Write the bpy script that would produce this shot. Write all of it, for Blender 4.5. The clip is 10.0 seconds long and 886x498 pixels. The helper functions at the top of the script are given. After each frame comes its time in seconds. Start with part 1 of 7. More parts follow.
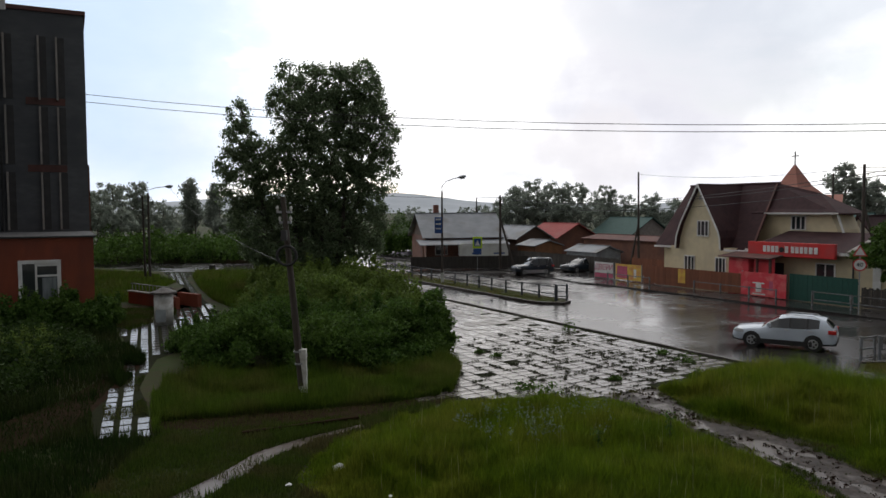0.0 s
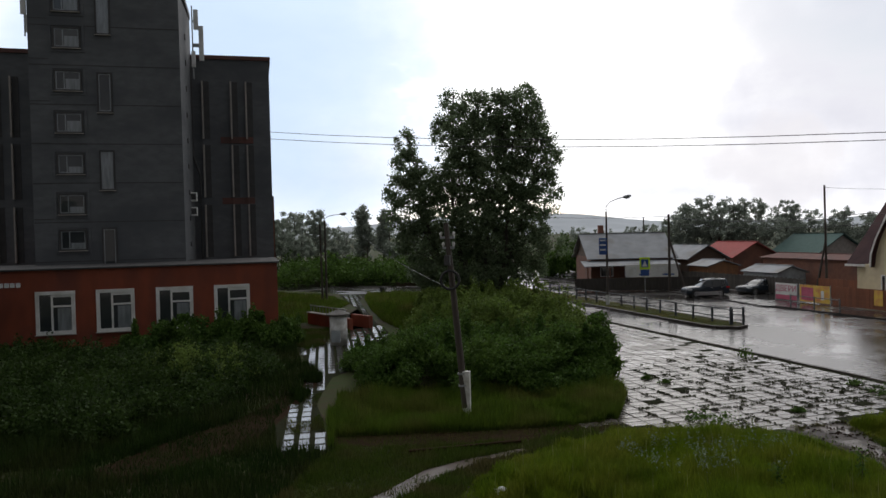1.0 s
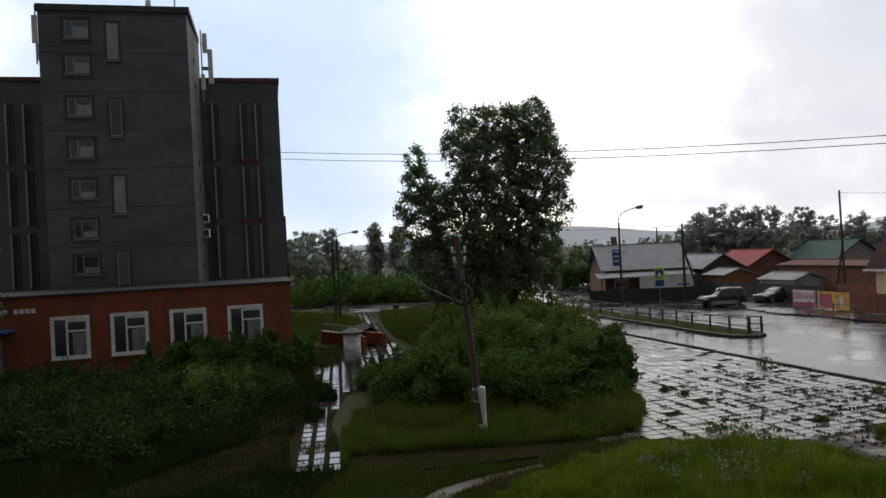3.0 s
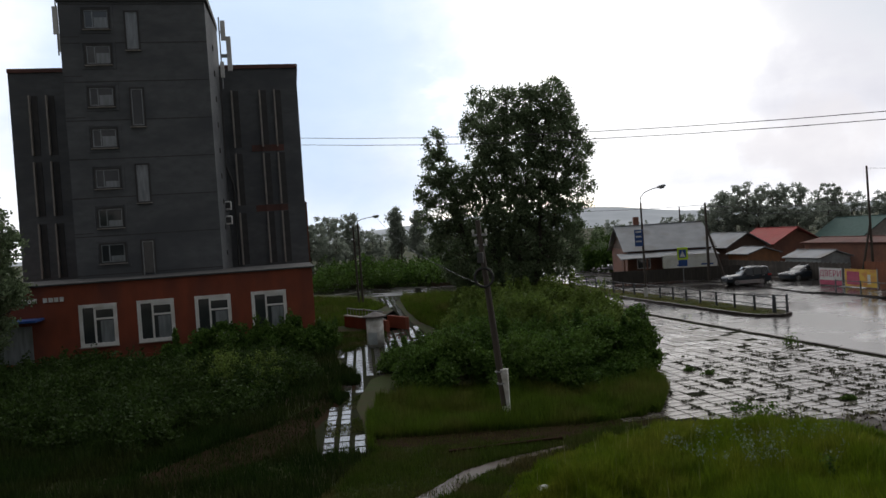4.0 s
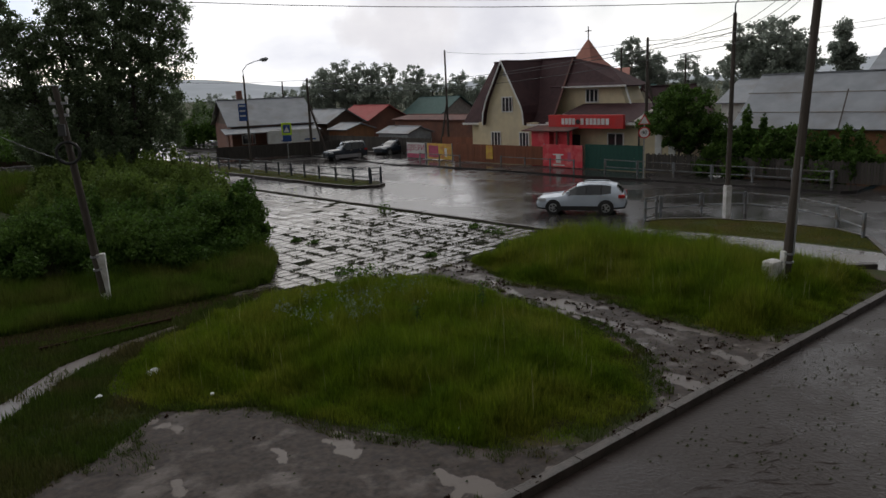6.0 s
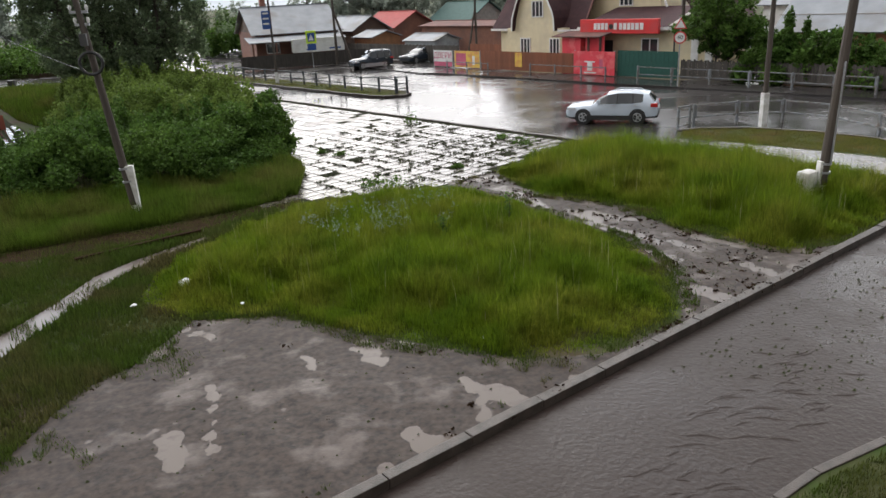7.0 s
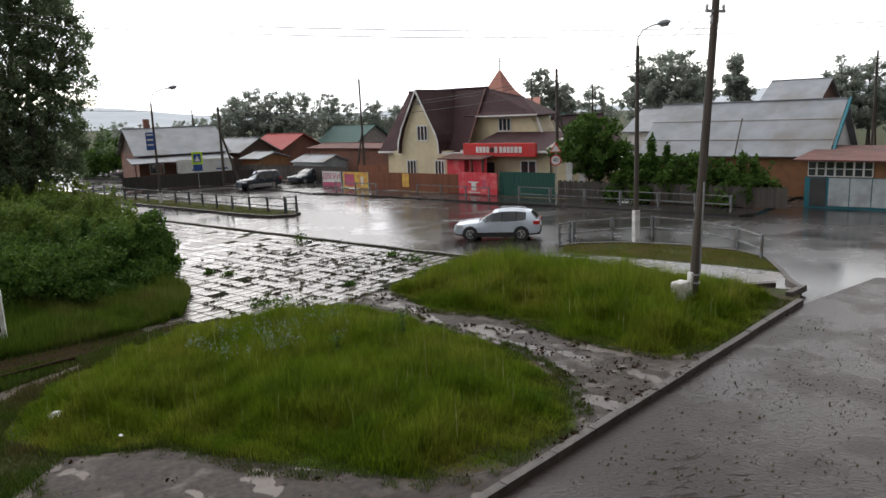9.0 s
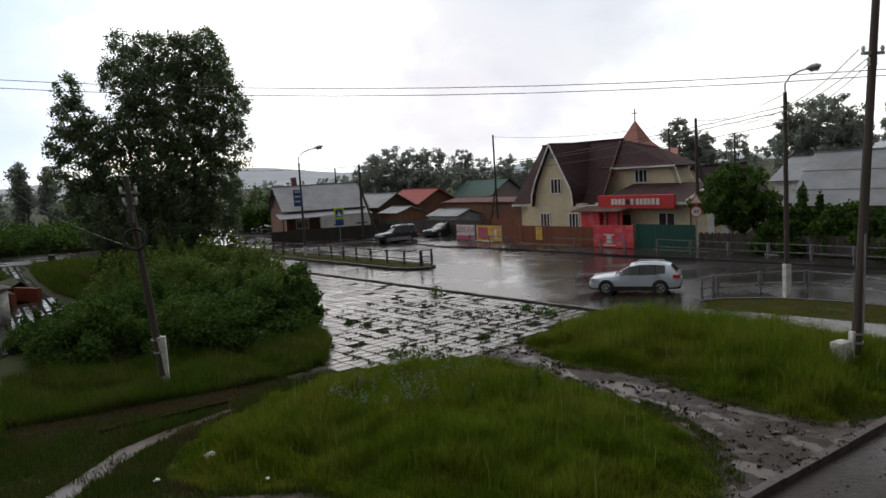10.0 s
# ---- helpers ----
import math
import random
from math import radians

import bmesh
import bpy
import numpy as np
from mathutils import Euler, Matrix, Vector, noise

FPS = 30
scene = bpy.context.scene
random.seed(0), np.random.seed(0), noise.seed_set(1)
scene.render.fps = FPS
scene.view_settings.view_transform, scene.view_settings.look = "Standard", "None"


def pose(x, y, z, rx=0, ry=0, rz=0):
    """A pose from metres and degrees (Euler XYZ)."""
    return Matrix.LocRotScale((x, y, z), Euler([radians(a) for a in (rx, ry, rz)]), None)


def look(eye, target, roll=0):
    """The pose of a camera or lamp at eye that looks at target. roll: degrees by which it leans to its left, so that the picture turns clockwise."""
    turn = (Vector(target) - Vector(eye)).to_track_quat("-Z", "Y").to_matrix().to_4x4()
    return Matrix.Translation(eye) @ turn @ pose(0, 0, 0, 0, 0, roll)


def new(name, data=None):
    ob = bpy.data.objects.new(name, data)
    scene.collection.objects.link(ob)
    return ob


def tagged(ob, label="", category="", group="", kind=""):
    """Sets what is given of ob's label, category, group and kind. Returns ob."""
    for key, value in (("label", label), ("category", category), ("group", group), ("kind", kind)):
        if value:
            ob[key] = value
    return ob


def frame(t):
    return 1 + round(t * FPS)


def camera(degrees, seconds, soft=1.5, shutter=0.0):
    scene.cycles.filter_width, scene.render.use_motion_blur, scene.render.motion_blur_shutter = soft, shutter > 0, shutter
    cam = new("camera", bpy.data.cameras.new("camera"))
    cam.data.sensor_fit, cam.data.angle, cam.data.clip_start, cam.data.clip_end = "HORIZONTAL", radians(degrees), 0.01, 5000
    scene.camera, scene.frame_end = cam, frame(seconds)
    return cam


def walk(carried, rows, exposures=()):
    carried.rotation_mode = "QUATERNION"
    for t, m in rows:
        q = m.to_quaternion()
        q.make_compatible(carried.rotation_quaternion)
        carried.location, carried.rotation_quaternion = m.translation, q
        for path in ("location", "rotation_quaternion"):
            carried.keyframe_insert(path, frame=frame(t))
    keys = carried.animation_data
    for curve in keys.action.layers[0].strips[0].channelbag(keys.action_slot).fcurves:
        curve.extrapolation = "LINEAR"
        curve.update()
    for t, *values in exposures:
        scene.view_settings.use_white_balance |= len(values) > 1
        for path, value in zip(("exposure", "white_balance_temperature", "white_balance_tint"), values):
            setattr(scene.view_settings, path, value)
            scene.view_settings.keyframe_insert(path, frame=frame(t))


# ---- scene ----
cam = camera(62.2, 10.0)
PATH = [
    (0.0, pose(-0.016, -0.016, 6.402, 86.938, 0.241, 0)),
    (0.5, pose(0.078, -0.159, 6.479, 85.951, 1.104, 7.651)),
    (1, pose(0.138, -0.209, 6.497, 88.784, 1.423, 12.758)),
    (1.5, pose(0.154, -0.082, 6.453, 90.525, 2.434, 13.927)),
    (2, pose(0.143, -0.011, 6.451, 90.485, 2.568, 13.902)),
    (2.5, pose(0.165, -0.021, 6.447, 90.311, 2.594, 13.179)),
    (4, pose(0.156, -0.027, 6.451, 88.855, 3.791, 15.392)),
    (4.5, pose(0.171, 0.033, 6.411, 87.269, 3.322, 10.321)),
    (5, pose(0.143, 0.334, 6.35, 85.438, 1.836, 0.044)),
    (5.5, pose(0.155, 0.234, 6.324, 83.21, 1.763, -8.322)),
    (6, pose(0.133, 0.206, 6.335, 77.659, 2.261, -14.574)),
    (6.2, pose(0.144, 0.207, 6.326, 75.359, 2.901, -14.717)),
    (7.3, pose(0.23, 0.318, 6.303, 70.608, 2.703, -12.158)),
    (7.5, pose(0.24, 0.334, 6.3, 71.725, 3.037, -15.604)),
    (8, pose(0.186, 0.331, 6.345, 76.526, 3.214, -20.761)),
    (8.5, pose(0.158, 0.295, 6.3, 78.872, 2.486, -20.59)),
    (9, pose(0.087, 0.25, 6.321, 79.59, 2.123, -21.125)),
    (9.5, pose(0.073, 0.244, 6.378, 80.817, 2.767, -19.487)),
    (10, pose(-0.026, 0.205, 6.351, 84.187, 3.298, -10.913)),
]
EXPOSURE = [(0.0, 0.1), (2.5, 0.03), (5.0, 0.04), (5.5, -0.12), (6.2, -0.04), (7.3, 1.95), (7.5, 2.0), (8.0, 1.75), (9.0, 1.02), (9.5, 0.6), (10.0, 0.14)]
walk(cam, PATH, EXPOSURE)
import collections
from math import cos, sin, tan, pi, hypot, atan2

# ---- sky and light ----
SUN_AZ, SUN_EL = 12.0, 22.0
world = bpy.data.worlds.new("rain_sky")
scene.world = world
world.use_nodes = True
wt = world.node_tree
wt.nodes.clear()
w_out = wt.nodes.new("ShaderNodeOutputWorld")
w_sky = wt.nodes.new("ShaderNodeTexSky")
w_sky.sky_type = "NISHITA"
w_sky.sun_disc = False
w_sky.sun_elevation = radians(SUN_EL)
w_sky.sun_rotation = radians(-SUN_AZ)
w_bg_sky = wt.nodes.new("ShaderNodeBackground")
w_bg_sky.inputs["Strength"].default_value = 0.09
wt.links.new(w_sky.outputs[0], w_bg_sky.inputs["Color"])
w_co = wt.nodes.new("ShaderNodeTexCoord")
w_map = wt.nodes.new("ShaderNodeMapping")
w_map.inputs["Scale"].default_value = (1.0, 1.0, 2.6)
w_map.inputs["Location"].default_value = (0.35, 0.1, 0.2)
w_noise = wt.nodes.new("ShaderNodeTexNoise")
w_noise.inputs["Scale"].default_value = 1.7
w_noise.inputs["Detail"].default_value = 7.0
w_noise.inputs["Roughness"].default_value = 0.55
wt.links.new(w_co.outputs["Generated"], w_map.inputs["Vector"])
wt.links.new(w_map.outputs[0], w_noise.inputs["Vector"])
w_cover = wt.nodes.new("ShaderNodeValToRGB")
w_cover.color_ramp.elements[0].position, w_cover.color_ramp.elements[0].color = 0.38, (0.6, 0.6, 0.6, 1)
w_cover.color_ramp.elements[1].position, w_cover.color_ramp.elements[1].color = 0.50, (1, 1, 1, 1)
wt.links.new(w_noise.outputs["Fac"], w_cover.inputs["Fac"])
w_tone = wt.nodes.new("ShaderNodeValToRGB")
w_tone.color_ramp.elements[0].position, w_tone.color_ramp.elements[0].color = 0.46, (1.0, 0.99, 0.985, 1)
w_tone.color_ramp.elements[1].position, w_tone.color_ramp.elements[1].color = 0.66, (0.60, 0.61, 0.67, 1)
wt.links.new(w_noise.outputs["Fac"], w_tone.inputs["Fac"])
w_bg_cloud = wt.nodes.new("ShaderNodeBackground")
w_dot = wt.nodes.new("ShaderNodeVectorMath")
w_dot.operation = "DOT_PRODUCT"
w_dot.inputs[1].default_value = (-sin(radians(SUN_AZ)) * 0.96, cos(radians(SUN_AZ)) * 0.96, 0.28)
wt.links.new(w_co.outputs["Generated"], w_dot.inputs[0])
w_glow = wt.nodes.new("ShaderNodeMapRange")
w_glow.interpolation_type = "SMOOTHSTEP"
w_glow.inputs["From Min"].default_value, w_glow.inputs["From Max"].default_value = -0.35, 0.85
w_glow.inputs["To Min"].default_value, w_glow.inputs["To Max"].default_value = 0.24, 1.38
wt.links.new(w_dot.outputs["Value"], w_glow.inputs["Value"])
wt.links.new(w_glow.outputs["Result"], w_bg_cloud.inputs["Strength"])
# a clearing of pale blue over the office and a grey bank of rain cloud over the houses, with billowed edges
w_warp = wt.nodes.new("ShaderNodeTexNoise")
w_warp.inputs["Scale"].default_value, w_warp.inputs["Detail"].default_value = 11.0, 8.0
wt.links.new(w_co.outputs["Generated"], w_warp.inputs["Vector"])
w_shift = wt.nodes.new("ShaderNodeVectorMath")
w_shift.operation = "MULTIPLY_ADD"
wt.links.new(w_warp.outputs["Color"], w_shift.inputs[0])
w_shift.inputs[1].default_value = (0.24, 0.24, 0.20)
wt.links.new(w_co.outputs["Generated"], w_shift.inputs[2])
w_col = w_tone.outputs["Color"]
for az, el, inner, outer, tint, amount in ((30, 15, 4, 23, (0.44, 0.56, 0.73), 0.85), (-18, 11.0, 2.0, 12.5, (0.46, 0.46, 0.52), 0.75), (-11, 5.0, 1.0, 3.5, (0.60, 0.58, 0.60), 0.6), (-27, 15, 3, 9, (0.62, 0.62, 0.66), 0.5)):
    ca, ce = radians(az), radians(el)
    w_d = wt.nodes.new("ShaderNodeVectorMath")
    w_d.operation = "DOT_PRODUCT"
    w_d.inputs[1].default_value = (-sin(ca) * cos(ce), cos(ca) * cos(ce), sin(ce))
    w_n = wt.nodes.new("ShaderNodeVectorMath")
    w_n.operation = "SUBTRACT"
    w_n.inputs[1].default_value = (0.12, 0.12, 0.10)
    wt.links.new(w_shift.outputs[0], w_n.inputs[0])
    w_u = wt.nodes.new("ShaderNodeVectorMath")
    w_u.operation = "NORMALIZE"
    wt.links.new(w_n.outputs[0], w_u.inputs[0])
    wt.links.new(w_u.outputs[0], w_d.inputs[0])
    w_f = wt.nodes.new("ShaderNodeMapRange")
    w_f.interpolation_type = "SMOOTHSTEP"
    w_f.inputs["From Min"].default_value, w_f.inputs["From Max"].default_value = cos(radians(outer)), cos(radians(inner))
    w_f.inputs["To Max"].default_value = amount
    wt.links.new(w_d.outputs["Value"], w_f.inputs["Value"])
    w_m = wt.nodes.new("ShaderNodeMix")
    w_m.data_type = "RGBA"
    wt.links.new(w_f.outputs["Result"], w_m.inputs["Factor"])
    wt.links.new(w_col, w_m.inputs["A"])
    w_m.inputs["B"].default_value = (*tint, 1)
    w_col = w_m.outputs["Result"]
wt.links.new(w_col, w_bg_cloud.inputs["Color"])
w_mix = wt.nodes.new("ShaderNodeMixShader")
wt.links.new(w_cover.outputs["Color"], w_mix.inputs["Fac"])
wt.links.new(w_bg_sky.outputs[0], w_mix.inputs[1])
wt.links.new(w_bg_cloud.outputs[0], w_mix.inputs[2])
wt.links.new(w_mix.outputs[0], w_out.inputs["Surface"])

sun_data = bpy.data.lights.new("sun", "SUN")
sun_data.energy, sun_data.angle, sun_data.color = 0.5, radians(70), (1.0, 0.95, 0.88)
sun = new("sun", sun_data)
sun.matrix_basis = look((-sin(radians(SUN_AZ)) * 200, cos(radians(SUN_AZ)) * 200, 200 * tan(radians(SUN_EL))), (0, 0, 0))


# ---- materials ----
def mat(name, c1, c2=None, rough=0.7, scale=4.0, detail=5.0, bump=0.15, bump_scale=40.0, metal=0.0, spec=0.4,
        big=None, big_scale=0.5, stretch=(1, 1, 1), obj_var=0.0, island=0.0, trans=0.0, rough2=None):
    """Two-scale procedural surface: grain between c1 and c2, large stains towards big."""
    m = bpy.data.materials.new(name)
    m.use_nodes = True
    t = m.node_tree
    b = t.nodes["Principled BSDF"]
    b.inputs["Roughness"].default_value = rough
    b.inputs["Metallic"].default_value = metal
    b.inputs["Specular IOR Level"].default_value = spec
    co = t.nodes.new("ShaderNodeTexCoord")
    mp = t.nodes.new("ShaderNodeMapping")
    mp.inputs["Scale"].default_value = stretch
    t.links.new(co.outputs["Object"], mp.inputs["Vector"])
    n1 = t.nodes.new("ShaderNodeTexNoise")
    n1.inputs["Scale"].default_value, n1.inputs["Detail"].default_value = scale, detail
    t.links.new(mp.outputs[0], n1.inputs["Vector"])
    r1 = t.nodes.new("ShaderNodeValToRGB")
    r1.color_ramp.elements[0].position, r1.color_ramp.elements[1].position = 0.35, 0.68
    c2 = c2 or tuple(v * 0.75 for v in c1)
    r1.color_ramp.elements[0].color, r1.color_ramp.elements[1].color = (*c1, 1), (*c2, 1)
    t.links.new(n1.outputs["Fac"], r1.inputs["Fac"])
    col = r1.outputs["Color"]
    if big:
        n2 = t.nodes.new("ShaderNodeTexNoise")
        n2.inputs["Scale"].default_value, n2.inputs["Detail"].default_value = big_scale, 4
        t.links.new(mp.outputs[0], n2.inputs["Vector"])
        r2 = t.nodes.new("ShaderNodeValToRGB")
        r2.color_ramp.elements[0].position, r2.color_ramp.elements[1].position = 0.46, 0.66
        t.links.new(n2.outputs["Fac"], r2.inputs["Fac"])
        mx = t.nodes.new("ShaderNodeMix")
        mx.data_type = "RGBA"
        t.links.new(r2.outputs["Color"], mx.inputs["Factor"])
        t.links.new(col, mx.inputs["A"])
        mx.inputs["B"].default_value = (*big, 1)
        col = mx.outputs["Result"]
        if rough2 is not None:
            rr = t.nodes.new("ShaderNodeMapRange")
            rr.inputs["To Min"].default_value, rr.inputs["To Max"].default_value = rough, rough2
            t.links.new(r2.outputs["Color"], rr.inputs["Value"])
            t.links.new(rr.outputs["Result"], b.inputs["Roughness"])
    for amount, kind in ((obj_var, "object"), (island, "island")):
        if amount:
            hs = t.nodes.new("ShaderNodeHueSaturation")
            src = t.nodes.new("ShaderNodeObjectInfo" if kind == "object" else "ShaderNodeNewGeometry")
            mr = t.nodes.new("ShaderNodeMapRange")
            mr.inputs["To Min"].default_value, mr.inputs["To Max"].default_value = 1 - amount, 1 + amount
            t.links.new(src.outputs["Random" if kind == "object" else "Random Per Island"], mr.inputs["Value"])
            t.links.new(mr.outputs["Result"], hs.inputs["Value"])
            t.links.new(col, hs.inputs["Color"])
            col = hs.outputs["Color"]
    t.links.new(col, b.inputs["Base Color"])
    if bump:
        n3 = t.nodes.new("ShaderNodeTexNoise")
        n3.inputs["Scale"].default_value, n3.inputs["Detail"].default_value = bump_scale, 3
        t.links.new(mp.outputs[0], n3.inputs["Vector"])
        bp = t.nodes.new("ShaderNodeBump")
        bp.inputs["Strength"].default_value, bp.inputs["Distance"].default_value = bump, 0.02
        t.links.new(n3.outputs["Fac"], bp.inputs["Height"])
        t.links.new(bp.outputs[0], b.inputs["Normal"])
    if trans:
        out = [n for n in t.nodes if n.type == "OUTPUT_MATERIAL"][0]
        tl = t.nodes.new("ShaderNodeBsdfTranslucent")
        t.links.new(col, tl.inputs["Color"])
        ms = t.nodes.new("ShaderNodeMixShader")
        ms.inputs["Fac"].default_value = trans
        t.links.new(b.outputs[0], ms.inputs[1])
        t.links.new(tl.outputs[0], ms.inputs[2])
        t.links.new(ms.outputs[0], out.inputs["Surface"])
    return m


def wet(name, dry, dry2, film, ripple=0.06, ripple_scale=6.0, water_rough=0.05, dry_rough=0.45, cover=0.5, scale=0.35, stretch=(1, 1, 1), spec=0.5):
    """A rain-wet surface: standing water over film of its area, the rest damp."""
    m = bpy.data.materials.new(name)
    m.use_nodes = True
    t = m.node_tree
    b = t.nodes["Principled BSDF"]
    b.inputs["Specular IOR Level"].default_value = spec
    co = t.nodes.new("ShaderNodeTexCoord")
    mp = t.nodes.new("ShaderNodeMapping")
    mp.inputs["Scale"].default_value = stretch
    t.links.new(co.outputs["Object"], mp.inputs["Vector"])
    n1 = t.nodes.new("ShaderNodeTexNoise")
    n1.inputs["Scale"].default_value, n1.inputs["Detail"].default_value, n1.inputs["Roughness"].default_value = scale, 8, 0.6
    t.links.new(mp.outputs[0], n1.inputs["Vector"])
    r = t.nodes.new("ShaderNodeValToRGB")
    r.color_ramp.elements[0].position, r.color_ramp.elements[1].position = 1 - cover - 0.05, 1 - cover + 0.06
    t.links.new(n1.outputs["Fac"], r.inputs["Fac"])
    n2 = t.nodes.new("ShaderNodeTexNoise")
    n2.inputs["Scale"].default_value, n2.inputs["Detail"].default_value = 9, 6
    t.links.new(co.outputs["Object"], n2.inputs["Vector"])
    r2 = t.nodes.new("ShaderNodeValToRGB")
    r2.color_ramp.elements[0].position, r2.color_ramp.elements[1].position = 0.35, 0.7
    r2.color_ramp.elements[0].color, r2.color_ramp.elements[1].color = (*dry, 1), (*dry2, 1)
    t.links.new(n2.outputs["Fac"], r2.inputs["Fac"])
    mx = t.nodes.new("ShaderNodeMix")
    mx.data_type = "RGBA"
    t.links.new(r.outputs["Color"], mx.inputs["Factor"])
    t.links.new(r2.outputs["Color"], mx.inputs["A"])
    mx.inputs["B"].default_value = (*film, 1)
    t.links.new(mx.outputs["Result"], b.inputs["Base Color"])
    mr = t.nodes.new("ShaderNodeMapRange")
    mr.inputs["To Min"].default_value, mr.inputs["To Max"].default_value = dry_rough, water_rough
    t.links.new(r.outputs["Color"], mr.inputs["Value"])
    t.links.new(mr.outputs["Result"], b.inputs["Roughness"])
    n3 = t.nodes.new("ShaderNodeTexNoise")
    n3.inputs["Scale"].default_value, n3.inputs["Detail"].default_value = ripple_scale, 4
    t.links.new(co.outputs["Object"], n3.inputs["Vector"])
    bp = t.nodes.new("ShaderNodeBump")
    bp.inputs["Strength"].default_value, bp.inputs["Distance"].default_value = ripple, 0.05
    t.links.new(n3.outputs["Fac"], bp.inputs["Height"])
    t.links.new(bp.outputs[0], b.inputs["Normal"])
    return m


M = {}
M["soil"] = mat("damp_soil", (0.045, 0.05, 0.02), (0.035, 0.055, 0.014), 0.9, 2.0, bump=0.5, bump_scale=8, big=(0.055, 0.04, 0.026), big_scale=0.3, spec=0.1)
M["asphalt"] = wet("wet_asphalt", (0.036, 0.033, 0.032), (0.056, 0.050, 0.047), (0.030, 0.027, 0.026), 0.14, 5, 0.14, 0.28, 0.5, 0.16, (1, 1, 1), 0.32)
M["drive"] = wet("flooded_asphalt", (0.026, 0.019, 0.016), (0.038, 0.029, 0.025), (0.030, 0.022, 0.019), 0.35, 12, 0.18, 0.4, 0.5, 0.3, (1, 1, 1), 0.11)
M["mud"] = wet("wet_mud", (0.047, 0.034, 0.027), (0.016, 0.0125, 0.011), (0.066, 0.05, 0.042), 0.8, 1.6, 0.34, 0.6, 0.42, 0.8, (1, 1, 1), 0.14)
M["slab"] = wet("wet_concrete_slab", (0.10, 0.088, 0.078), (0.14, 0.122, 0.108), (0.075, 0.066, 0.06), 0.12, 6, 0.13, 0.32, 0.5, 0.6, (1, 1, 1), 0.3)
M["slab_old"] = wet("old_path_slab", (0.06, 0.055, 0.05), (0.085, 0.078, 0.07), (0.045, 0.042, 0.038), 0.14, 6, 0.1, 0.35, 0.6, 0.9, (1, 1, 1), 0.4)
M["joint"] = mat("mossy_joint", (0.018, 0.019, 0.011), (0.026, 0.03, 0.014), 0.95, 6, bump=0.4, bump_scale=20, spec=0.03)
M["concrete"] = mat("kerb_concrete", (0.066, 0.053, 0.045), (0.042, 0.034, 0.029), 0.55, 5, big=(0.026, 0.021, 0.016), big_scale=1.2, bump=0.5)
M["grass_dry"] = mat("yellowish_short_grass", (0.15, 0.145, 0.035), (0.10, 0.12, 0.025), 0.7, 1.2, bump=0, island=0.35, trans=0.35, big=(0.17, 0.14, 0.05), big_scale=0.6, spec=0.08)
M["dirt"] = mat("bare_brown_earth", (0.030, 0.018, 0.010), (0.020, 0.012, 0.007), 0.95, 3, bump=0.6, bump_scale=10, spec=0.03)
M["grass"] = mat("tall_grass", (0.126, 0.184, 0.011), (0.074, 0.126, 0.009), 0.6, 0.9, bump=0, island=0.5, trans=0.45, big=(0.16, 0.178, 0.022), big_scale=0.6, spec=0.06)
M["grass_mid"] = mat("mid_green_grass", (0.085, 0.135, 0.016), (0.060, 0.102, 0.013), 0.65, 0.9, bump=0, island=0.45, trans=0.4, big=(0.115, 0.12, 0.03), big_scale=0.45, spec=0.06)
# dark weed green, deepened for the yard's shade and the view's dark corner
M["weed_shaded"] = mat("shade_darkened_weeds", (0.022, 0.042, 0.008), (0.015, 0.030, 0.006), 0.7, 0.9, bump=0, island=0.45, trans=0.3, big=(0.03, 0.04, 0.011), big_scale=0.4, spec=0.08)
M["grass_low"] = mat("short_grass", (0.045, 0.078, 0.010), (0.058, 0.082, 0.016), 0.7, 1.2, bump=0, island=0.4, trans=0.4, big=(0.088, 0.078, 0.03), big_scale=0.5, spec=0.1)
M["seed"] = mat("pale_weed_heads", (0.22, 0.28, 0.22), (0.16, 0.21, 0.14), 0.8, 3, bump=0, island=0.2, trans=0.2)
M["seed_dry"] = mat("dry_seed_stalks", (0.28, 0.27, 0.12), (0.2, 0.22, 0.08), 0.8, 3, bump=0, island=0.25, trans=0.3)
# tree green lifted towards grey, with some rain haze painted in
M["leaf_tree"] = mat("hazed_tree_leaves", (0.138, 0.192, 0.100), (0.17, 0.22, 0.12), 0.5, 0.6, bump=0, island=0.45, trans=0.5, spec=0.3)
M["leaf_bush"] = mat("bush_leaves", (0.050, 0.100, 0.018), (0.080, 0.140, 0.026), 0.6, 0.5, bump=0, island=0.45, trans=0.35, spec=0.12)
M["leaf_light"] = mat("sunlit_shrub_leaves", (0.098, 0.150, 0.030), (0.130, 0.180, 0.040), 0.6, 0.5, bump=0, island=0.4, trans=0.4, spec=0.1)
# rain haze is put into this pale grey-green, lighter than real foliage
M["leaf_hazed"] = mat("haze_paled_leaves", (0.28, 0.315, 0.265), (0.31, 0.34, 0.29), 0.9, 0.2, bump=0, island=0.2, trans=0.6, spec=0.0)
# shrub green darkened so that the garden corner looks shaded
M["leaf_shaded"] = mat("shade_darkened_leaves", (0.026, 0.050, 0.011), (0.038, 0.066, 0.014), 0.6, 0.5, bump=0, island=0.45, trans=0.3, spec=0.1)
M["bark"] = mat("bark", (0.09, 0.075, 0.06), (0.05, 0.042, 0.035), 0.85, 6, bump=0.6, bump_scale=18, stretch=(1, 1, 0.25))
M["pole_wood"] = mat("weathered_pole_wood", (0.075, 0.06, 0.048), (0.045, 0.036, 0.03), 0.75, 5, bump=0.4, bump_scale=30, stretch=(1, 1, 0.08))
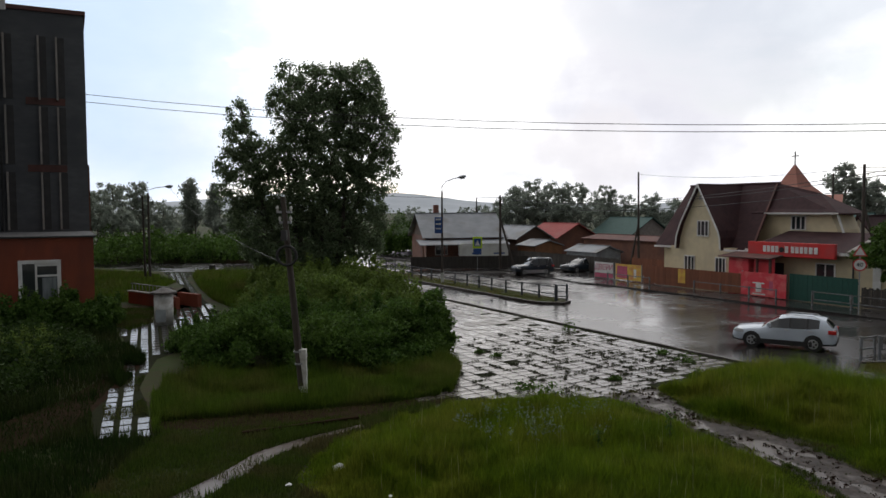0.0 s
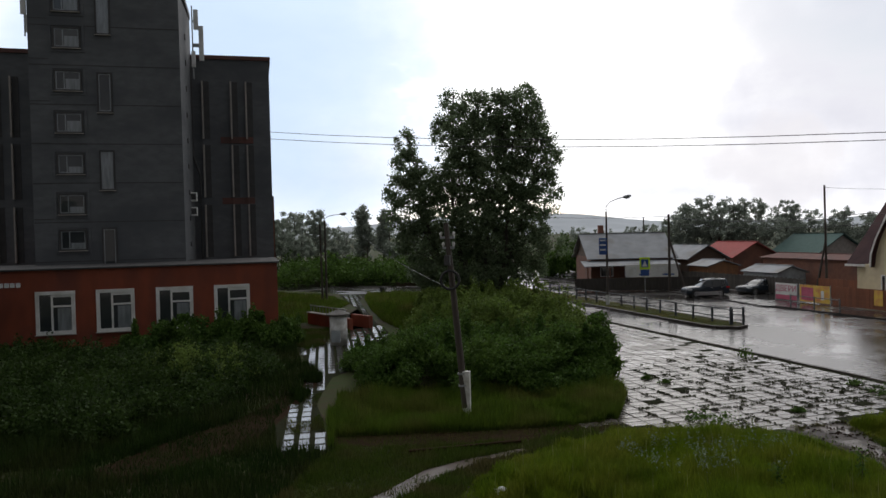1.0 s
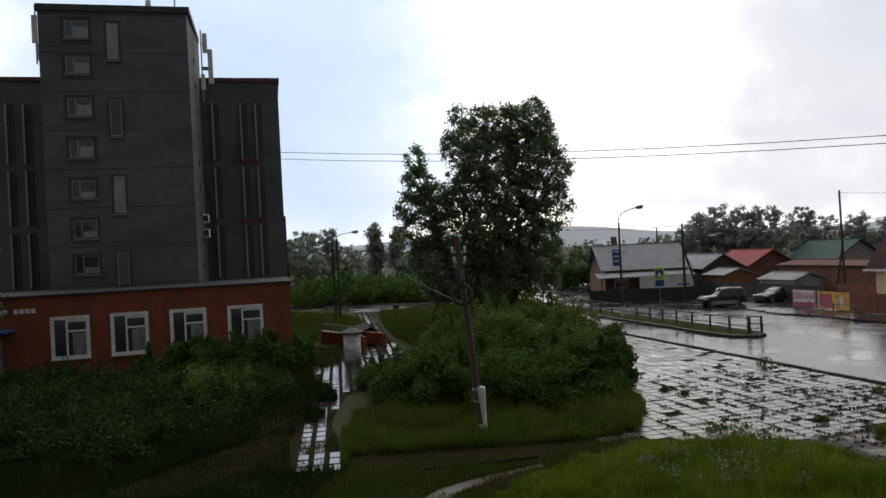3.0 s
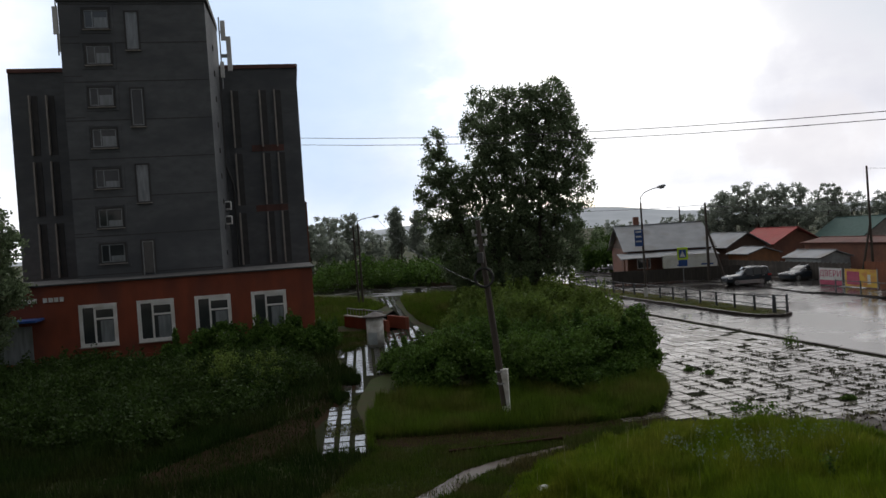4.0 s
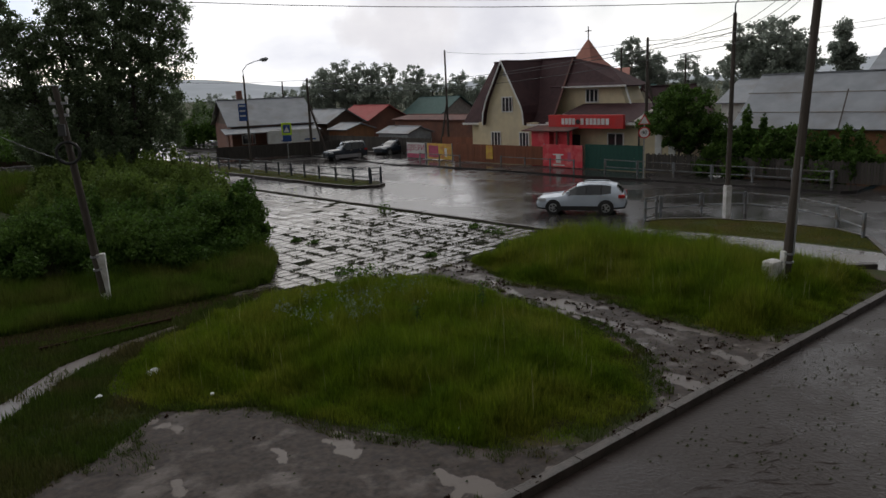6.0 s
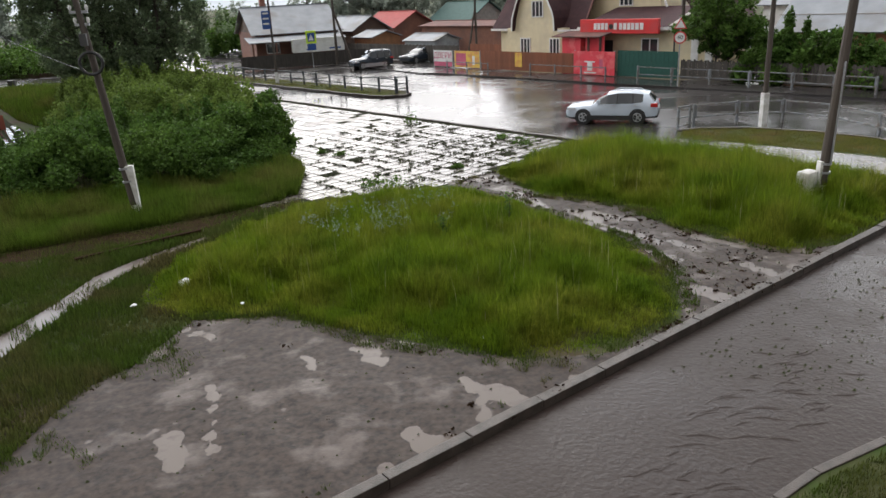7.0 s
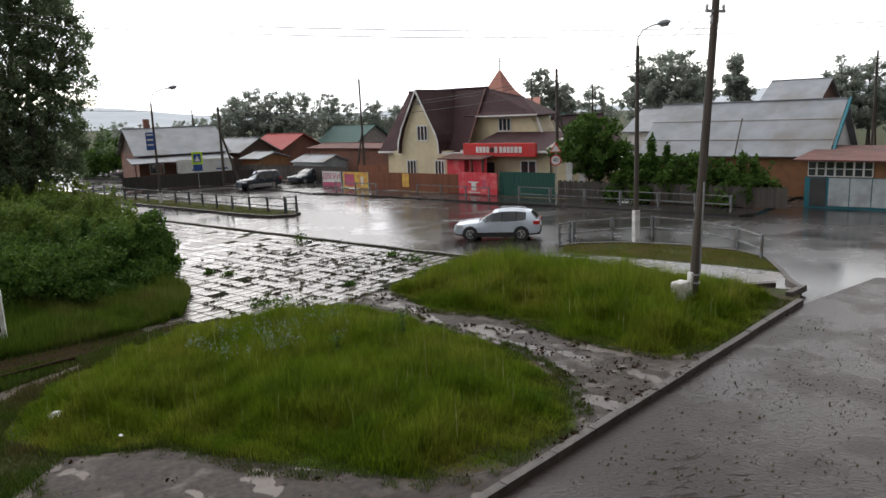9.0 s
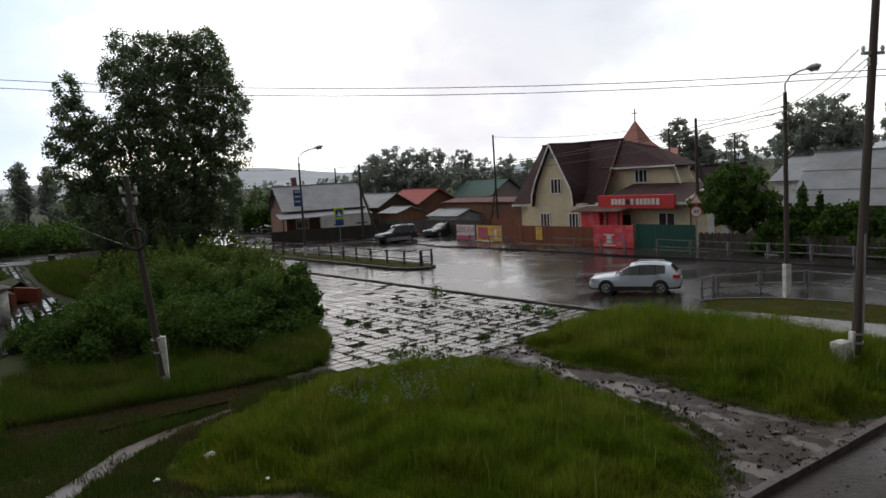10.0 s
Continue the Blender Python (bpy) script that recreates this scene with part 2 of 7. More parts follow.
M["pole_concrete"] = mat("pole_concrete", (0.30, 0.29, 0.28), (0.22, 0.21, 0.20), 0.7, 4, bump=0.3, big=(0.16, 0.15, 0.14), big_scale=1.5)
M["whitewash"] = mat("whitewash", (0.72, 0.72, 0.70), (0.55, 0.54, 0.51), 0.8, 6, bump=0.3, big=(0.42, 0.40, 0.36), big_scale=2.5)
M["steel"] = mat("galvanised_steel", (0.36, 0.37, 0.38), (0.28, 0.29, 0.3), 0.45, 10, metal=0.6, bump=0.1)
M["rail"] = mat("grey_rail_paint", (0.21, 0.225, 0.235), (0.14, 0.15, 0.158), 0.5, 6, bump=0.15, big=(0.12, 0.10, 0.08), big_scale=3)
M["rail_dark"] = mat("dark_rail_paint", (0.07, 0.08, 0.09), (0.05, 0.055, 0.06), 0.5, 6, bump=0.15)
M["panel"] = mat("grey_wall_panels", (0.126, 0.132, 0.139), (0.098, 0.104, 0.111), 0.85, 1.5, bump=0.35, bump_scale=12, big=(0.084, 0.089, 0.097), big_scale=0.25, stretch=(1, 1, 2.2))
M["panel_dark"] = mat("dark_recess", (0.065, 0.064, 0.064), (0.047, 0.047, 0.048), 0.8, 2, bump=0.2)
M["panel_light"] = mat("pale_pilaster", (0.36, 0.33, 0.30), (0.27, 0.25, 0.23), 0.8, 2, bump=0.25)
M["red_plaster"] = mat("brick_red_plaster", (0.25, 0.062, 0.030), (0.19, 0.047, 0.024), 0.8, 1.2, bump=0.3, bump_scale=14, big=(0.15, 0.045, 0.03), big_scale=0.5, stretch=(1, 1, 0.5))
M["white"] = mat("white_paint", (0.78, 0.78, 0.77), (0.68, 0.68, 0.66), 0.5, 5, bump=0.05, big=(0.6, 0.59, 0.56), big_scale=1.0)
M["glass"] = mat("dark_window_glass", (0.03, 0.035, 0.04), (0.05, 0.055, 0.06), 0.06, 0.7, bump=0.03, bump_scale=2, spec=0.8)
# pale blind colour, also painted on tower panes in place of reflections
M["glass_pale"] = mat("blind_and_reflection_glass", (0.26, 0.28, 0.30), (0.16, 0.18, 0.19), 0.12, 2.0, bump=0, spec=0.7, stretch=(3, 3, 0.4))
M["tin"] = mat("grey_sheet_roof", (0.25, 0.265, 0.285), (0.195, 0.207, 0.222), 0.6, 0.8, bump=0.12, metal=0.0, big=(0.17, 0.16, 0.155), big_scale=0.35, stretch=(1, 1, 1), spec=0.3)
M["roof_brown"] = mat("dark_brown_roof_tiles", (0.050, 0.022, 0.024), (0.034, 0.016, 0.018), 0.75, 3, bump=0.3, bump_scale=9, big=(0.062, 0.03, 0.03), big_scale=0.4, spec=0.2)
M["roof_green"] = mat("green_roof", (0.075, 0.13, 0.118), (0.06, 0.105, 0.096), 0.75, 2, bump=0.15, spec=0.2)
M["roof_red"] = mat("red_sheet_roof", (0.36, 0.085, 0.08), (0.29, 0.07, 0.065), 0.75, 2, bump=0.15, big=(0.3, 0.10, 0.09), big_scale=0.5, spec=0.2)
M["roof_rust"] = mat("faded_red_roof", (0.16, 0.08, 0.068), (0.12, 0.062, 0.055), 0.8, 1.5, bump=0.2, big=(0.10, 0.062, 0.056), big_scale=0.6, spec=0.15)
M["brick"] = mat("orange_brick", (0.21, 0.095, 0.06), (0.16, 0.07, 0.048), 0.8, 3, bump=0.3, big=(0.13, 0.065, 0.048), big_scale=0.5)
M["church"] = mat("red_brown_church_brick", (0.36, 0.15, 0.11), (0.30, 0.125, 0.095), 0.75, 2, bump=0.25, big=(0.33, 0.14, 0.10), big_scale=0.4)
M["yellow_wall"] = mat("cream_yellow_siding", (0.67, 0.585, 0.39), (0.61, 0.53, 0.35), 0.6, 2, bump=0.05, big=(0.55, 0.48, 0.33), big_scale=0.5)
M["wood_dark"] = mat("dark_log_wall", (0.10, 0.065, 0.045), (0.07, 0.045, 0.033), 0.8, 2, bump=0.4, bump_scale=8, stretch=(0.4, 0.4, 3))
M["wood_orange"] = mat("orange_board", (0.27, 0.125, 0.055), (0.20, 0.095, 0.045), 0.7, 2, bump=0.3, bump_scale=10)
M["fence_brown"] = mat("brown_sheet_fence", (0.22, 0.075, 0.035), (0.17, 0.06, 0.03), 0.55, 3, bump=0.1, obj_var=0.15)
M["fence_green"] = mat("dark_green_sheet", (0.018, 0.085, 0.065), (0.014, 0.065, 0.05), 0.5, 3, bump=0.1)
M["fence_grey"] = mat("weathered_boards", (0.09, 0.08, 0.07), (0.06, 0.053, 0.047), 0.85, 3, bump=0.4, obj_var=0.25, stretch=(3, 3, 0.5))
M["red_sign"] = mat("red_sign_face", (0.62, 0.045, 0.045), (0.55, 0.04, 0.04), 0.4, 2, bump=0.02, big=(0.5, 0.06, 0.06), big_scale=1)
M["pink_sign"] = mat("red_poster", (0.70, 0.07, 0.09), (0.60, 0.05, 0.07), 0.4, 1.2, bump=0.02, big=(0.75, 0.2, 0.2), big_scale=1.3)
M["blue_sign"] = mat("blue_sign_face", (0.03, 0.09, 0.30), (0.025, 0.075, 0.25), 0.4, 3, bump=0.02)
M["sign_yellow"] = mat("fluorescent_yellow", (0.62, 0.85, 0.04), (0.58, 0.8, 0.04), 0.4, 3, bump=0)
M["poster_yellow"] = mat("yellow_poster", (0.75, 0.52, 0.09), (0.68, 0.4, 0.07), 0.45, 1.5, bump=0.02, big=(0.6, 0.25, 0.1), big_scale=1.6)
M["poster_magenta"] = mat("magenta_poster", (0.55, 0.12, 0.2), (0.45, 0.08, 0.15), 0.45, 2, bump=0.02)
M["black"] = mat("black_rubber", (0.018, 0.018, 0.018), (0.026, 0.026, 0.026), 0.6, 6, bump=0.1)
M["teal"] = mat("turquoise_paint", (0.035, 0.19, 0.24), (0.03, 0.155, 0.195), 0.7, 3, bump=0.15, big=(0.06, 0.16, 0.19), big_scale=1.2, spec=0.2)
M["gate_grey"] = mat("grey_gate_paint", (0.40, 0.44, 0.45), (0.33, 0.36, 0.37), 0.55, 2, bump=0.1, big=(0.28, 0.30, 0.31), big_scale=1.0)
M["car_white"] = mat("silver_white_car_paint", (0.54, 0.60, 0.67), (0.50, 0.56, 0.63), 0.18, 2, bump=0, spec=0.6, metal=0.05)
M["car_dark"] = mat("dark_blue_grey_car_paint", (0.035, 0.045, 0.06), (0.03, 0.04, 0.05), 0.25, 2, bump=0, spec=0.4)
M["car_glass"] = mat("car_glass", (0.015, 0.018, 0.02), (0.02, 0.022, 0.025), 0.05, 2, bump=0, spec=0.8)
M["chrome"] = mat("alloy", (0.55, 0.56, 0.58), (0.45, 0.46, 0.48), 0.3, 5, metal=0.8, bump=0)
M["tail_red"] = mat("red_lamp_glass", (0.45, 0.02, 0.02), (0.4, 0.02, 0.02), 0.15, 3, bump=0, spec=0.7)
M["lamp_glass"] = mat("clear_lamp_glass", (0.7, 0.72, 0.74), (0.6, 0.62, 0.64), 0.12, 5, bump=0, spec=0.7)
M["litter"] = mat("white_plastic_litter", (0.75, 0.75, 0.75), (0.6, 0.6, 0.6), 0.5, 5, bump=0.2)
M["wire"] = mat("black_cable", (0.04, 0.04, 0.042), (0.05, 0.05, 0.05), 0.6, 5, bump=0)
M["clod"] = mat("dark_weed_clod", (0.034, 0.042, 0.016), (0.055, 0.06, 0.026), 0.85, 8, bump=0.5, obj_var=0.3)
M["chimney"] = mat("chimney_brick", (0.28, 0.13, 0.09), (0.2, 0.09, 0.07), 0.85, 4, bump=0.3)
# forest paled to bluish grey: rain haze painted in
M["hill"] = mat("haze_paled_hill_forest", (0.46, 0.49, 0.52), (0.40, 0.43, 0.46), 1.0, 0.02, bump=0, big=(0.5, 0.53, 0.56), big_scale=0.01, spec=0.0)


# ---- mesh helpers ----
def mesh_obj(name, verts, faces, material, parent=None, label="", smooth=False):
    me = bpy.data.meshes.new(name)
    me.from_pydata([tuple(v) for v in verts], [], [tuple(f) for f in faces])
    me.materials.append(material)
    if smooth:
        me.shade_smooth()
    ob = new(name, me)
    ob.parent = parent
    if label:
        tagged(ob, label)
    return ob


def part(name, bm, material, parent=None, label="", smooth=False):
    me = bpy.data.meshes.new(name)
    bmesh.ops.recalc_face_normals(bm, faces=bm.faces)
    bm.to_mesh(me)
    bm.free()
    me.materials.append(material)
    if smooth:
        me.shade_smooth()
    ob = new(name, me)
    ob.parent = parent
    if label:
        tagged(ob, label)
    return ob


def box_bm(x0, y0, z0, x1, y1, z1, bevel=0.0, bm=None):
    bm = bm or bmesh.new()
    vs = [bm.verts.new((x, y, z)) for z in (z0, z1) for x, y in ((x0, y0), (x1, y0), (x1, y1), (x0, y1))]
    fs = [bm.faces.new([vs[i] for i in f]) for f in ((3, 2, 1, 0), (4, 5, 6, 7), (0, 1, 5, 4), (1, 2, 6, 5), (2, 3, 7, 6), (3, 0, 4, 7))]
    if bevel:
        edges = list({e for f in fs for e in f.edges})
        bmesh.ops.bevel(bm, geom=edges, offset=bevel, segments=2, affect="EDGES", profile=0.6)
    return bm


def box(name, a, b, material, parent=None, label="", bevel=0.0):
    return part(name, box_bm(*a, *b, bevel), material, parent, label)


def prism_bm(pts, z0, z1, bm=None, bevel=0.0):
    """A flat polygon drawn out between two heights."""
    bm = bm or bmesh.new()
    lo = [bm.verts.new((x, y, z0)) for x, y in pts]
    hi = [bm.verts.new((x, y, z1)) for x, y in pts]
    n = len(pts)
    top = bm.faces.new(hi)
    bm.faces.new(lo[::-1])
    for i in range(n):
        bm.faces.new((lo[i], lo[(i + 1) % n], hi[(i + 1) % n], hi[i]))
    if bevel:
        bmesh.ops.bevel(bm, geom=list(top.edges), offset=bevel, segments=2, affect="EDGES")
    return bm


def side_bm(pts, x0, x1, bevel=0.0):
    """A profile in y, z drawn out along x."""
    bm = bmesh.new()
    a = [bm.verts.new((x0, y, z)) for y, z in pts]
    b = [bm.verts.new((x1, y, z)) for y, z in pts]
    n = len(pts)
    bm.faces.new(a)
    bm.faces.new(b[::-1])
    for i in range(n):
        bm.faces.new((a[i], a[(i + 1) % n], b[(i + 1) % n], b[i]))
    if bevel:
        bmesh.ops.bevel(bm, geom=list(bm.edges), offset=bevel, segments=1, affect="EDGES")
    return bm


def front_bm(pts, y0, y1, bevel=0.0):
    """A profile in x, z drawn out along y."""
    bm = bmesh.new()
    a = [bm.verts.new((x, y0, z)) for x, z in pts]
    b = [bm.verts.new((x, y1, z)) for x, z in pts]
    n = len(pts)
    bm.faces.new(a)
    bm.faces.new(b[::-1])
    for i in range(n):
        bm.faces.new((a[i], a[(i + 1) % n], b[(i + 1) % n], b[i]))
    if bevel:
        bmesh.ops.bevel(bm, geom=list(bm.edges), offset=bevel, segments=1, affect="EDGES")
    return bm


def sheet_bm(corners, thick):
    """A slab of the given thickness under four or more corners in space."""
    bm = bmesh.new()
    c = [Vector(p) for p in corners]
    nrm = (c[1] - c[0]).cross(c[2] - c[0]).normalized()
    if nrm.z < 0:
        nrm = -nrm
    a = [bm.verts.new(p) for p in c]
    b = [bm.verts.new(p - nrm * thick) for p in c]
    n = len(c)
    bm.faces.new(a)
    bm.faces.new(b[::-1])
    for i in range(n):
        bm.faces.new((a[i], a[(i + 1) % n], b[(i + 1) % n], b[i]))
    return bm


def tube_bm(points, radii, sides=8, bm=None):
    """A tapered round bar through the points."""
    bm = bm or bmesh.new()
    pts = [Vector(p) for p in points]
    if not hasattr(radii, "__len__"):
        radii = [radii] * len(pts)
    rings = []
    for i, p in enumerate(pts):
        d = (pts[min(i + 1, len(pts) - 1)] - pts[max(i - 1, 0)]).normalized()
        q = d.to_track_quat("Z", "Y")
        rings.append([bm.verts.new(p + q @ Vector((cos(2 * pi * k / sides) * radii[i], sin(2 * pi * k / sides) * radii[i], 0))) for k in range(sides)])
    for a, b in zip(rings, rings[1:]):
        for k in range(sides):
            bm.faces.new((a[k], a[(k + 1) % sides], b[(k + 1) % sides], b[k]))
    bm.faces.new(rings[0][::-1])
    bm.faces.new(rings[-1])
    return bm


def empty(name, m=None, label="", category="", group=""):
    ob = new(name)
    ob.empty_display_size = 0.3
    if m is not None:
        ob.matrix_basis = m
    return tagged(ob, label, category, group)


def bulk(name, verts, faces, material, parent=None, label="", category="", kind="stuff"):
    """A large mesh straight from number arrays; all faces have the same corner count."""
    me = bpy.data.meshes.new(name)
    nv, (nf, k) = len(verts), faces.shape
    me.vertices.add(nv)
    me.vertices.foreach_set("co", verts.astype(np.float32).ravel())
    me.loops.add(nf * k)
    me.loops.foreach_set("vertex_index", faces.astype(np.int32).ravel())
    me.polygons.add(nf)
    me.polygons.foreach_set("loop_start", np.arange(0, nf * k, k, dtype=np.int32))
    me.update(calc_edges=True)
    me.materials.append(material)
    ob = new(name, me)
    ob.parent = parent
    return tagged(ob, label, category, kind=kind)


rng = np.random.default_rng(7)


def leaf_arrays(centres, size, spread_up=0.0, gen=None):
    """Kite-shaped leaves, randomly turned, at the centres."""
    gen = gen or rng
    n = len(centres)
    a = gen.normal(size=(n, 3))
    a[:, 2] += spread_up
    a /= np.linalg.norm(a, axis=1)[:, None]
    b = gen.normal(size=(n, 3))
    b -= (b * a).sum(1)[:, None] * a
    b /= np.linalg.norm(b, axis=1)[:, None]
    s = size * gen.uniform(0.6, 1.3, (n, 1))
    v = np.stack([centres - a * s * 0.5, centres + b * s * 0.36, centres + a * s * 0.6, centres - b * s * 0.36], 1).reshape(-1, 3)
    return v, np.arange(4 * n).reshape(-1, 4)


def inside(poly, p):
    x, y = p[:, 0], p[:, 1]
    out = np.zeros(len(p), bool)
    for (x0, y0), (x1, y1) in zip(poly, poly[1:] + poly[:1]):
        c = (y0 > y) != (y1 > y)
        out ^= c & (x < (x1 - x0) * (y - y0) / (y1 - y0 + 1e-12) + x0)
    return out


def scatter(poly, n, gen=None):
    gen = gen or rng
    a = np.array(poly)
    lo, hi = a.min(0), a.max(0)
    got = np.zeros((0, 2))
    while len(got) < n:
        p = gen.uniform(lo, hi, (n, 2))
        got = np.r_[got, p[inside(poly, p)]]
    return got[:n]


def edge_distance(poly, p):
    d = np.full(len(p), 1e9)
    for a, b in zip(poly, poly[1:] + poly[:1]):
        a, b = np.array(a), np.array(b)
        k = np.clip(((p - a) @ (b - a)) / ((b - a) @ (b - a)), 0, 1)
        d = np.minimum(d, np.linalg.norm(p - a - k[:, None] * (b - a), axis=1))
    return d


def wobble(p, scale, seed=0.0):
    """Smooth noise between -1 and 1 from a sum of sines."""
    x, y = p[:, 0] / scale + seed, p[:, 1] / scale - seed
    return (np.sin(x * 1.7 + 1.3 * np.sin(y * 1.1 + seed)) + np.sin(y * 2.1 + 1.7 * np.sin(x * 0.9)) + 0.6 * np.sin(x * 4.3 + y * 3.1)) / 2.6


def blades(name, p, z, height, width, material, parent=None, label="", lean=0.35, gen=None, simple=False):
    """Grass blades: a bent, tapered strip of three triangles at each foot."""
    gen = gen or rng
    n = len(p)
    ang = gen.uniform(0, 2 * pi, n)
    d = np.c_[np.cos(ang), np.sin(ang)]
    side = np.c_[-d[:, 1], d[:, 0]]
    h = height * gen.uniform(0.6, 1.15, n)
    k = gen.uniform(0.1, 1.0, n) * lean * h
    w = width * gen.uniform(0.6, 1.3, (n, 1))
    z = np.broadcast_to(z, (n,))
    if simple:
        v = np.zeros((n, 3, 3))
        v[:, 0, :2], v[:, 1, :2], v[:, 2, :2] = p - side * w / 2, p + side * w / 2, p + d * k[:, None]
        v[:, :2, 2], v[:, 2, 2] = z[:, None] - 0.02, z + h
        return bulk(name, v.reshape(-1, 3), np.arange(3 * n).reshape(-1, 3), material, parent, label, "grass")
    v = np.zeros((n, 5, 3))
    v[:, 0, :2], v[:, 1, :2] = p - side * w / 2, p + side * w / 2
    mid = p + d * (k * 0.35)[:, None]
    v[:, 2, :2], v[:, 3, :2] = mid + side * w * 0.4, mid - side * w * 0.4
    v[:, 4, :2] = p + d * k[:, None]
    v[:, :2, 2] = z[:, None] - 0.02
    v[:, 2:4, 2] = (z + h * 0.6)[:, None]
    v[:, 4, 2] = z + h
    i = np.arange(n)[:, None] * 5
    f = np.concatenate([i + [0, 1, 2], i + [0, 2, 3], i + [3, 2, 4]], 1).reshape(-1, 3)
    return bulk(name, v.reshape(-1, 3), f, material, parent, label, "grass")


def ring_bm(x0, z0, x1, z1, fr, y0, y1):
    """A picture-frame ring in the x, z plane, drawn out along y, in one piece."""
    bm = bmesh.new()
    loops = []
    for y in (y0, y1):
        loops.append([[bm.verts.new((x, y, z)) for x, z in ((a, b), (c, b), (c, d), (a, d))] for a, b, c, d in ((x0, z0, x1, z1), (x0 + fr, z0 + fr, x1 - fr, z1 - fr))])
    for i in range(4):
        j = (i + 1) % 4
        bm.faces.new((loops[0][0][i], loops[0][0][j], loops[0][1][j], loops[0][1][i]))
        bm.faces.new((loops[1][0][i], loops[1][0][j], loops[1][1][j], loops[1][1][i]))
        bm.faces.new((loops[0][0][i], loops[0][0][j], loops[1][0][j], loops[1][0][i]))
        bm.faces.new((loops[0][1][i], loops[0][1][j], loops[1][1][j], loops[1][1][i]))
    return bm


# ---- the street's own axes: s along the kerb towards the camera's side, n across it ----
UX, UY = 0.488, -0.873


def street(s, n):
    return (UX * s - UY * n, UY * s + UX * n)


STREET_TURN = math.degrees(atan2(UY, UX))


def street_pose(s, n, z=0.0, turn=0.0):
    """Local x runs along s, local y away across the street."""
    x, y = street(s, n)
    return pose(x, y, z, 0, 0, STREET_TURN + turn)


# ---- ground, road and kerbs ----
gs = 2600.0
tagged(mesh_obj("ground", [(-gs, -gs, -0.22), (gs, -gs, -0.22), (gs, gs, -0.22), (-gs, gs, -0.22)], [(0, 1, 2, 3)], M["soil"]), "damp earth and grass reaching the horizon", "ground", kind="structure")
road_pts = [street(s, n) for s, n in ((-190, -60), (90, -60), (90, 112), (-13.4, 112), (-13.4, 43.2), (-190, 43.2))]
tagged(part("road", prism_bm(road_pts, -0.5, -0.12), M["asphalt"]), "dark wet asphalt street with shallow puddles", "road", kind="structure")

DX, DY = 0.9, 0.436
BLOCK = [(-28, -4.0), (-6.2, 5.42), (0.97, 8.9), (6.4, 11.53), (11.2, 13.86), (16.2, 16.3), (18.9, 17.6), (19.9, 18.6), (21.5, 20.9), (23.0, 23.2), (23.1, 25.0),
         (22.1, 27.2), (20.2, 29.2), (18.4, 30.1), (17.2, 30.0), (16.3, 28.6), (15.4, 28.2), (12.75, 30.0), street(-22, 25.5), street(-40, 25.5), street(-60, 25.6), street(-78, 26.0),
         (-26.0, 77.0), (-29.5, 77.2), (-37, 82.0), (-75, 98.0), (-90, 40.0), (-60, 0.0)]
tagged(part("lawn_block", prism_bm(BLOCK, -0.5, 0.0), M["soil"]), "raised ground of damp soil and grass between street and driveway", "ground", kind="structure")


def kerb(name, pts, width, z0, z1, label, material=None):
    """A row of kerb stones along a line, each a stone of its own."""
    top = empty(name, None, label, "kerb")
    top["kind"] = "structure"
    for (x0, y0), (x1, y1) in zip(pts, pts[1:]):
        length = hypot(x1 - x0, y1 - y0)
        k = max(1, round(length / 1.5))
        turn = math.degrees(atan2(y1 - y0, x1 - x0))
        for i in range(k):
            a = (i + 0.5) / k
            jit = random.uniform(-1, 1)
            ob = box("kerb_stone", (-length / k / 2 + 0.008, -width / 2, z0), (length / k / 2 - 0.008, width / 2, z1 + 0.012 * jit), material or M["concrete"], top, "", 0.015)
            ob.matrix_basis = pose(x0 + (x1 - x0) * a, y0 + (y1 - y0) * a, 0, 0.6 * jit, 0, turn + 0.4 * jit)
    return top


kerb("kerb_driveway", BLOCK[1:7], 0.2, -0.4, 0.05, "worn grey concrete kerb along the flooded driveway")
kerb("kerb_island", BLOCK[7:15], 0.18, -0.4, 0.06, "pale concrete kerb round the fenced traffic island")
kerb("kerb_street", [street(s, 25.55) for s in (-19.5, -30, -40, -50, -60, -70)], 0.2, -0.4, 0.07, "dark wet concrete kerb between paving and street")

# driveway water sheet and the second lawn beside it
DRIVE = [(-34, -6.8), (-6.3, 5.3), (1.0, 8.85), (6.4, 11.48), (11.2, 13.8), (16.2, 16.25), (18.9, 17.5), (24, 19), (30, 14), (22, 6), (-20, -14)]
tagged(part("driveway", prism_bm(DRIVE, -0.4, -0.11), M["drive"]), "flooded asphalt driveway with brown rain water", "driveway", kind="structure")
RLAWN = [(-30, -10.5), (-4, 1.6), (5.0, 6.45), (5.75, 7.05), (6.6, 7.4), (8.0, 7.75), (9.3, 7.95), (11, 7.9), (15, 5.5), (20, -4), (0, -12)]
tagged(part("lawn_by_house", prism_bm(RLAWN, -0.4, 0.0), M["soil"]), "strip of lawn below the window", "ground", kind="structure")
kerb("kerb_lawn", RLAWN[1:9], 0.14, -0.4, 0.03, "worn kerb of the lawn below the window")

# far pavements
tagged(part("pavement_far", prism_bm([street(s, n) for s, n in ((-110, 43.4), (-76, 43.4), (-60, 43.2), (-52, 42.0), (-49.5, 41.6), (-48.5, 42.4), (-30, 42.6), (-14, 43.2), (-13.4, 44.0), (-13.4, 110), (-110, 110))], -0.5, 0.0), M["asphalt"]), "wet dark far side pavement and yards", "pavement", kind="structure")
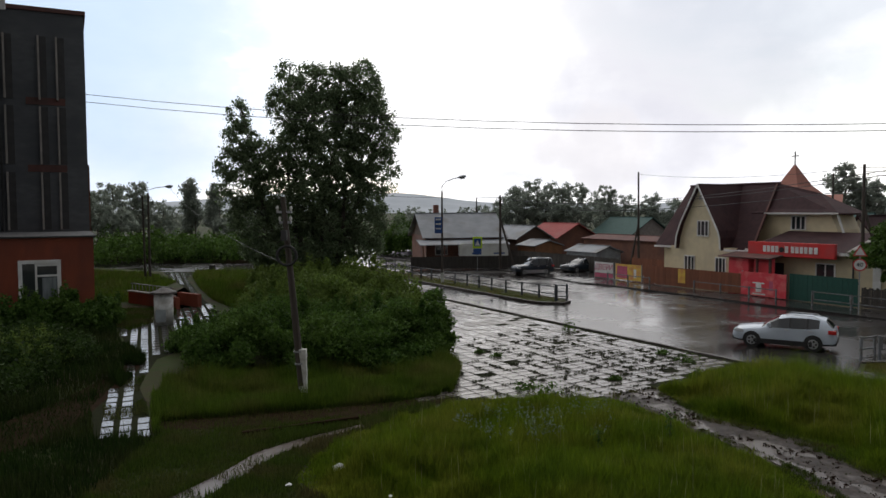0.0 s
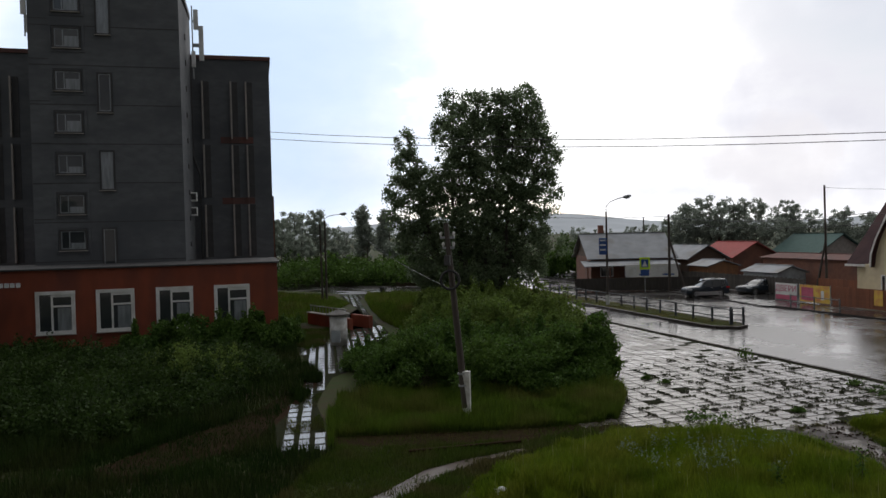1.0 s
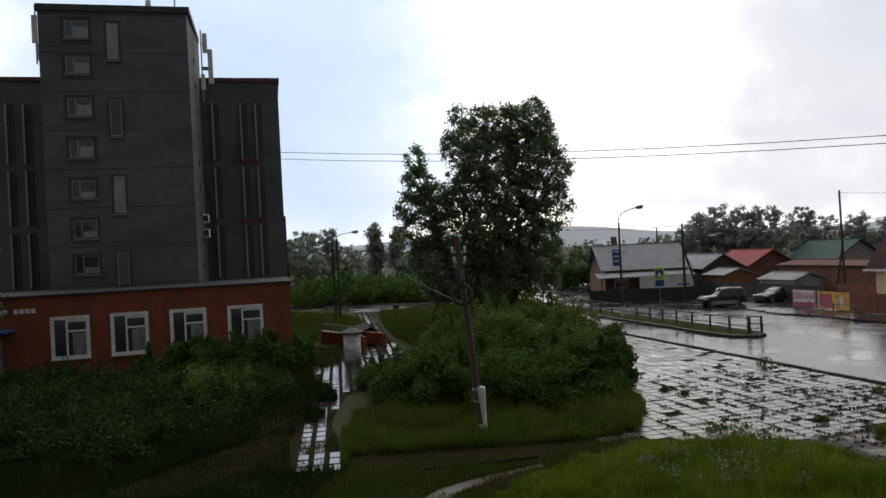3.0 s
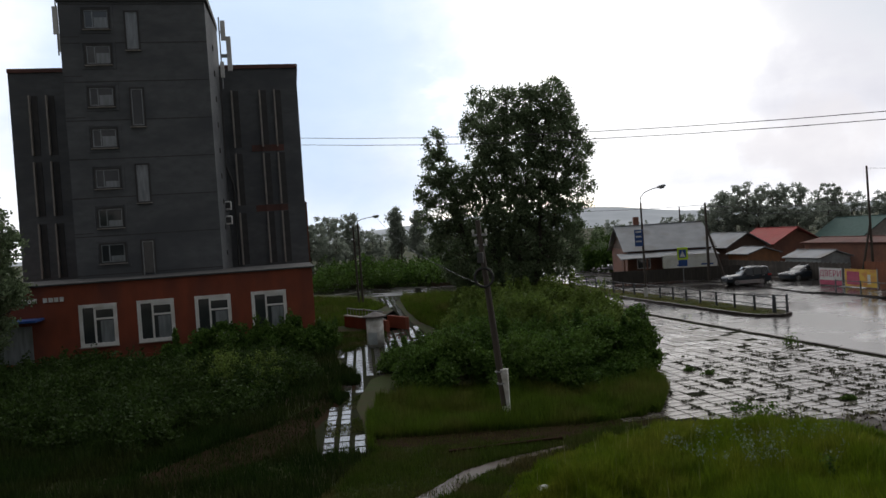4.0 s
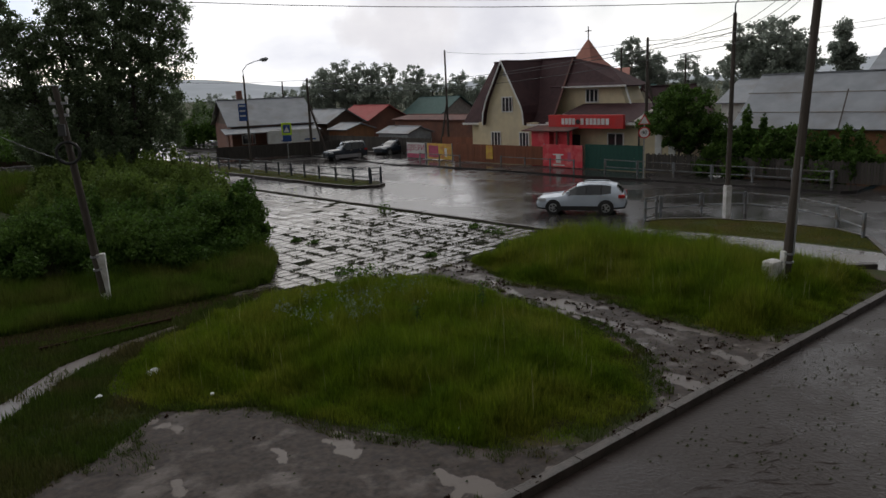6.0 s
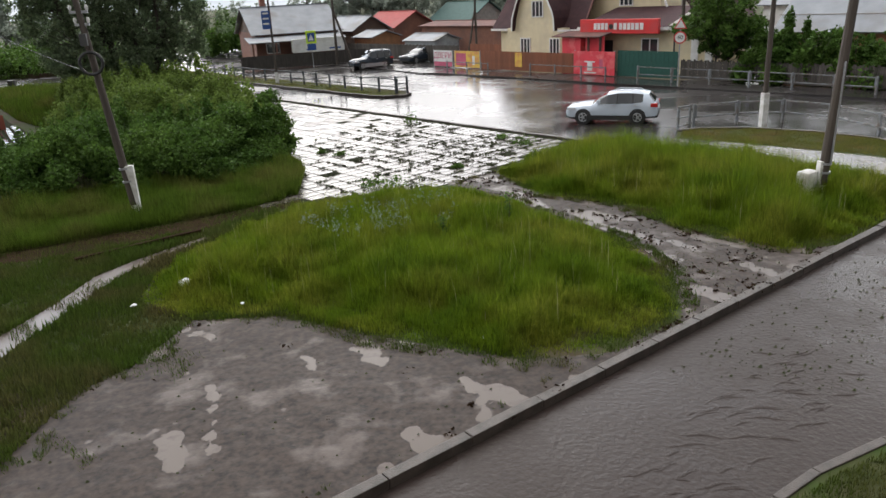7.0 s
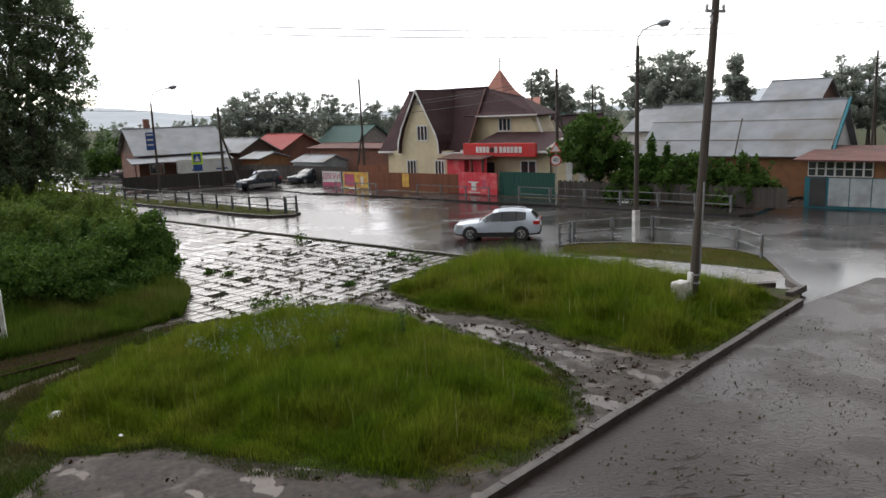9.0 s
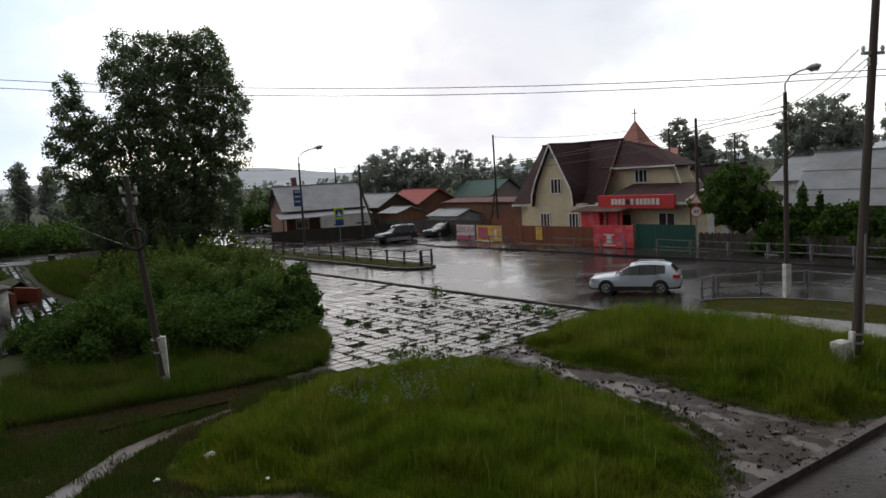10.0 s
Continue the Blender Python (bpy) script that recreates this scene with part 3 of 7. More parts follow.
tagged(part("traffic_island", prism_bm([street(s, n) for s, n in ((-39.6, 31.4), (-40.4, 30.5), (-42, 30.2), (-95, 30.0), (-95, 32.8), (-41, 32.8), (-40, 32.4))], -0.5, 0.02), M["soil"]), "long narrow grass island along the street", "traffic island", kind="structure")
kerb("kerb_long_island", [street(s, n) for s, n in ((-90, 29.95), (-42, 30.15), (-40.4, 30.45), (-39.5, 31.4), (-40, 32.4), (-41, 32.85), (-90, 32.85))], 0.16, -0.4, 0.05, "concrete kerb round the narrow grass island")
BANK = [(-60, 104), (-36, 92.0), (-22, 90.0), (-16.5, 88.5), (-14.5, 100), (-60, 330), (-190, 330), (-190, 104)]
tagged(part("far_bank", prism_bm(BANK, -0.5, 0.3), M["soil"]), "overgrown ground beyond the flooded cross street", "ground", kind="structure")

# house behind the camera, whose window the view is from; unseen, it blocks the sky behind
hm = pose(0, -1.1, 0, 0, 0, math.degrees(atan2(DY, DX)))
own = box("wall_south", (-30, -8, 0), (22, -0.3, 13), M["panel_light"])
own.matrix_basis = hm
tagged(own, "unseen pale plastered wall of the house behind the viewpoint", "wall", kind="structure")

# far hills; their pale grey is rain haze put into the colour
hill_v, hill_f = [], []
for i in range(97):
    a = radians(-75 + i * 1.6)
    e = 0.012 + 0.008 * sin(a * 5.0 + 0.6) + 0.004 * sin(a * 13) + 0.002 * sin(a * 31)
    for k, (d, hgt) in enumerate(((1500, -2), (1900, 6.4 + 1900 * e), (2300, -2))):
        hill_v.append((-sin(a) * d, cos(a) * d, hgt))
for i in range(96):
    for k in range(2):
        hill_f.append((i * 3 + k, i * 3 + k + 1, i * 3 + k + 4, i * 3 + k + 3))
tagged(mesh_obj("backdrop_hills", hill_v, hill_f, M["hill"], smooth=True), "low wooded hills far off, rain haze painted into their grey", "hills", kind="structure")
# ---- office building with the red ground-floor annex ----
# local x to the right along the facade, local y away from the viewer, origin below the annex's front
FACE = 27.0
fm = pose(-sin(radians(FACE)) * 46.5, cos(radians(FACE)) * 46.5, 0, 0, 0, FACE)
office = empty("office_building", fm, "grey panel office tower with recessed wings and a brick-red ground-floor annex", "building")


def window_in(parent, x, z, w, h, y, kind="plain"):
    """A framed window on a wall whose face lies at y; the glass sits in the recess."""
    fr = 0.2 if kind == "annex" else 0.10
    mat_frame = M["white"] if kind == "annex" else M["panel_dark"]
    win = part("window", ring_bm(x - w / 2, z - h / 2, x + w / 2, z + h / 2, fr, y - 0.1, y + 0.02), mat_frame, parent)
    part("sill", box_bm(x - w / 2 - 0.04, y - 0.2, z - h / 2 - 0.05, x + w / 2 + 0.04, y - 0.005, z - h / 2 - 0.004), M["panel_light"], win)
    gw, gh = w / 2 - fr, h / 2 - fr
    if kind == "annex":
        part("pane", box_bm(x - gw, y - 0.015, z - gh, x + gw, y + 0.01, z + gh), M["glass"], win, "dark reflecting glass")
        part("mullion", box_bm(x - gw * 0.28, y - 0.07, z - gh, x - gw * 0.28 + 0.11, y - 0.02, z + gh), M["white"], win)
        part("transom", box_bm(x - gw * 0.28 + 0.113, y - 0.07, z + gh * 0.30, x + gw, y - 0.02, z + gh * 0.30 + 0.11), M["white"], win)
        part("top_rail", box_bm(x - gw * 0.28 + 0.113, y - 0.06, z + gh * 0.86, x + gw, y - 0.02, z + gh), M["white"], win)
        part("blind", box_bm(x + gw * 0.12, y - 0.03, z - gh, x + gw * 0.96, y - 0.018, z + gh * 0.25), M["glass_pale"], win, "pale blind behind the glass")
    else:
        # a pale pane has reflected light painted into its colour
        part("pane", box_bm(x - gw, y - 0.015, z - gh, x + gw, y + 0.01, z + gh), M["glass_pale"] if kind == "pale" else M["glass"], win)
        part("sash", ring_bm(x - gw, z - gh, x + gw, z + gh, 0.07, y - 0.05, y - 0.017), M["glass_pale"], win, "pale sash")
        if w > 1.5:
            part("mullion", box_bm(x - gw * 0.35, y - 0.05, z - gh + 0.073, x - gw * 0.35 + 0.07, y - 0.017, z + gh - 0.073), M["glass_pale"], win)
            part("blind", box_bm(x - gw * 0.3 + 0.08, y - 0.03, z - gh + 0.075, x + gw - 0.075, y - 0.017, z + gh * (0.2 if z > 12 else -0.3)), M["glass_pale"], win, "pale blind")
    return win


# annex: red plaster, 4.9 m high
AX0, AX1 = -30.0, 1.2
part("annex_wall", box_bm(AX0, 0.0, 0.55, AX1, 9.9, 4.93), M["red_plaster"], office, "brick-red plastered annex wall")
part("plinth", box_bm(AX0, -0.08, 0.0, AX1 + 0.05, 9.9, 0.55), M["red_plaster"], office, "worn dark red plinth")
part("annex_ledge", box_bm(AX0, -0.14, 4.93, AX1 + 0.14, 9.9, 5.03, 0.02), M["panel_dark"], office, "dark metal-edged flat roof of the annex")
for x in (11.38, 8.15, 4.85, 1.53):
    window_in(office, -x, 2.45, 2.1, 2.5, 0.0, "annex")
window_in(office, -18.6, 2.45, 2.0, 2.25, 0.0, "annex")
# lettering over the entrance, a row of plain bars
for i, (x, w) in enumerate(((-16.0, 0.16), (-15.72, 0.22), (-15.42, 0.2), (-15.14, 0.2), (-14.86, 0.22), (-14.3, 0.22), (-14.0, 0.24), (-13.7, 0.22), (-13.4, 0.22))):
    part("sign_bar", box_bm(x, -0.07, 4.0, x + w, -0.01, 4.26), M["white"], office, "pale sign lettering bar")
part("entrance_canopy", box_bm(-17.6, -1.6, 3.0, -14.3, -0.01, 3.14, 0.02), M["blue_sign"], office, "blue canopy over the entrance")
part("entrance_door", box_bm(-16.9, -0.06, 0.3, -15.0, -0.005, 2.7), M["glass_pale"], office, "pale glazed entrance door")

# tower
TY, TH = 7.0, 23.75
TX0, TX1 = -14.2, -4.75
part("tower_wall", prism_bm([(TX0, TY), (TX1, TY), (TX1 + 0.15, 14.3), (TX0 - 0.2, 14.3)], 0, TH), M["panel"], office, "weathered grey panel stair tower")
part("tower_parapet", box_bm(TX0 - 0.12, TY - 0.12, TH, TX1 + 0.2, 14.3, TH + 0.45, 0.02), M["panel_dark"], office, "dark sheet-metal parapet")
for z in (6.66, 9.07, 11.75, 14.5, 17.3, 20.14, 22.55):
    window_in(office, -11.85, z, 1.7, 1.4, TY, "plain")
for i, kind in enumerate(("plain", "pale", "plain", "pale")):
    window_in(office, -9.6, 6.1 + 5.22 * i, 0.95, 2.7, TY, kind)
for i in range(8):
    part("panel_joint", box_bm(TX0 + 0.02, TY - 0.012, 5.2 + 2.62 * i, TX1 - 0.02, TY - 0.002, 5.26 + 2.62 * i), M["panel_dark"], office)
for i in range(9):
    part("wall_vent", box_bm(TX1 + 0.05, TY + 3.2, 6.0 + 1.9 * i, TX1 + 0.13, TY + 3.6, 6.35 + 1.9 * i), M["panel_dark"], office)
for i in range(2):
    ac = part("air_conditioner", box_bm(TX1 + 0.08, TY + 4.4, 8.3 + 1.1 * i, TX1 + 0.5, TY + 5.3, 8.95 + 1.1 * i, 0.03), M["white"], office, "white air-conditioner unit")
    part("fan_grille", box_bm(TX1 + 0.1, TY + 4.36, 8.4 + 1.1 * i, TX1 + 0.45, TY + 4.395, 8.85 + 1.1 * i), M["panel_dark"], ac)

# wings, recessed behind the tower
WY, WH = 14.0, 20.65
for wx0, wx1 in ((TX1, 1.35), (-19.9, TX0)):
    part("wing_wall", box_bm(wx0, WY, 0, wx1, WY + 16, WH), M["panel"], office, "grey panel wing")
    part("wing_parapet", box_bm(wx0, WY - 0.15, WH, wx1 + 0.12, WY + 16, WH + 0.3), M["roof_rust"], office, "rusty red roof edge")
for x in (-3.7, -1.55, -0.4, -17.2, -18.4):
    for z0, z1 in ((5.1, 9.2), (9.8, 13.9), (14.4, 18.9)):
        part("strip_window", box_bm(x, WY - 0.05, z0, x + 0.42, WY - 0.01, z1), M["panel_dark"], office, "dark vertical strip window")
        part("pilaster", box_bm(x - 0.14, WY - 0.32, z0, x - 0.02, WY - 0.005, z1), M["panel_light"], office, "pale vertical fin")
for x in (-1.9,):
    for z in (9.25, 14.05):
        part("rust_band", box_bm(x - 0.6, WY - 0.06, z, x + 1.9, WY - 0.012, z + 0.5), M["roof_rust"], office, "rusty spandrel")
# surrounds of the stair windows, slightly proud and darker than the panels
for z in (6.66, 9.07, 11.75, 14.5, 17.3, 20.14, 22.55):
    part("window_surround", ring_bm(-12.95, z - 0.95, -10.75, z + 0.95, 0.15, TY - 0.05, TY - 0.004), M["panel"], office, "weathered concrete window surround")
for z in (8.05, 10.4, 13.1, 15.9, 18.7, 21.35):
    part("panel_joint", box_bm(TX0 + 0.03, TY - 0.012, z, TX0 + 1.2, TY - 0.002, z + 0.05), M["panel_dark"], office)
# lower rear wing seen past the corner
part("rear_wing", box_bm(1.36, 28.0, 0, 1.8, 44.0, 10.6), M["brick"], office, "brick rear wing of the office")
# drain pipe
part("drain_pipe", tube_bm([(-4.6, WY - 0.25, 20), (-4.6, WY - 0.25, 13), (-4.1, WY - 0.3, 11.5), (-4.1, WY - 0.3, 5)], 0.09), M["panel_dark"], office, "dark drain pipe")


def antenna(x, y, z, h, panels):
    top = empty("mobile_antenna", fm @ pose(x, y, z), "white panel antennas on a steel mast", "antenna")
    part("mast", tube_bm([(0, 0, -0.8), (0, 0, h)], 0.05), M["steel"], top)
    for px, pz, pw, ph in panels:
        p = part("antenna_panel", box_bm(px, -0.22, pz, px + pw, -0.08, pz + ph, 0.03), M["white"], top)
        part("bracket", box_bm(min(px, 0), -0.08, pz + ph * 0.4, max(px, 0) + 0.05, 0.04, pz + ph * 0.5), M["steel"], top)
    return top


antenna(TX1 + 0.55, TY + 4.5, 19.4, 4.6, ((0.1, 2.8, 0.35, 1.5), (0.45, 0.5, 0.35, 2.6), (-0.1, 0.0, 0.3, 1.2)))
antenna(TX0 - 0.4, TY + 1.0, 21.2, 3.2, ((-0.2, 0.6, 0.35, 1.9), (0.1, -0.6, 0.3, 1.2)))
antenna(-7.2, TY + 0.3, TH + 0.4, 1.2, ((-0.2, -1.2, 0.35, 1.7),))
antenna(-5.6, TY + 1.2, TH + 0.4, 2.0, ((0.05, 1.0, 0.12, 0.6),))


# ---- gable helper for houses along the street ----
def plain_window(parent, x, z, w, h, y, frame_mat="white", bars=2):
    fr = 0.09
    win = part("window", ring_bm(x - w / 2, z - h / 2, x + w / 2, z + h / 2, fr, y - 0.07, y + 0.02), M[frame_mat], parent)
    for i in range(1, bars):
        cx = x - w / 2 + w * i / bars
        part("mullion", box_bm(cx - 0.04, y - 0.06, z - h / 2 + fr + 0.003, cx + 0.04, y - 0.017, z + h / 2 - fr - 0.003), M[frame_mat], win)
    part("pane", box_bm(x - w / 2 + fr, y - 0.015, z - h / 2 + fr, x + w / 2 - fr, y + 0.01, z + h / 2 - fr), M["glass"], win)
    return win


def gable_house(name, s0, s1, n0, n1, eave, ridge, wall, roof, label, over=0.4, gable_mat=None, ridge_n=None, at=None):
    """A house whose ridge runs along the street."""
    top = empty(name, at or street_pose(s0, n0), label, "house")
    L, D = s1 - s0, n1 - n0
    rn = (ridge_n - n0) if ridge_n else D / 2
    part("wall", side_bm([(0, 0), (D, 0), (D, eave), (0, eave)], 0, L), M[wall], top)
    part("gable", side_bm([(0.02, eave), (D - 0.02, eave), (rn, ridge - 0.1)], 0.02, L - 0.02), M[gable_mat or wall], top)
    k = (ridge - eave) / rn
    k2 = (ridge - eave) / (D - rn)
    part("roof", sheet_bm([(-over, -over, eave - k * over + 0.08), (L + over, -over, eave - k * over + 0.08), (L + over, rn, ridge + 0.08), (-over, rn, ridge + 0.08)], 0.1), M[roof], top)
    part("roof", sheet_bm([(-over, rn + 0.004, ridge + 0.08), (L + over, rn + 0.004, ridge + 0.08), (L + over, D + over, eave - k2 * over + 0.08), (-over, D + over, eave - k2 * over + 0.08)], 0.1), M[roof], top)
    part("ridge_cap", box_bm(-over, rn - 0.12, ridge + 0.06, L + over, rn + 0.12, ridge + 0.14), M[roof], top)
    return top


# ---- cream house with the dark mansard roof and the red shop annex ----
def cream_house():
    top = empty("cream_house", street_pose(-43.4, 49.0), "cream-yellow house with dark brown steep roof and white trim", "house")
    Y, R = M["yellow_wall"], M["roof_brown"]
    part("main_wall", box_bm(-5.1, 1.2, 0, 4.2, 9.5, 3.2), Y, top)
    part("wing_wall", front_bm([(2.4, 0), (9.8, 0), (9.8, 4.8), (9.2, 6.05), (2.4, 6.05)], 3.6, 6.4), Y, top, "cream upper wing above the shop")
    part("gable_wall", front_bm([(-3.15, 0), (3.15, 0), (3.15, 3.2), (2.3, 3.2), (2.2, 4.0), (2.05, 4.6), (0.0, 8.3), (-1.7, 5.2), (-2.1, 4.0), (-2.2, 3.2), (-3.15, 3.2)], 0, 3.0), Y, top, "cream gable front")
    # roof of the gable, with the flared lower part
    for sx, prof in ((-1, ((0, 8.5), (-1.85, 5.2), (-2.3, 4.0), (-2.38, 3.0))), (1, ((0, 8.5), (2.2, 4.6), (2.4, 4.0), (2.48, 3.0)))):
        for (xa, za), (xb, zb) in zip(prof, prof[1:]):
            part("roof", sheet_bm([(xa, -0.35, za), (xb, -0.35, zb), (xb, 6.0, zb), (xa, 6.0, za)], 0.12), R, top)
            part("verge_trim", sheet_bm([(xa, -0.42, za + 0.02), (xb, -0.42, zb + 0.02), (xb, -0.36, zb + 0.02), (xa, -0.36, za + 0.02)], 0.13), M["white"], top)
    # main roof: front slope, back slope, ends
    part("roof", sheet_bm([(-5.8, 0.7, 3.05), (4.6, 0.7, 3.05), (3.6, 5.2, 8.5), (-5.7, 5.2, 8.5)], 0.12), R, top, "steep dark brown tiled roof slope")
    part("roof", sheet_bm([(-5.8, 10.0, 3.05), (4.6, 10.0, 3.05), (3.6, 5.3, 8.5), (-5.7, 5.3, 8.5)], 0.12), R, top)
    part("roof", sheet_bm([(-5.8, 0.7, 3.05), (-5.7, 5.2, 8.5), (-5.7, 5.3, 8.5), (-5.8, 10.0, 3.05)], 0.12), R, top)
    part("roof", sheet_bm([(2.6, 3.1, 6.05), (10.2, 3.1, 6.0), (7.2, 5.3, 7.6), (3.4, 5.25, 8.5)], 0.12), R, top, "hipped dark roof of the wing")
    part("roof", sheet_bm([(10.2, 3.1, 6.0), (10.2, 6.6, 6.0), (7.2, 5.3, 7.6)], 0.12), R, top)
    part("roof", sheet_bm([(3.4, 5.3, 8.5), (7.2, 5.35, 7.6), (10.2, 6.6, 6.0), (4.6, 6.6, 6.2)], 0.12), R, top)
    part("ridge_cap", box_bm(-5.75, 5.1, 8.46, 3.7, 5.4, 8.6), R, top)
    part("valley_trim", sheet_bm([(3.5, 5.0, 8.45), (3.66, 5.0, 8.45), (4.68, 0.7, 3.2), (4.52, 0.7, 3.2)], 0.05), M["roof_rust"], top, "rusty valley flashing")
    part("eave_trim", box_bm(3.9, 3.0, 5.93, 10.2, 3.06, 6.06), M["white"], top, "white eave board")
    part("verge_trim", sheet_bm([(9.75, 3.5, 6.1), (9.9, 3.5, 6.1), (10.5, 3.5, 4.5), (10.35, 3.5, 4.5)], 0.1), M["white"], top)
    part("eave_trim", box_bm(-5.8, 0.62, 2.95, -2.5, 0.7, 3.12), M["white"], top)
    part("eave_trim", box_bm(2.8, -0.4, 2.95, 5.6, -0.32, 3.12), M["white"], top)
    plain_window(top, 0.35, 4.75, 1.25, 1.35, 0.0, bars=3)
    plain_window(top, -1.05, 1.75, 1.15, 1.35, 0.0, bars=3)
    plain_window(top, 2.2, 1.75, 1.1, 1.35, 0.0, bars=3)
    plain_window(top, 6.6, 5.25, 1.3, 1.15, 3.6, bars=3)
    part("vent_rosette", tube_bm([(0.1, -0.05, 7.3), (0.1, 0.05, 7.3)], 0.22, 8), M["panel_light"], top)
    part("base_course", box_bm(-4.65, 1.1, 0, -3.17, 1.19, 1.0), M["white"], top)
    return top


cream_house()


def shop():
    top = empty("shop_annex", street_pose(-38.0, 49.0), "cream shop annex with dark roof and red sign board", "shop")
    Y, R = M["yellow_wall"], M["roof_brown"]
    part("wall", box_bm(0, 0, 0, 11.6, 3.5, 3.3), Y, top)
    part("roof", sheet_bm([(-0.4, -0.5, 3.35), (12.0, -0.5, 3.3), (10.4, 3.55, 4.6), (0.4, 3.55, 4.6)], 0.14), R, top)
    part("roof", sheet_bm([(12.0, -0.5, 3.3), (12.0, 6.0, 3.3), (10.4, 3.55, 4.6)], 0.14), R, top)
    part("valley_trim", sheet_bm([(7.75, -0.5, 3.42), (8.1, -0.5, 3.42), (8.35, 3.5, 4.8), (8.0, 3.5, 4.8)], 0.06), M["panel_light"], top, "pale sheet-metal valley")
    part("eave_trim", box_bm(-0.4, -0.62, 3.1, 12.0, -0.51, 3.3), M["white"], top)
    sign = part("sign_board", box_bm(0.15, -0.95, 2.85, 7.15, -0.68, 3.9, 0.03), M["red_sign"], top, "long red shop sign board")
    x = 1.5
    for w in (0.34, 0.34, 0.36, 0.34, 0.0, 0.36, -1, 0.36, 0.36, 0.34, 0.36, 0.4, 0.38):
        if w <= 0:
            x += 0.46 if w == 0 else 0.12
            continue
        part("sign_bar", box_bm(x, -0.99, 3.15, x + w * 0.72, -0.952, 3.62), M["white"], sign, "white lettering block")
        x += w
    part("sign_emblem", tube_bm([(3.08, -0.99, 3.36), (3.08, -0.952, 3.36)], 0.2, 12), M["black"], sign, "dark round emblem")
    plain_window(top, 5.9, 1.85, 1.5, 1.3, 0.0, bars=2)
    part("porch_wall", box_bm(-0.6, -2.2, 0, 1.2, -0.02, 2.7), M["pink_sign"], top, "red poster-covered porch wall")
    part("porch_roof", sheet_bm([(-1.4, -2.5, 2.75), (3.2, -2.5, 2.75), (3.2, 0, 3.1), (-1.4, 0, 3.1)], 0.08), M["roof_rust"], top, "brown porch roof")
    for px in (1.9, 3.0):
        part("porch_post", box_bm(px, -2.3, 0, px + 0.14, -2.16, 2.75), M["roof_rust"], top)
    part("door", box_bm(1.5, -0.06, 0.2, 2.6, -0.005, 2.3), M["panel_dark"], top, "dark shop door")
    for px in (9.3, 10.4):
        part("shutter", box_bm(px, -0.08, 0.6, px + 0.55, -0.01, 2.6), M["white"], top, "white roller shutter")
    part("drain_pipe", tube_bm([(8.0, -0.6, 3.3), (8.0, -0.15, 2.9), (8.0, -0.15, 0.2)], 0.06), M["panel_dark"], top)
    return top


shop()

# ---- long grey-roofed house and its turquoise veranda ----
long_house = gable_house("long_house", -24.3, -12.0, 53.0, 61.5, 2.95, 6.3, "wood_orange", "tin", "long log house under a big grey sheet-metal roof", 0.45, "white", 57.5)
part("gable_trim", sheet_bm([(12.8, 4.5, 6.45), (12.95, 4.5, 6.45), (12.95, -0.7, 2.35), (12.8, -0.7, 2.35)], 0.25), M["teal"], long_house, "turquoise bargeboard")
part("gable_window", box_bm(12.31, 3.2, 4.2, 12.36, 3.8, 5.1), M["teal"], long_house)
part("ladder", tube_bm([(6.9, -0.6, 2.8), (6.5, 2.0, 5.2)], 0.05), M["pole_wood"], long_house, "dark roof ladder")
for i in range(2):
    part("seam", box_bm(-0.6, 0.9 + i * 1.75, 3.72 + i * 1.30, 12.7, 0.96 + i * 1.75, 3.78 + i * 1.30), M["panel_light"], long_house)

veranda = empty("veranda", street_pose(-11.9, 48.6), "turquoise and grey veranda with a row of glazed panes", "shed")
part("wall", box_bm(0, 0, -0.2, 9.5, 6.0, 1.75), M["teal"], veranda)
part("upper_wall", box_bm(0, 0.1, 1.75, 9.5, 6.0, 2.8), M["wood_orange"], veranda)
part("roof", sheet_bm([(-0.6, -0.6, 2.85), (10, -0.6, 2.75), (10, 7, 3.2), (-0.6, 7, 3.3)], 0.1), M["roof_rust"], veranda, "faded red sheet roof")
for i in range(7):
    w = part("window_frame", box_bm(0.15 + i * 0.5, -0.05, 1.8, 0.63 + i * 0.5, 0.09, 2.75), M["white"], veranda, "white veranda window")
    for k in range(2):
        part("pane", box_bm(0.2 + i * 0.5, -0.075, 1.86 + k * 0.43, 0.58 + i * 0.5, -0.052, 2.24 + k * 0.43), M["glass"], w)
part("door", box_bm(0.3, -0.05, 0, 1.2, -0.004, 1.7), M["panel_dark"], veranda, "dark doorway")
for i in range(3):
    part("gate_leaf", box_bm(1.35 + i * 1.15, -0.09, 0.05, 2.45 + i * 1.15, -0.004, 1.72, 0.01), M["gate_grey"], veranda, "grey sheet gate leaf")
part("gate_leaf", box_bm(5.5, -0.09, 0.05, 9.2, -0.004, 1.72, 0.01), M["gate_grey"], veranda, "grey sheet gate leaf")

# ---- other houses of the street ----
gh = gable_house("grey_roofed_house", 0, 9.4, 0, 10.0, 3.3, 5.9, "brick", "tin", "low brick house under a pale grey sheet roof", 0.5, "wood_dark", None, pose(-2.0, 86, 0, 0, 0, 12))
part("porch_roof", sheet_bm([(-1.2, -2.6, 2.4), (9.5, -2.6, 2.4), (9.5, -0.1, 2.9), (-1.2, -0.1, 2.9)], 0.1), M["tin"], gh, "grey lean-to roof")
for i in range(5):
    part("porch_post", box_bm(-0.9 + i * 2.5, -2.5, 0, -0.75 + i * 2.5, -2.35, 2.4), M["brick"], gh)
for x in (1.8, 4.6, 7.4):
    plain_window(gh, x, 1.6, 1.5, 1.1, 0.0)
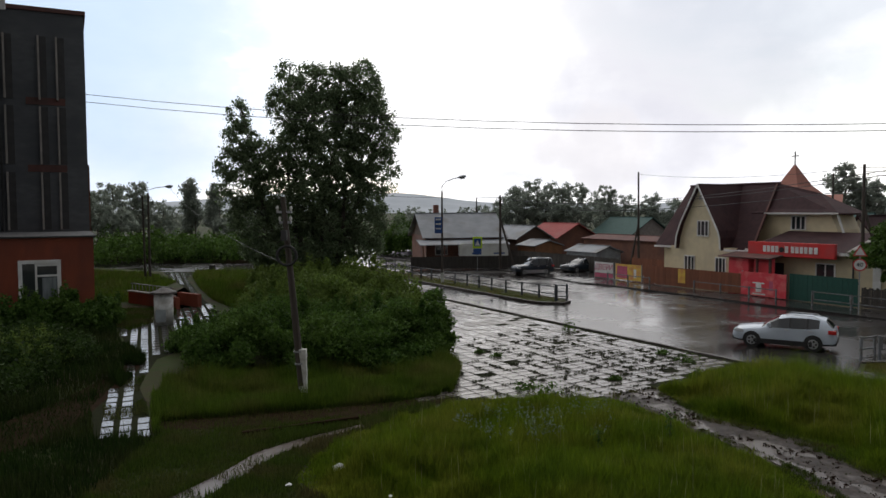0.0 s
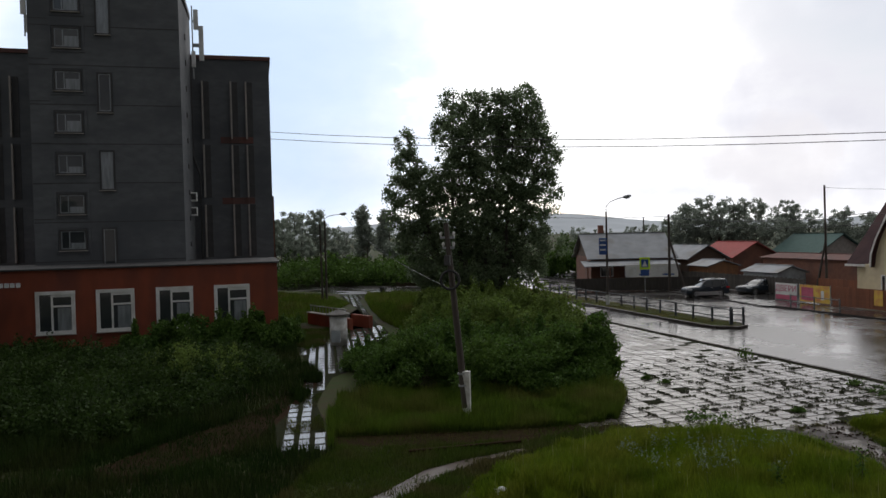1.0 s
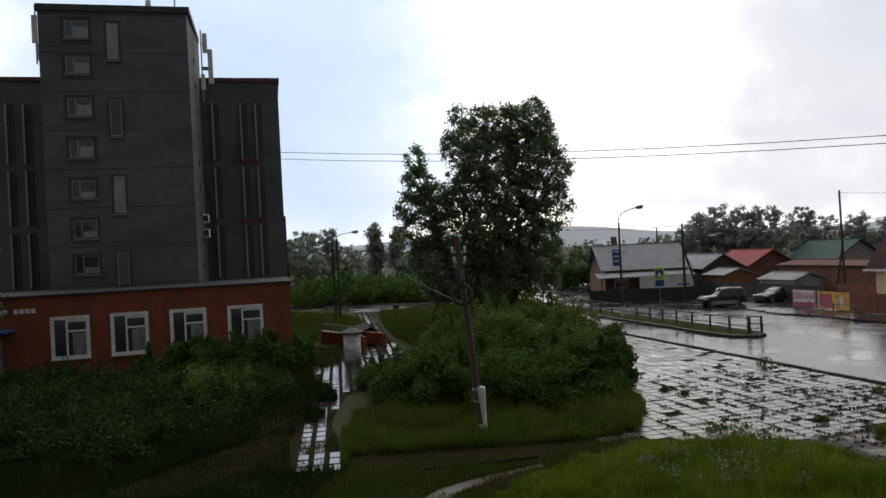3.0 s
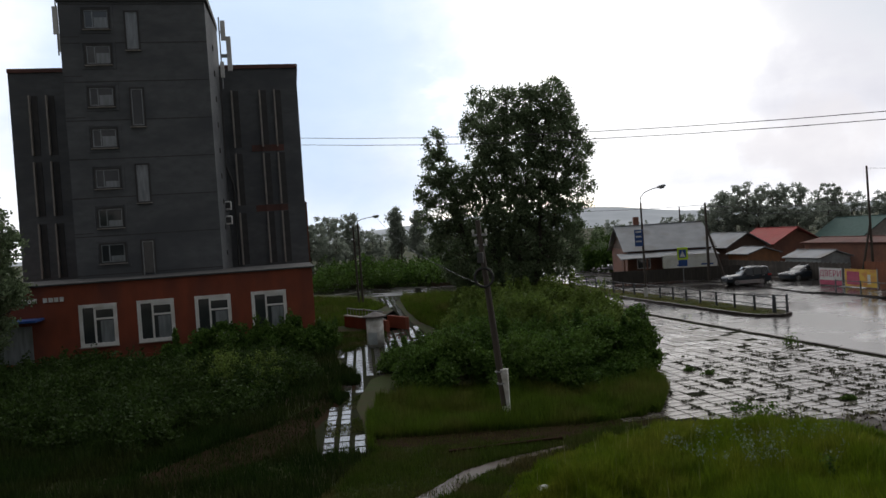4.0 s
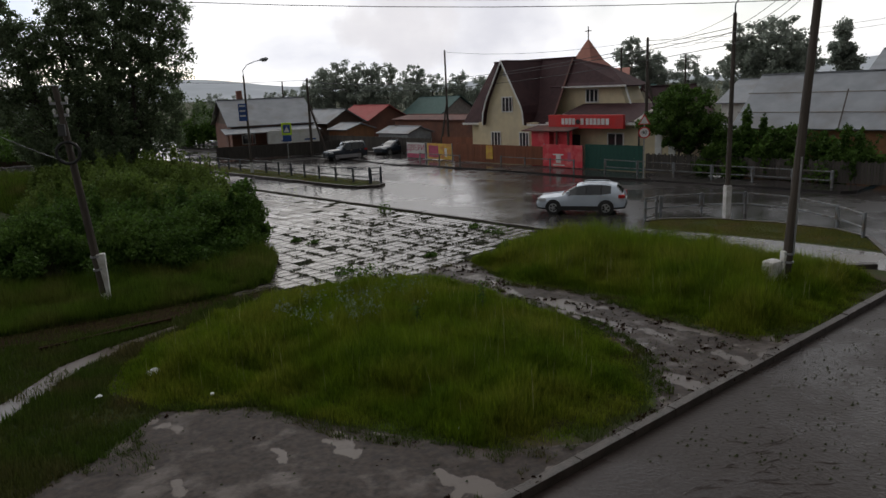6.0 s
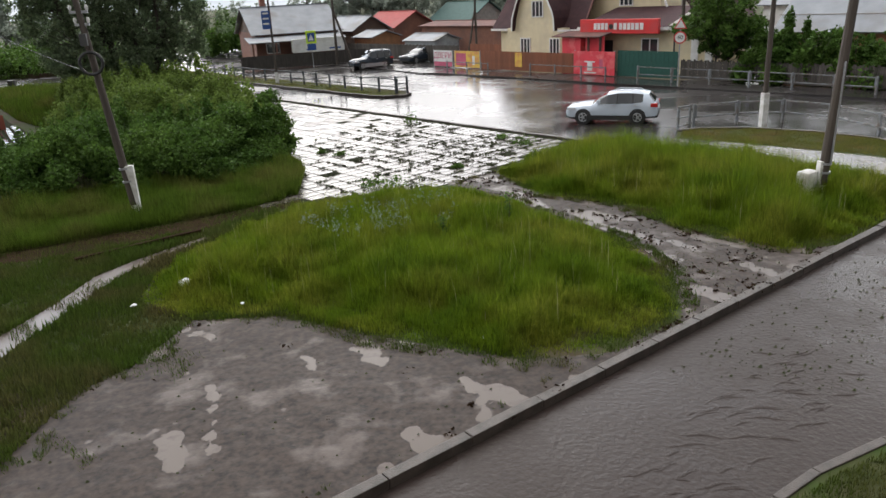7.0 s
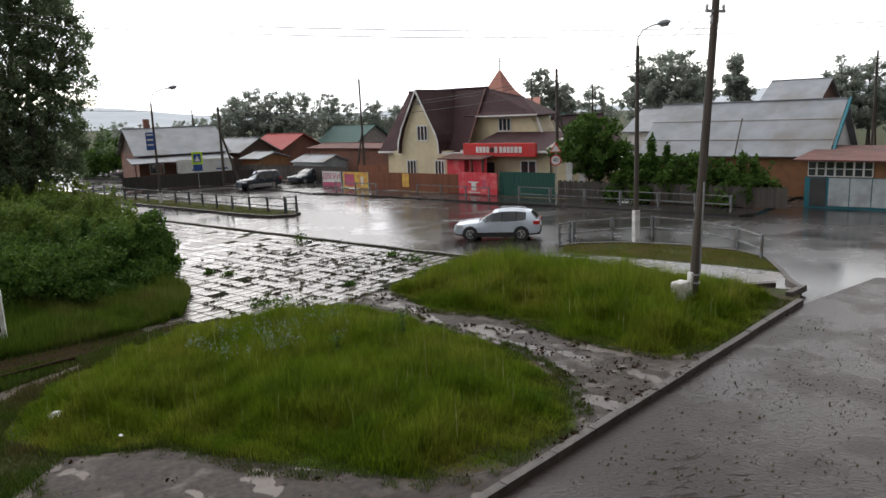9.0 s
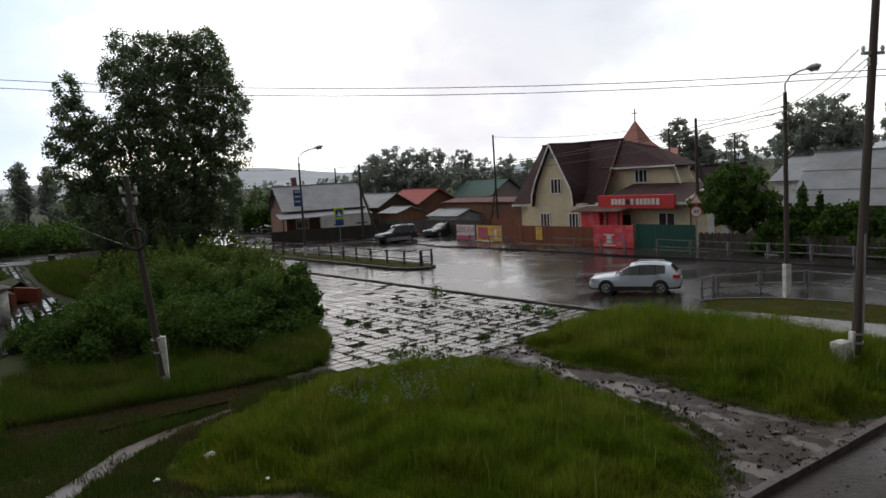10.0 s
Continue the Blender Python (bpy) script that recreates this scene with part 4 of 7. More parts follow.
part("chimney", box_bm(2.0, 5.3, 5.5, 2.6, 5.9, 7.0), M["chimney"], gh)
gable_house("small_grey_house", -84.5, -78.0, 54.5, 60.0, 2.7, 4.2, "wood_dark", "tin", "small dark house under a pale sheet roof", 0.4)
rh = gable_house("red_roofed_house", -90.5, -83.0, 65.0, 72.0, 2.5, 4.3, "brick", "roof_red", "low house under a bright red sheet roof", 0.5)
gable_house("long_brick_shed", -69.0, -50.0, 58.0, 63.0, 2.9, 3.3, "brick", "roof_rust", "long low orange-brick shed with a flat rusty roof", 0.3)
gh2 = gable_house("green_roofed_house", -95.0, -86.0, 82.0, 90.0, 2.6, 5.0, "panel_light", "roof_green", "two-storey house under a green roof", 0.5)
gable_house("plank_shed", -73.5, -70.0, 51.5, 55.5, 2.1, 2.7, "wood_orange", "tin", "small orange plank shed with a tin roof", 0.25)
gable_house("tin_shed", -66.0, -61.0, 53.0, 56.5, 1.7, 2.3, "gate_grey", "tin", "low grey tin shed", 0.25)
gable_house("brown_house", -74.0, -63.0, 78.0, 86.0, 3.4, 6.4, "wood_orange", "roof_rust", "house with a faded brown roof behind the shed", 0.5)
gable_house("white_gabled_house", 0, 9.0, 0, 3.4, 3.7, 5.7, "white", "roof_brown", "white house with a dark roof behind the shop", 0.4, None, None, pose(*street(-34.4, 59.5), 0, 0, 0, STREET_TURN + 90))
gable_house("grey_gabled_house", -50.0, -45.0, 72.0, 80.0, 3.6, 5.8, "panel_light", "roof_green", "house with a grey-green roof behind the shop", 0.5)
gable_house("brick_gabled_house", -21.5, -17.0, 72.0, 80.0, 6.2, 8.2, "brick", "tin", "brick house with a grey roof behind the long house", 0.4)
gable_house("white_shed", -31.0, -25.0, 64.0, 72.0, 4.2, 6.0, "white", "tin", "pale house with a grey roof behind the long house", 0.4)
gable_house("far_yard_house", -9.0, 4.0, 66.0, 75.0, 3.0, 5.6, "brick", "roof_rust", "brick outbuilding with a faded roof", 0.4)

# church spire
church = empty("brick_church", street_pose(-56.6, 80.0), "orange brick church with a pyramid roof and a cross", "church")
part("tower_wall", box_bm(-2.9, -2.9, 0, 2.9, 2.9, 7.2), M["church"], church)
bm = bmesh.new()
rings = [[bm.verts.new((r * sx, r * sy, z)) for sx, sy in ((-1, -1), (1, -1), (1, 1), (-1, 1))] for r, z in ((3.2, 7.2), (2.2, 8.15), (1.35, 9.1))]
apex = bm.verts.new((0, 0, 11.75))
for a, b in zip(rings, rings[1:]):
    for i in range(4):
        bm.faces.new((a[i], a[(i + 1) % 4], b[(i + 1) % 4], b[i]))
for i in range(4):
    bm.faces.new((rings[2][i], rings[2][(i + 1) % 4], apex))
bm.faces.new(rings[0][::-1])
part("spire", bm, M["church"], church, "red-brown flared pyramid spire")
part("nave_wall", box_bm(1.5, -2.0, 0, 7.0, 7.0, 5.6), M["church"], church)
part("nave_roof", sheet_bm([(1.5, -2.4, 5.5), (7.4, -2.4, 5.5), (4.5, 2.5, 8.0), (1.5, 2.5, 8.0)], 0.12), M["church"], church)
cross_bm = box_bm(-0.05, -0.05, 11.4, 0.05, 0.05, 13.2)
box_bm(-0.45, -0.04, 12.6, 0.45, 0.04, 12.7, 0, cross_bm)
part("cross", cross_bm, M["panel_dark"], church, "dark metal cross")
# ---- surfaces on the raised ground ----
MUD_NEAR = [(-2.2, 15.4), (-0.4, 15.0), (1.4, 13.4), (3.8, 11.6), (5.2, 11.35), (6.3, 11.4), (2.6, 9.6), (0.9, 8.78), (-6.0, 5.45), (-6.4, 8.5), (-4.6, 10.6), (-4.2, 11.9), (-3.9, 12.8), (-2.9, 13.8)]
MUD_PASS = [(5.4, 25.0), (7.5, 25.9), (7.9, 22.3), (9.8, 20.0), (10.1, 17.8), (11.5, 15.0), (13.0, 14.85), (11.2, 13.76), (6.5, 11.5), (5.4, 11.25), (7.5, 12.3), (8.5, 14.5), (8.6, 17.2), (7.5, 20.4), (6.8, 22.9)]
PLAZA = [(-0.9, 24.3), (-0.3, 30.6), (-1.0, 42.0), (-5.0, 60.0), (-13.5, 76.5), street(-76, 25.4), street(-60, 25.4), street(-20, 25.4), (12.3, 30.1), (9.5, 27.8), (7.4, 25.9), (5.5, 24.8), (3.4, 24.5)]
STRIP = [(12.6, 30.0), (15.4, 28.1), (16.3, 28.5), (18.0, 26.6), (20.6, 22.6), (21.4, 20.9), (19.8, 18.7), (18.4, 20.4), (16.2, 25.0), (13.6, 28.0)]
STREAM = [(-5.5, 17.4), (-4.95, 19.1), (-4.05, 20.2), (-2.5, 21.55), (-2.3, 21.4), (-3.5, 20.1), (-4.35, 18.9), (-4.9, 17.2), (-5.6, 15.4), (-6.4, 12.6), (-7.1, 12.8), (-6.3, 15.6)]
DIRT = [(0.3, 25.2), (-2.5, 23.8), (-6.0, 22.7), (-8.7, 22.0), (-8.3, 21.0), (-5.0, 21.5), (-2.5, 22.5), (0.4, 24.2)]
DIRT_LEFT = [(-15.0, 34.0), (-13.1, 29.9), (-13.0, 26.8), (-13.0, 23.4), (-13.9, 20.4), (-14.4, 17.3), (-12.6, 16.9), (-11.6, 18.9), (-10.9, 21.1), (-11.5, 24.6), (-12.0, 27.6), (-12.5, 30.0), (-14.0, 33.2)]
PATH_LEFT = [(-11.6, 23.8), (-9.8, 20.1), (-8.3, 20.5), (-9.9, 24.1), (-11.0, 26.2), (-11.6, 28.2), (-12.4, 31.4), (-12.0, 34.0), (-11.2, 36.2), (-12.0, 41.0), (-13.5, 44.9), (-17.0, 52.0), (-20.4, 60.0), (-24.2, 68.9), (-26.0, 76.4), (-29.3, 76.6), (-25.8, 69.2), (-21.8, 61.5),
             (-18.6, 54.6), (-16.4, 49.4), (-19.0, 45.0), (-18.4, 41.0), (-16.8, 37.8), (-14.6, 33.9), (-13.7, 31.4), (-12.5, 28.0), (-12.0, 26.2)]


def surface(name, poly, material, z, label, category):
    bm = prism_bm(poly, z - 0.08, z)
    bmesh.ops.triangulate(bm, faces=list(bm.faces))
    return tagged(part(name, bm, material), label, category, kind="structure")


def mud_relief(name, poly, step, label, lift, ridge_turn, seed):
    """Bare mud with ruts and hollows on a fine grid; its edge sinks into the ground."""
    a = np.array(poly)
    lo, hi = a.min(0) - step, a.max(0) + step
    nx, ny = int((hi[0] - lo[0]) / step) + 2, int((hi[1] - lo[1]) / step) + 2
    gx, gy = np.meshgrid(lo[0] + np.arange(nx) * step, lo[1] + np.arange(ny) * step)
    p = np.c_[gx.ravel(), gy.ravel()]
    ins = inside(poly, p)
    e = edge_distance(poly, p) * np.where(ins, 1, -1)
    c, s = cos(radians(ridge_turn)), sin(radians(ridge_turn))
    q = np.c_[(p[:, 0] * c + p[:, 1] * s) * 0.32, -p[:, 0] * s + p[:, 1] * c]
    z = lift + 0.020 * wobble(p, 1.1, seed) + 0.022 * wobble(q, 0.32, seed + 2) + 0.007 * wobble(p, 0.14, seed + 5) + rng.normal(0, 0.0012, len(p))
    z = np.where(e < 0.15, np.minimum(z, 0.02 + e * 0.15), z)
    keep = (e > -step * 1.5) & (-0.436 * p[:, 0] + 0.9 * p[:, 1] > 7.55)
    idx = np.arange(nx * ny).reshape(ny, nx)
    f = np.stack([idx[:-1, :-1], idx[:-1, 1:], idx[1:, 1:], idx[1:, :-1]], -1).reshape(-1, 4)
    f = f[keep[f].all(1)]
    used = np.unique(f)
    back = np.full(nx * ny, -1)
    back[used] = np.arange(len(used))
    ob = bulk(name, np.c_[p, z][used], back[f], M["mud"], None, label, "mud", "structure")
    ob.data.shade_smooth()
    return ob


M["puddle"] = wet("pale_puddle_water", (0.085, 0.067, 0.057), (0.07, 0.054, 0.047), (0.095, 0.077, 0.066), 0.05, 4, 0.24, 0.22, 0.6, 1.6, (1, 1, 1), 0.12)
mud_relief("mud_patch", MUD_NEAR, 0.07, "bare grey-brown mud with ruts and hollows", 0.0355, 118, 1.0)
mud_relief("mud_passage", MUD_PASS, 0.08, "wet rutted mud track between two mounds of grass", 0.022, 118, 3.0)
surface("rain_puddles", MUD_NEAR, M["puddle"], 0.017, "pale shallow puddles standing in the mud", "puddle")
surface("track_puddles", MUD_PASS, M["puddle"], 0.017, "pale shallow puddles standing in the mud track", "puddle")
surface("plaza_bed", PLAZA, M["joint"], 0.004, "dark mossy bed of the paving slabs", "paving")
surface("island_strip", STRIP, M["slab"], 0.010, "wet concrete strip beside the fenced island", "pavement")
surface("mud_stream", STREAM, M["puddle"], 0.022, "narrow stream of muddy rain water in the grass", "puddle")
surface("dirt_path", DIRT, M["dirt"], 0.008, "bare brown earth path through the grass", "path")
surface("dirt_bank", DIRT_LEFT, M["dirt"], 0.008, "bare brown earth beside the slab path", "path")
surface("path_bed", PATH_LEFT, M["joint"], 0.006, "dark bed of the old slab path", "paving")

# ripples of running water on the driveway
rip = bmesh.new()
rr = random.Random(3)
for i in range(190):
    k = rr.uniform(0, 1)
    x0 = 2.0 + 7.0 * k + rr.uniform(-1, 1)
    y0 = 5.0 + 4.6 * k + rr.uniform(-1.4, 1.6)
    if not (-0.436 * x0 + 0.9 * y0 < 7.2 and -0.436 * x0 + 0.9 * y0 > 4.3):
        continue
    turn = rr.uniform(-0.5, 0.3)
    ln = rr.uniform(0.2, 0.95)
    prev = None
    for j in range(7):
        q = j / 6 - 0.5
        px, py = q * ln, 0.035 * ln * cos(q * 9 + x0)
        wx, wy = x0 + px * cos(turn) - py * sin(turn), y0 + px * sin(turn) + py * cos(turn)
        hh = 0.02 * (1 - (2 * q) ** 2)
        ring = [rip.verts.new((wx + o * 0.03 * -sin(turn), wy + o * 0.03 * cos(turn), -0.112 + (hh if o == 0 else 0))) for o in (-1, 0, 1)]
        if prev:
            for a in range(2):
                rip.faces.new((prev[a], ring[a], ring[a + 1], prev[a + 1]))
        prev = ring
tagged(part("water_ripples", rip, M["drive"], None, "", True), "small ripples on the running rain water", "water", kind="stuff")

# old kerb beam by the stream, gravel on the mud edges
beam = box("old_kerb_beam", (-1.75, -0.07, 0.0), (1.75, 0.07, 0.12), M["dirt"], None, "", 0.02)
beam.matrix_basis = pose(-4.2, 21.35, 0, 0, 0, 26)
tagged(beam, "old mud-stained kerb beam lying beside the muddy stream", "kerb")


def litter(x, y, size):
    bm = bmesh.new()
    bmesh.ops.create_icosphere(bm, subdivisions=2, radius=size)
    for v in bm.verts:
        v.co = Vector((v.co.x * rr.uniform(0.6, 1.3), v.co.y * rr.uniform(0.5, 1.0), max(-0.02, v.co.z * rr.uniform(0.3, 0.7))))
    ob = part("litter", bm, M["litter"])
    ob.matrix_basis = pose(x, y, 0.05 + size * 0.5, 0, 0, rr.uniform(0, 180))
    return tagged(ob, "crumpled white plastic bag lying in the grass", "litter", "litter in the grass")


# small ragged tufts along the mud's edges, and dark clods on the mud
for poly, reach, n, seed in ((MUD_NEAR, 0.75, 60000, 2.0), (MUD_PASS, 0.45, 45000, 6.0)):
    p = scatter(poly, n)
    e = edge_distance(poly, p)
    drive_side = -0.436 * p[:, 0] + 0.9 * p[:, 1] < 7.85
    p = p[(e < reach * (0.5 + 0.5 * wobble(p, 0.9, seed))) & (wobble(p, 0.19, seed + 1) > 0.05) & ~drive_side]
    blades("edge_tufts", p, 0.0, rng.uniform(0.05, 0.15, len(p)), 0.013, M["grass_low"], None, "ragged short grass tufts growing into the wet mud", 0.8)
    p = scatter(poly, 110 if poly is MUD_NEAR else 420)
    e = edge_distance(poly, p)
    p = p[(rng.random(len(p)) < np.exp(-e / 0.8)) & (wobble(p, 0.7, seed + 3) > -0.3)]
    size = rng.uniform(0.5, 2.2, (len(p), 1, 1))
    cs = (np.c_[p, np.full(len(p), 0.035)][:, None, :] + rng.normal(size=(len(p), 12, 3)) * size * [0.04, 0.04, 0.010]).reshape(-1, 3)
    v, f = leaf_arrays(cs, 0.06)
    bulk("mud_clods", v, f, M["dirt"], None, "dark wet clods and dead leaves lying on mud", "debris")

litter(-2.55, 17.45, 0.2)
litter(-3.6, 16.6, 0.07)
litter(3.4, 12.6, 0.05)
litter(-1.2, 15.9, 0.06)

# ---- grass ----
MOUND_A = [(-3.6, 17.0), (-2.2, 15.6), (-0.4, 15.2), (1.4, 13.6), (3.8, 11.8), (5.3, 11.7), (7.3, 12.5), (8.2, 14.5), (8.4, 17.2), (7.3, 20.3), (6.6, 22.4), (5.3, 24.2), (3.2, 24.4), (0.6, 24.0), (-1.2, 22.4), (-2.6, 20.6), (-3.4, 18.8)]
MOUND_B = [(7.5, 25.6), (8.0, 22.3), (9.95, 20.1), (10.3, 17.8), (11.7, 15.1), (13.2, 15.2), (16.0, 16.5), (18.2, 17.9), (18.6, 20.2), (16.3, 24.8), (13.7, 27.9), (12.4, 29.4), (10.4, 28.2)]


def mound(name, poly, n, high, label):
    p = scatter(poly, n)
    p = p + rng.normal(0, 0.12, p.shape)
    e = edge_distance(poly, p) * np.where(inside(poly, p), 1, -1)
    rise = np.clip((e + 0.6 * wobble(p, 0.8, 4.0)) / 2.2, 0.0, 1) ** 0.8
    h = (0.07 + high * rise) * (0.80 + 0.26 * wobble(p, 1.3, 2.0) + 0.30 * wobble(p, 0.42, 8.0)) * rng.choice([0.6, 0.85, 1.0, 1.12, 1.35], len(p), p=[0.2, 0.25, 0.3, 0.2, 0.05])
    return blades(name, p, 0.0, np.maximum(h, 0.05), 0.014, M["grass"], None, label, 0.75)


mound("tall_grass", MOUND_A, 210000, 0.66, "mound of tall bright green meadow grass")
mound("tall_grass", MOUND_B, 165000, 1.0, "patch of tall bright green grass by the street")
# dry seed stalks above the grass
for poly, n in ((MOUND_A, 350), (MOUND_B, 700)):
    p = scatter(poly, n)
    p = p[edge_distance(poly, p) > 0.7]
    blades("seed_stalks", p, 0.0, rng.uniform(0.7, 1.15, len(p)), 0.011, M["seed_dry"], None, "pale dry seed stalks above the grass", 0.25)

# pale flower heads above the grass
p = scatter([(-0.2, 20.6), (1.4, 18.2), (4.6, 18.8), (4.8, 21.2), (2.0, 21.8)], 240)
p = p[wobble(p, 0.7, 5.0) > 0.05]
base = np.c_[p, rng.uniform(0.55, 0.85, len(p))]
cs = (base[:, None, :] + rng.normal(size=(len(base), 9, 3)) * [0.05, 0.05, 0.08]).reshape(-1, 3)
v, f = leaf_arrays(cs, 0.05)
bulk("pale_flower_heads", v, f, M["seed"], None, "pale grey-green flower heads in the tall grass", "flowers")

# dark weed stalks
for x, y, h in ((6.0, 19.3, 1.0), (3.9, 18.4, 0.8), (9.0, 25.9, 0.7)):
    weed = empty("weed", pose(x, y, 0), "tall dark weed stalk standing in the grass", "plant", "weeds")
    part("stem", tube_bm([(0, 0, 0), (0.03, 0, h * 0.6), (0.02, 0.02, h)], [0.015, 0.01, 0.005], 5), M["bark"], weed)
    lc = np.c_[rng.normal(0, 0.07, (120, 2)), rng.uniform(0.3 * h, h * 1.02, 120)]
    v, f = leaf_arrays(lc, 0.07)
    bulk("leaves", v, f, M["leaf_bush"], weed, kind="")

# low grass between the paved and muddy parts
LOW = [(-27, -3.3), (-6.0, 5.9), (-4.4, 10.8), (-3.0, 13.9), (-2.2, 15.5), (0.0, 15.4), (3.6, 11.9), (6.6, 11.9), (11.0, 14.0), (18.5, 17.7), (18.6, 20.2), (13.7, 28.0), (7.4, 25.8), (0.2, 24.6), (0.6, 30.4), (-0.2, 42), (-12, 72), (-24, 75), (-15, 48), (-12, 38), (-30, 48), (-48, 30)]
SKIP = (PATH_LEFT, STREAM, MUD_PASS, DIRT, DIRT_LEFT, MOUND_A, MUD_NEAR)


def low_grass(name, poly, n, h, width, label, skip=SKIP, patch=None, material="grass_low"):
    p = scatter(poly, n)
    keep = np.ones(len(p), bool)
    for q in skip:
        keep &= ~inside(q, p)
    if patch is not None:
        keep &= wobble(p, 1.1, 3.0) > patch
    p = p[keep]
    hh = h * (0.85 + 0.4 * wobble(p, 1.2, 1.0) + 0.2 * wobble(p, 0.4, 6.0)) * rng.choice([0.6, 0.9, 1.1, 1.5], len(p), p=[0.25, 0.4, 0.25, 0.1])
    return blades(name, p, 0.0, np.maximum(hh, 0.03), width, M[material], None, label, 0.6, None, True)


near_low = [(-12, 3.0), (-6.0, 5.9), (-4.4, 10.8), (-3.0, 13.9), (-2.2, 15.4), (0.0, 15.0), (1.2, 14.2), (-0.5, 24.4), (-9.5, 25.5), (-20, 22), (-22, 8)]
low_grass("low_grass", [p for p in near_low if p[0] > -7] + [(-8.2, 25.4), (-8.0, 5.0)], 130000, 0.17, 0.032, "short rough grass round the muddy patch")
low_grass("low_grass", [(-8.1, 20.6), (-7.9, 5.0), (-12, 3.0), (-22, 8), (-24, 16), (-20, 22), (-12, 24)], 90000, 0.34, 0.04, "rank weeds beside the slab path, darkened to imitate shade", material="weed_shaded")
low_grass("low_grass", [(-10, 25.5), (-0.2, 24.6), (0.6, 30.4), (-0.6, 33), (-5, 29), (-10.6, 27.5)], 60000, 0.45, 0.032, "rough grass at the foot of the bushes", material="grass_mid")
low_grass("low_grass", [(-10.2, 25.4), (-8.4, 20.8), (-6.4, 22.6), (-0.5, 24.6), (-0.2, 25.6)], 44000, 0.4, 0.03, "rough grass round the wooden pole", (PATH_LEFT, STREAM, DIRT), material="grass_mid")
low_grass("low_grass", [(-38, 30), (-30, 14), (-14, 18), (-10.5, 23), (-13.5, 31), (-18, 40), (-28, 40)], 70000, 0.5, 0.04, "rank weeds in front of the annex, darkened to imitate shade", (PATH_LEFT, DIRT_LEFT), material="weed_shaded")
low_grass("low_grass", [(17.4, 29.9), (18.4, 30.0), (20.2, 29.1), (22.0, 27.1), (23.0, 25), (22.9, 23.3), (21.6, 21.2), (20.8, 22.8), (18.1, 26.7), (16.5, 28.6)], 26000, 0.09, 0.022, "short yellowish grass on the fenced island", (), None, "grass_dry")
low_grass("low_grass", [street(s, n) for s, n in ((-40.3, 31.4), (-41.5, 30.4), (-93, 30.2), (-93, 32.6), (-41.2, 32.6))], 32000, 0.10, 0.04, "short grass on the long island", (), None, "grass_dry")
low_grass("low_grass", [(5.2, 6.3), (5.9, 6.95), (6.7, 7.25), (8.1, 7.6), (9.3, 7.8), (11, 7.7), (14, 5.5), (9, 3.0), (3, 4.0)], 60000, 0.10, 0.02, "short lawn below the window", ())
low_grass("low_grass", [(-2.6, 15.9), (-0.4, 14.6), (1.2, 13.0), (3.6, 11.3), (5.2, 11.2), (7.5, 12.0), (8.8, 14.5), (8.9, 17.2), (7.7, 20.5), (6.8, 22.6), (7.9, 18.0), (7.6, 14.5), (6.0, 12.3), (3.8, 12.3), (0.6, 15.0), (-1.4, 16.4)], 26000, 0.09, 0.022, "low clover at the edge of the tall grass", (), -0.35)
low_grass("low_grass", [(7.3, 25.7), (7.8, 22.0), (9.6, 19.8), (10.0, 17.6), (11.3, 14.9), (13.2, 14.9), (18.6, 17.6), (18.4, 18.4), (13.0, 15.9), (11.8, 16.2), (10.6, 18.4), (10.4, 20.4), (8.4, 22.6)], 20000, 0.09, 0.022, "low clover at the edge of the grass patch", (), -0.35)
low_grass("low_grass", [(-13.6, 31.0), (-12.2, 25.0), (-11.6, 25.4), (-12.3, 29.6), (-13.4, 33.0), (-15.2, 34.5)], 9000, 0.4, 0.04, "rank weeds growing over the slab path", (), 0.0, "weed_shaded")
low_grass("low_grass", PATH_LEFT[:6] + PATH_LEFT[-3:], 6000, 0.13, 0.03, "tufts in the joints of the slab path", (), 0.25)
low_grass("low_grass", [(-6.0, 17.4), (-5.4, 19.4), (-4.2, 20.6), (-2.4, 21.9), (-2.0, 21.4), (-3.2, 19.9), (-4.0, 18.6), (-4.5, 17.0), (-5.2, 15.2), (-6.0, 12.4), (-7.5, 12.8), (-6.7, 15.6)], 5000, 0.12, 0.03, "ragged grass along the muddy stream", (), 0.0)
low_grass("low_grass", DIRT, 5000, 0.12, 0.022, "thin grass on the earth path", ())
low_grass("low_grass", DIRT_LEFT, 9000, 0.16, 0.025, "thin grass on the earth bank", (PATH_LEFT,), None, "weed_shaded")
low_grass("low_grass", MUD_PASS, 9000, 0.07, 0.02, "sparse tufts in the muddy track", (), 0.25)
low_grass("low_grass", [(-6.4, 6.2), (-3.0, 13.8), (-2.2, 15.2), (-1.4, 14.6), (-3.4, 10.0), (-4.8, 6.8)], 9000, 0.09, 0.022, "sparse tufts at the edge of the mud", (), 0.2)
low_grass("low_grass", [(-24, 66), (-30, 75), (-40, 80), (-45, 62), (-25, 52), (-19.5, 50), (-23, 58)], 30000, 0.4, 0.06, "rough grass beside the office building", (PATH_LEFT,), material="grass_mid")
low_grass("low_grass", [(-12.4, 45.5), (-16.6, 52.5), (-20.2, 60.5), (-24.0, 70.0), (-25.6, 76.0), (-17.5, 75.5), (-13.0, 62.0), (-8.5, 50.0)], 40000, 0.55, 0.06, "rough grass between the path and the poplars", (PATH_LEFT,), material="grass_mid")
low_grass("low_grass", [(-22, 47), (-18, 49), (-16.5, 45), (-16.8, 39), (-21, 43)], 9000, 0.25, 0.04, "grass round the ramp wall", ())
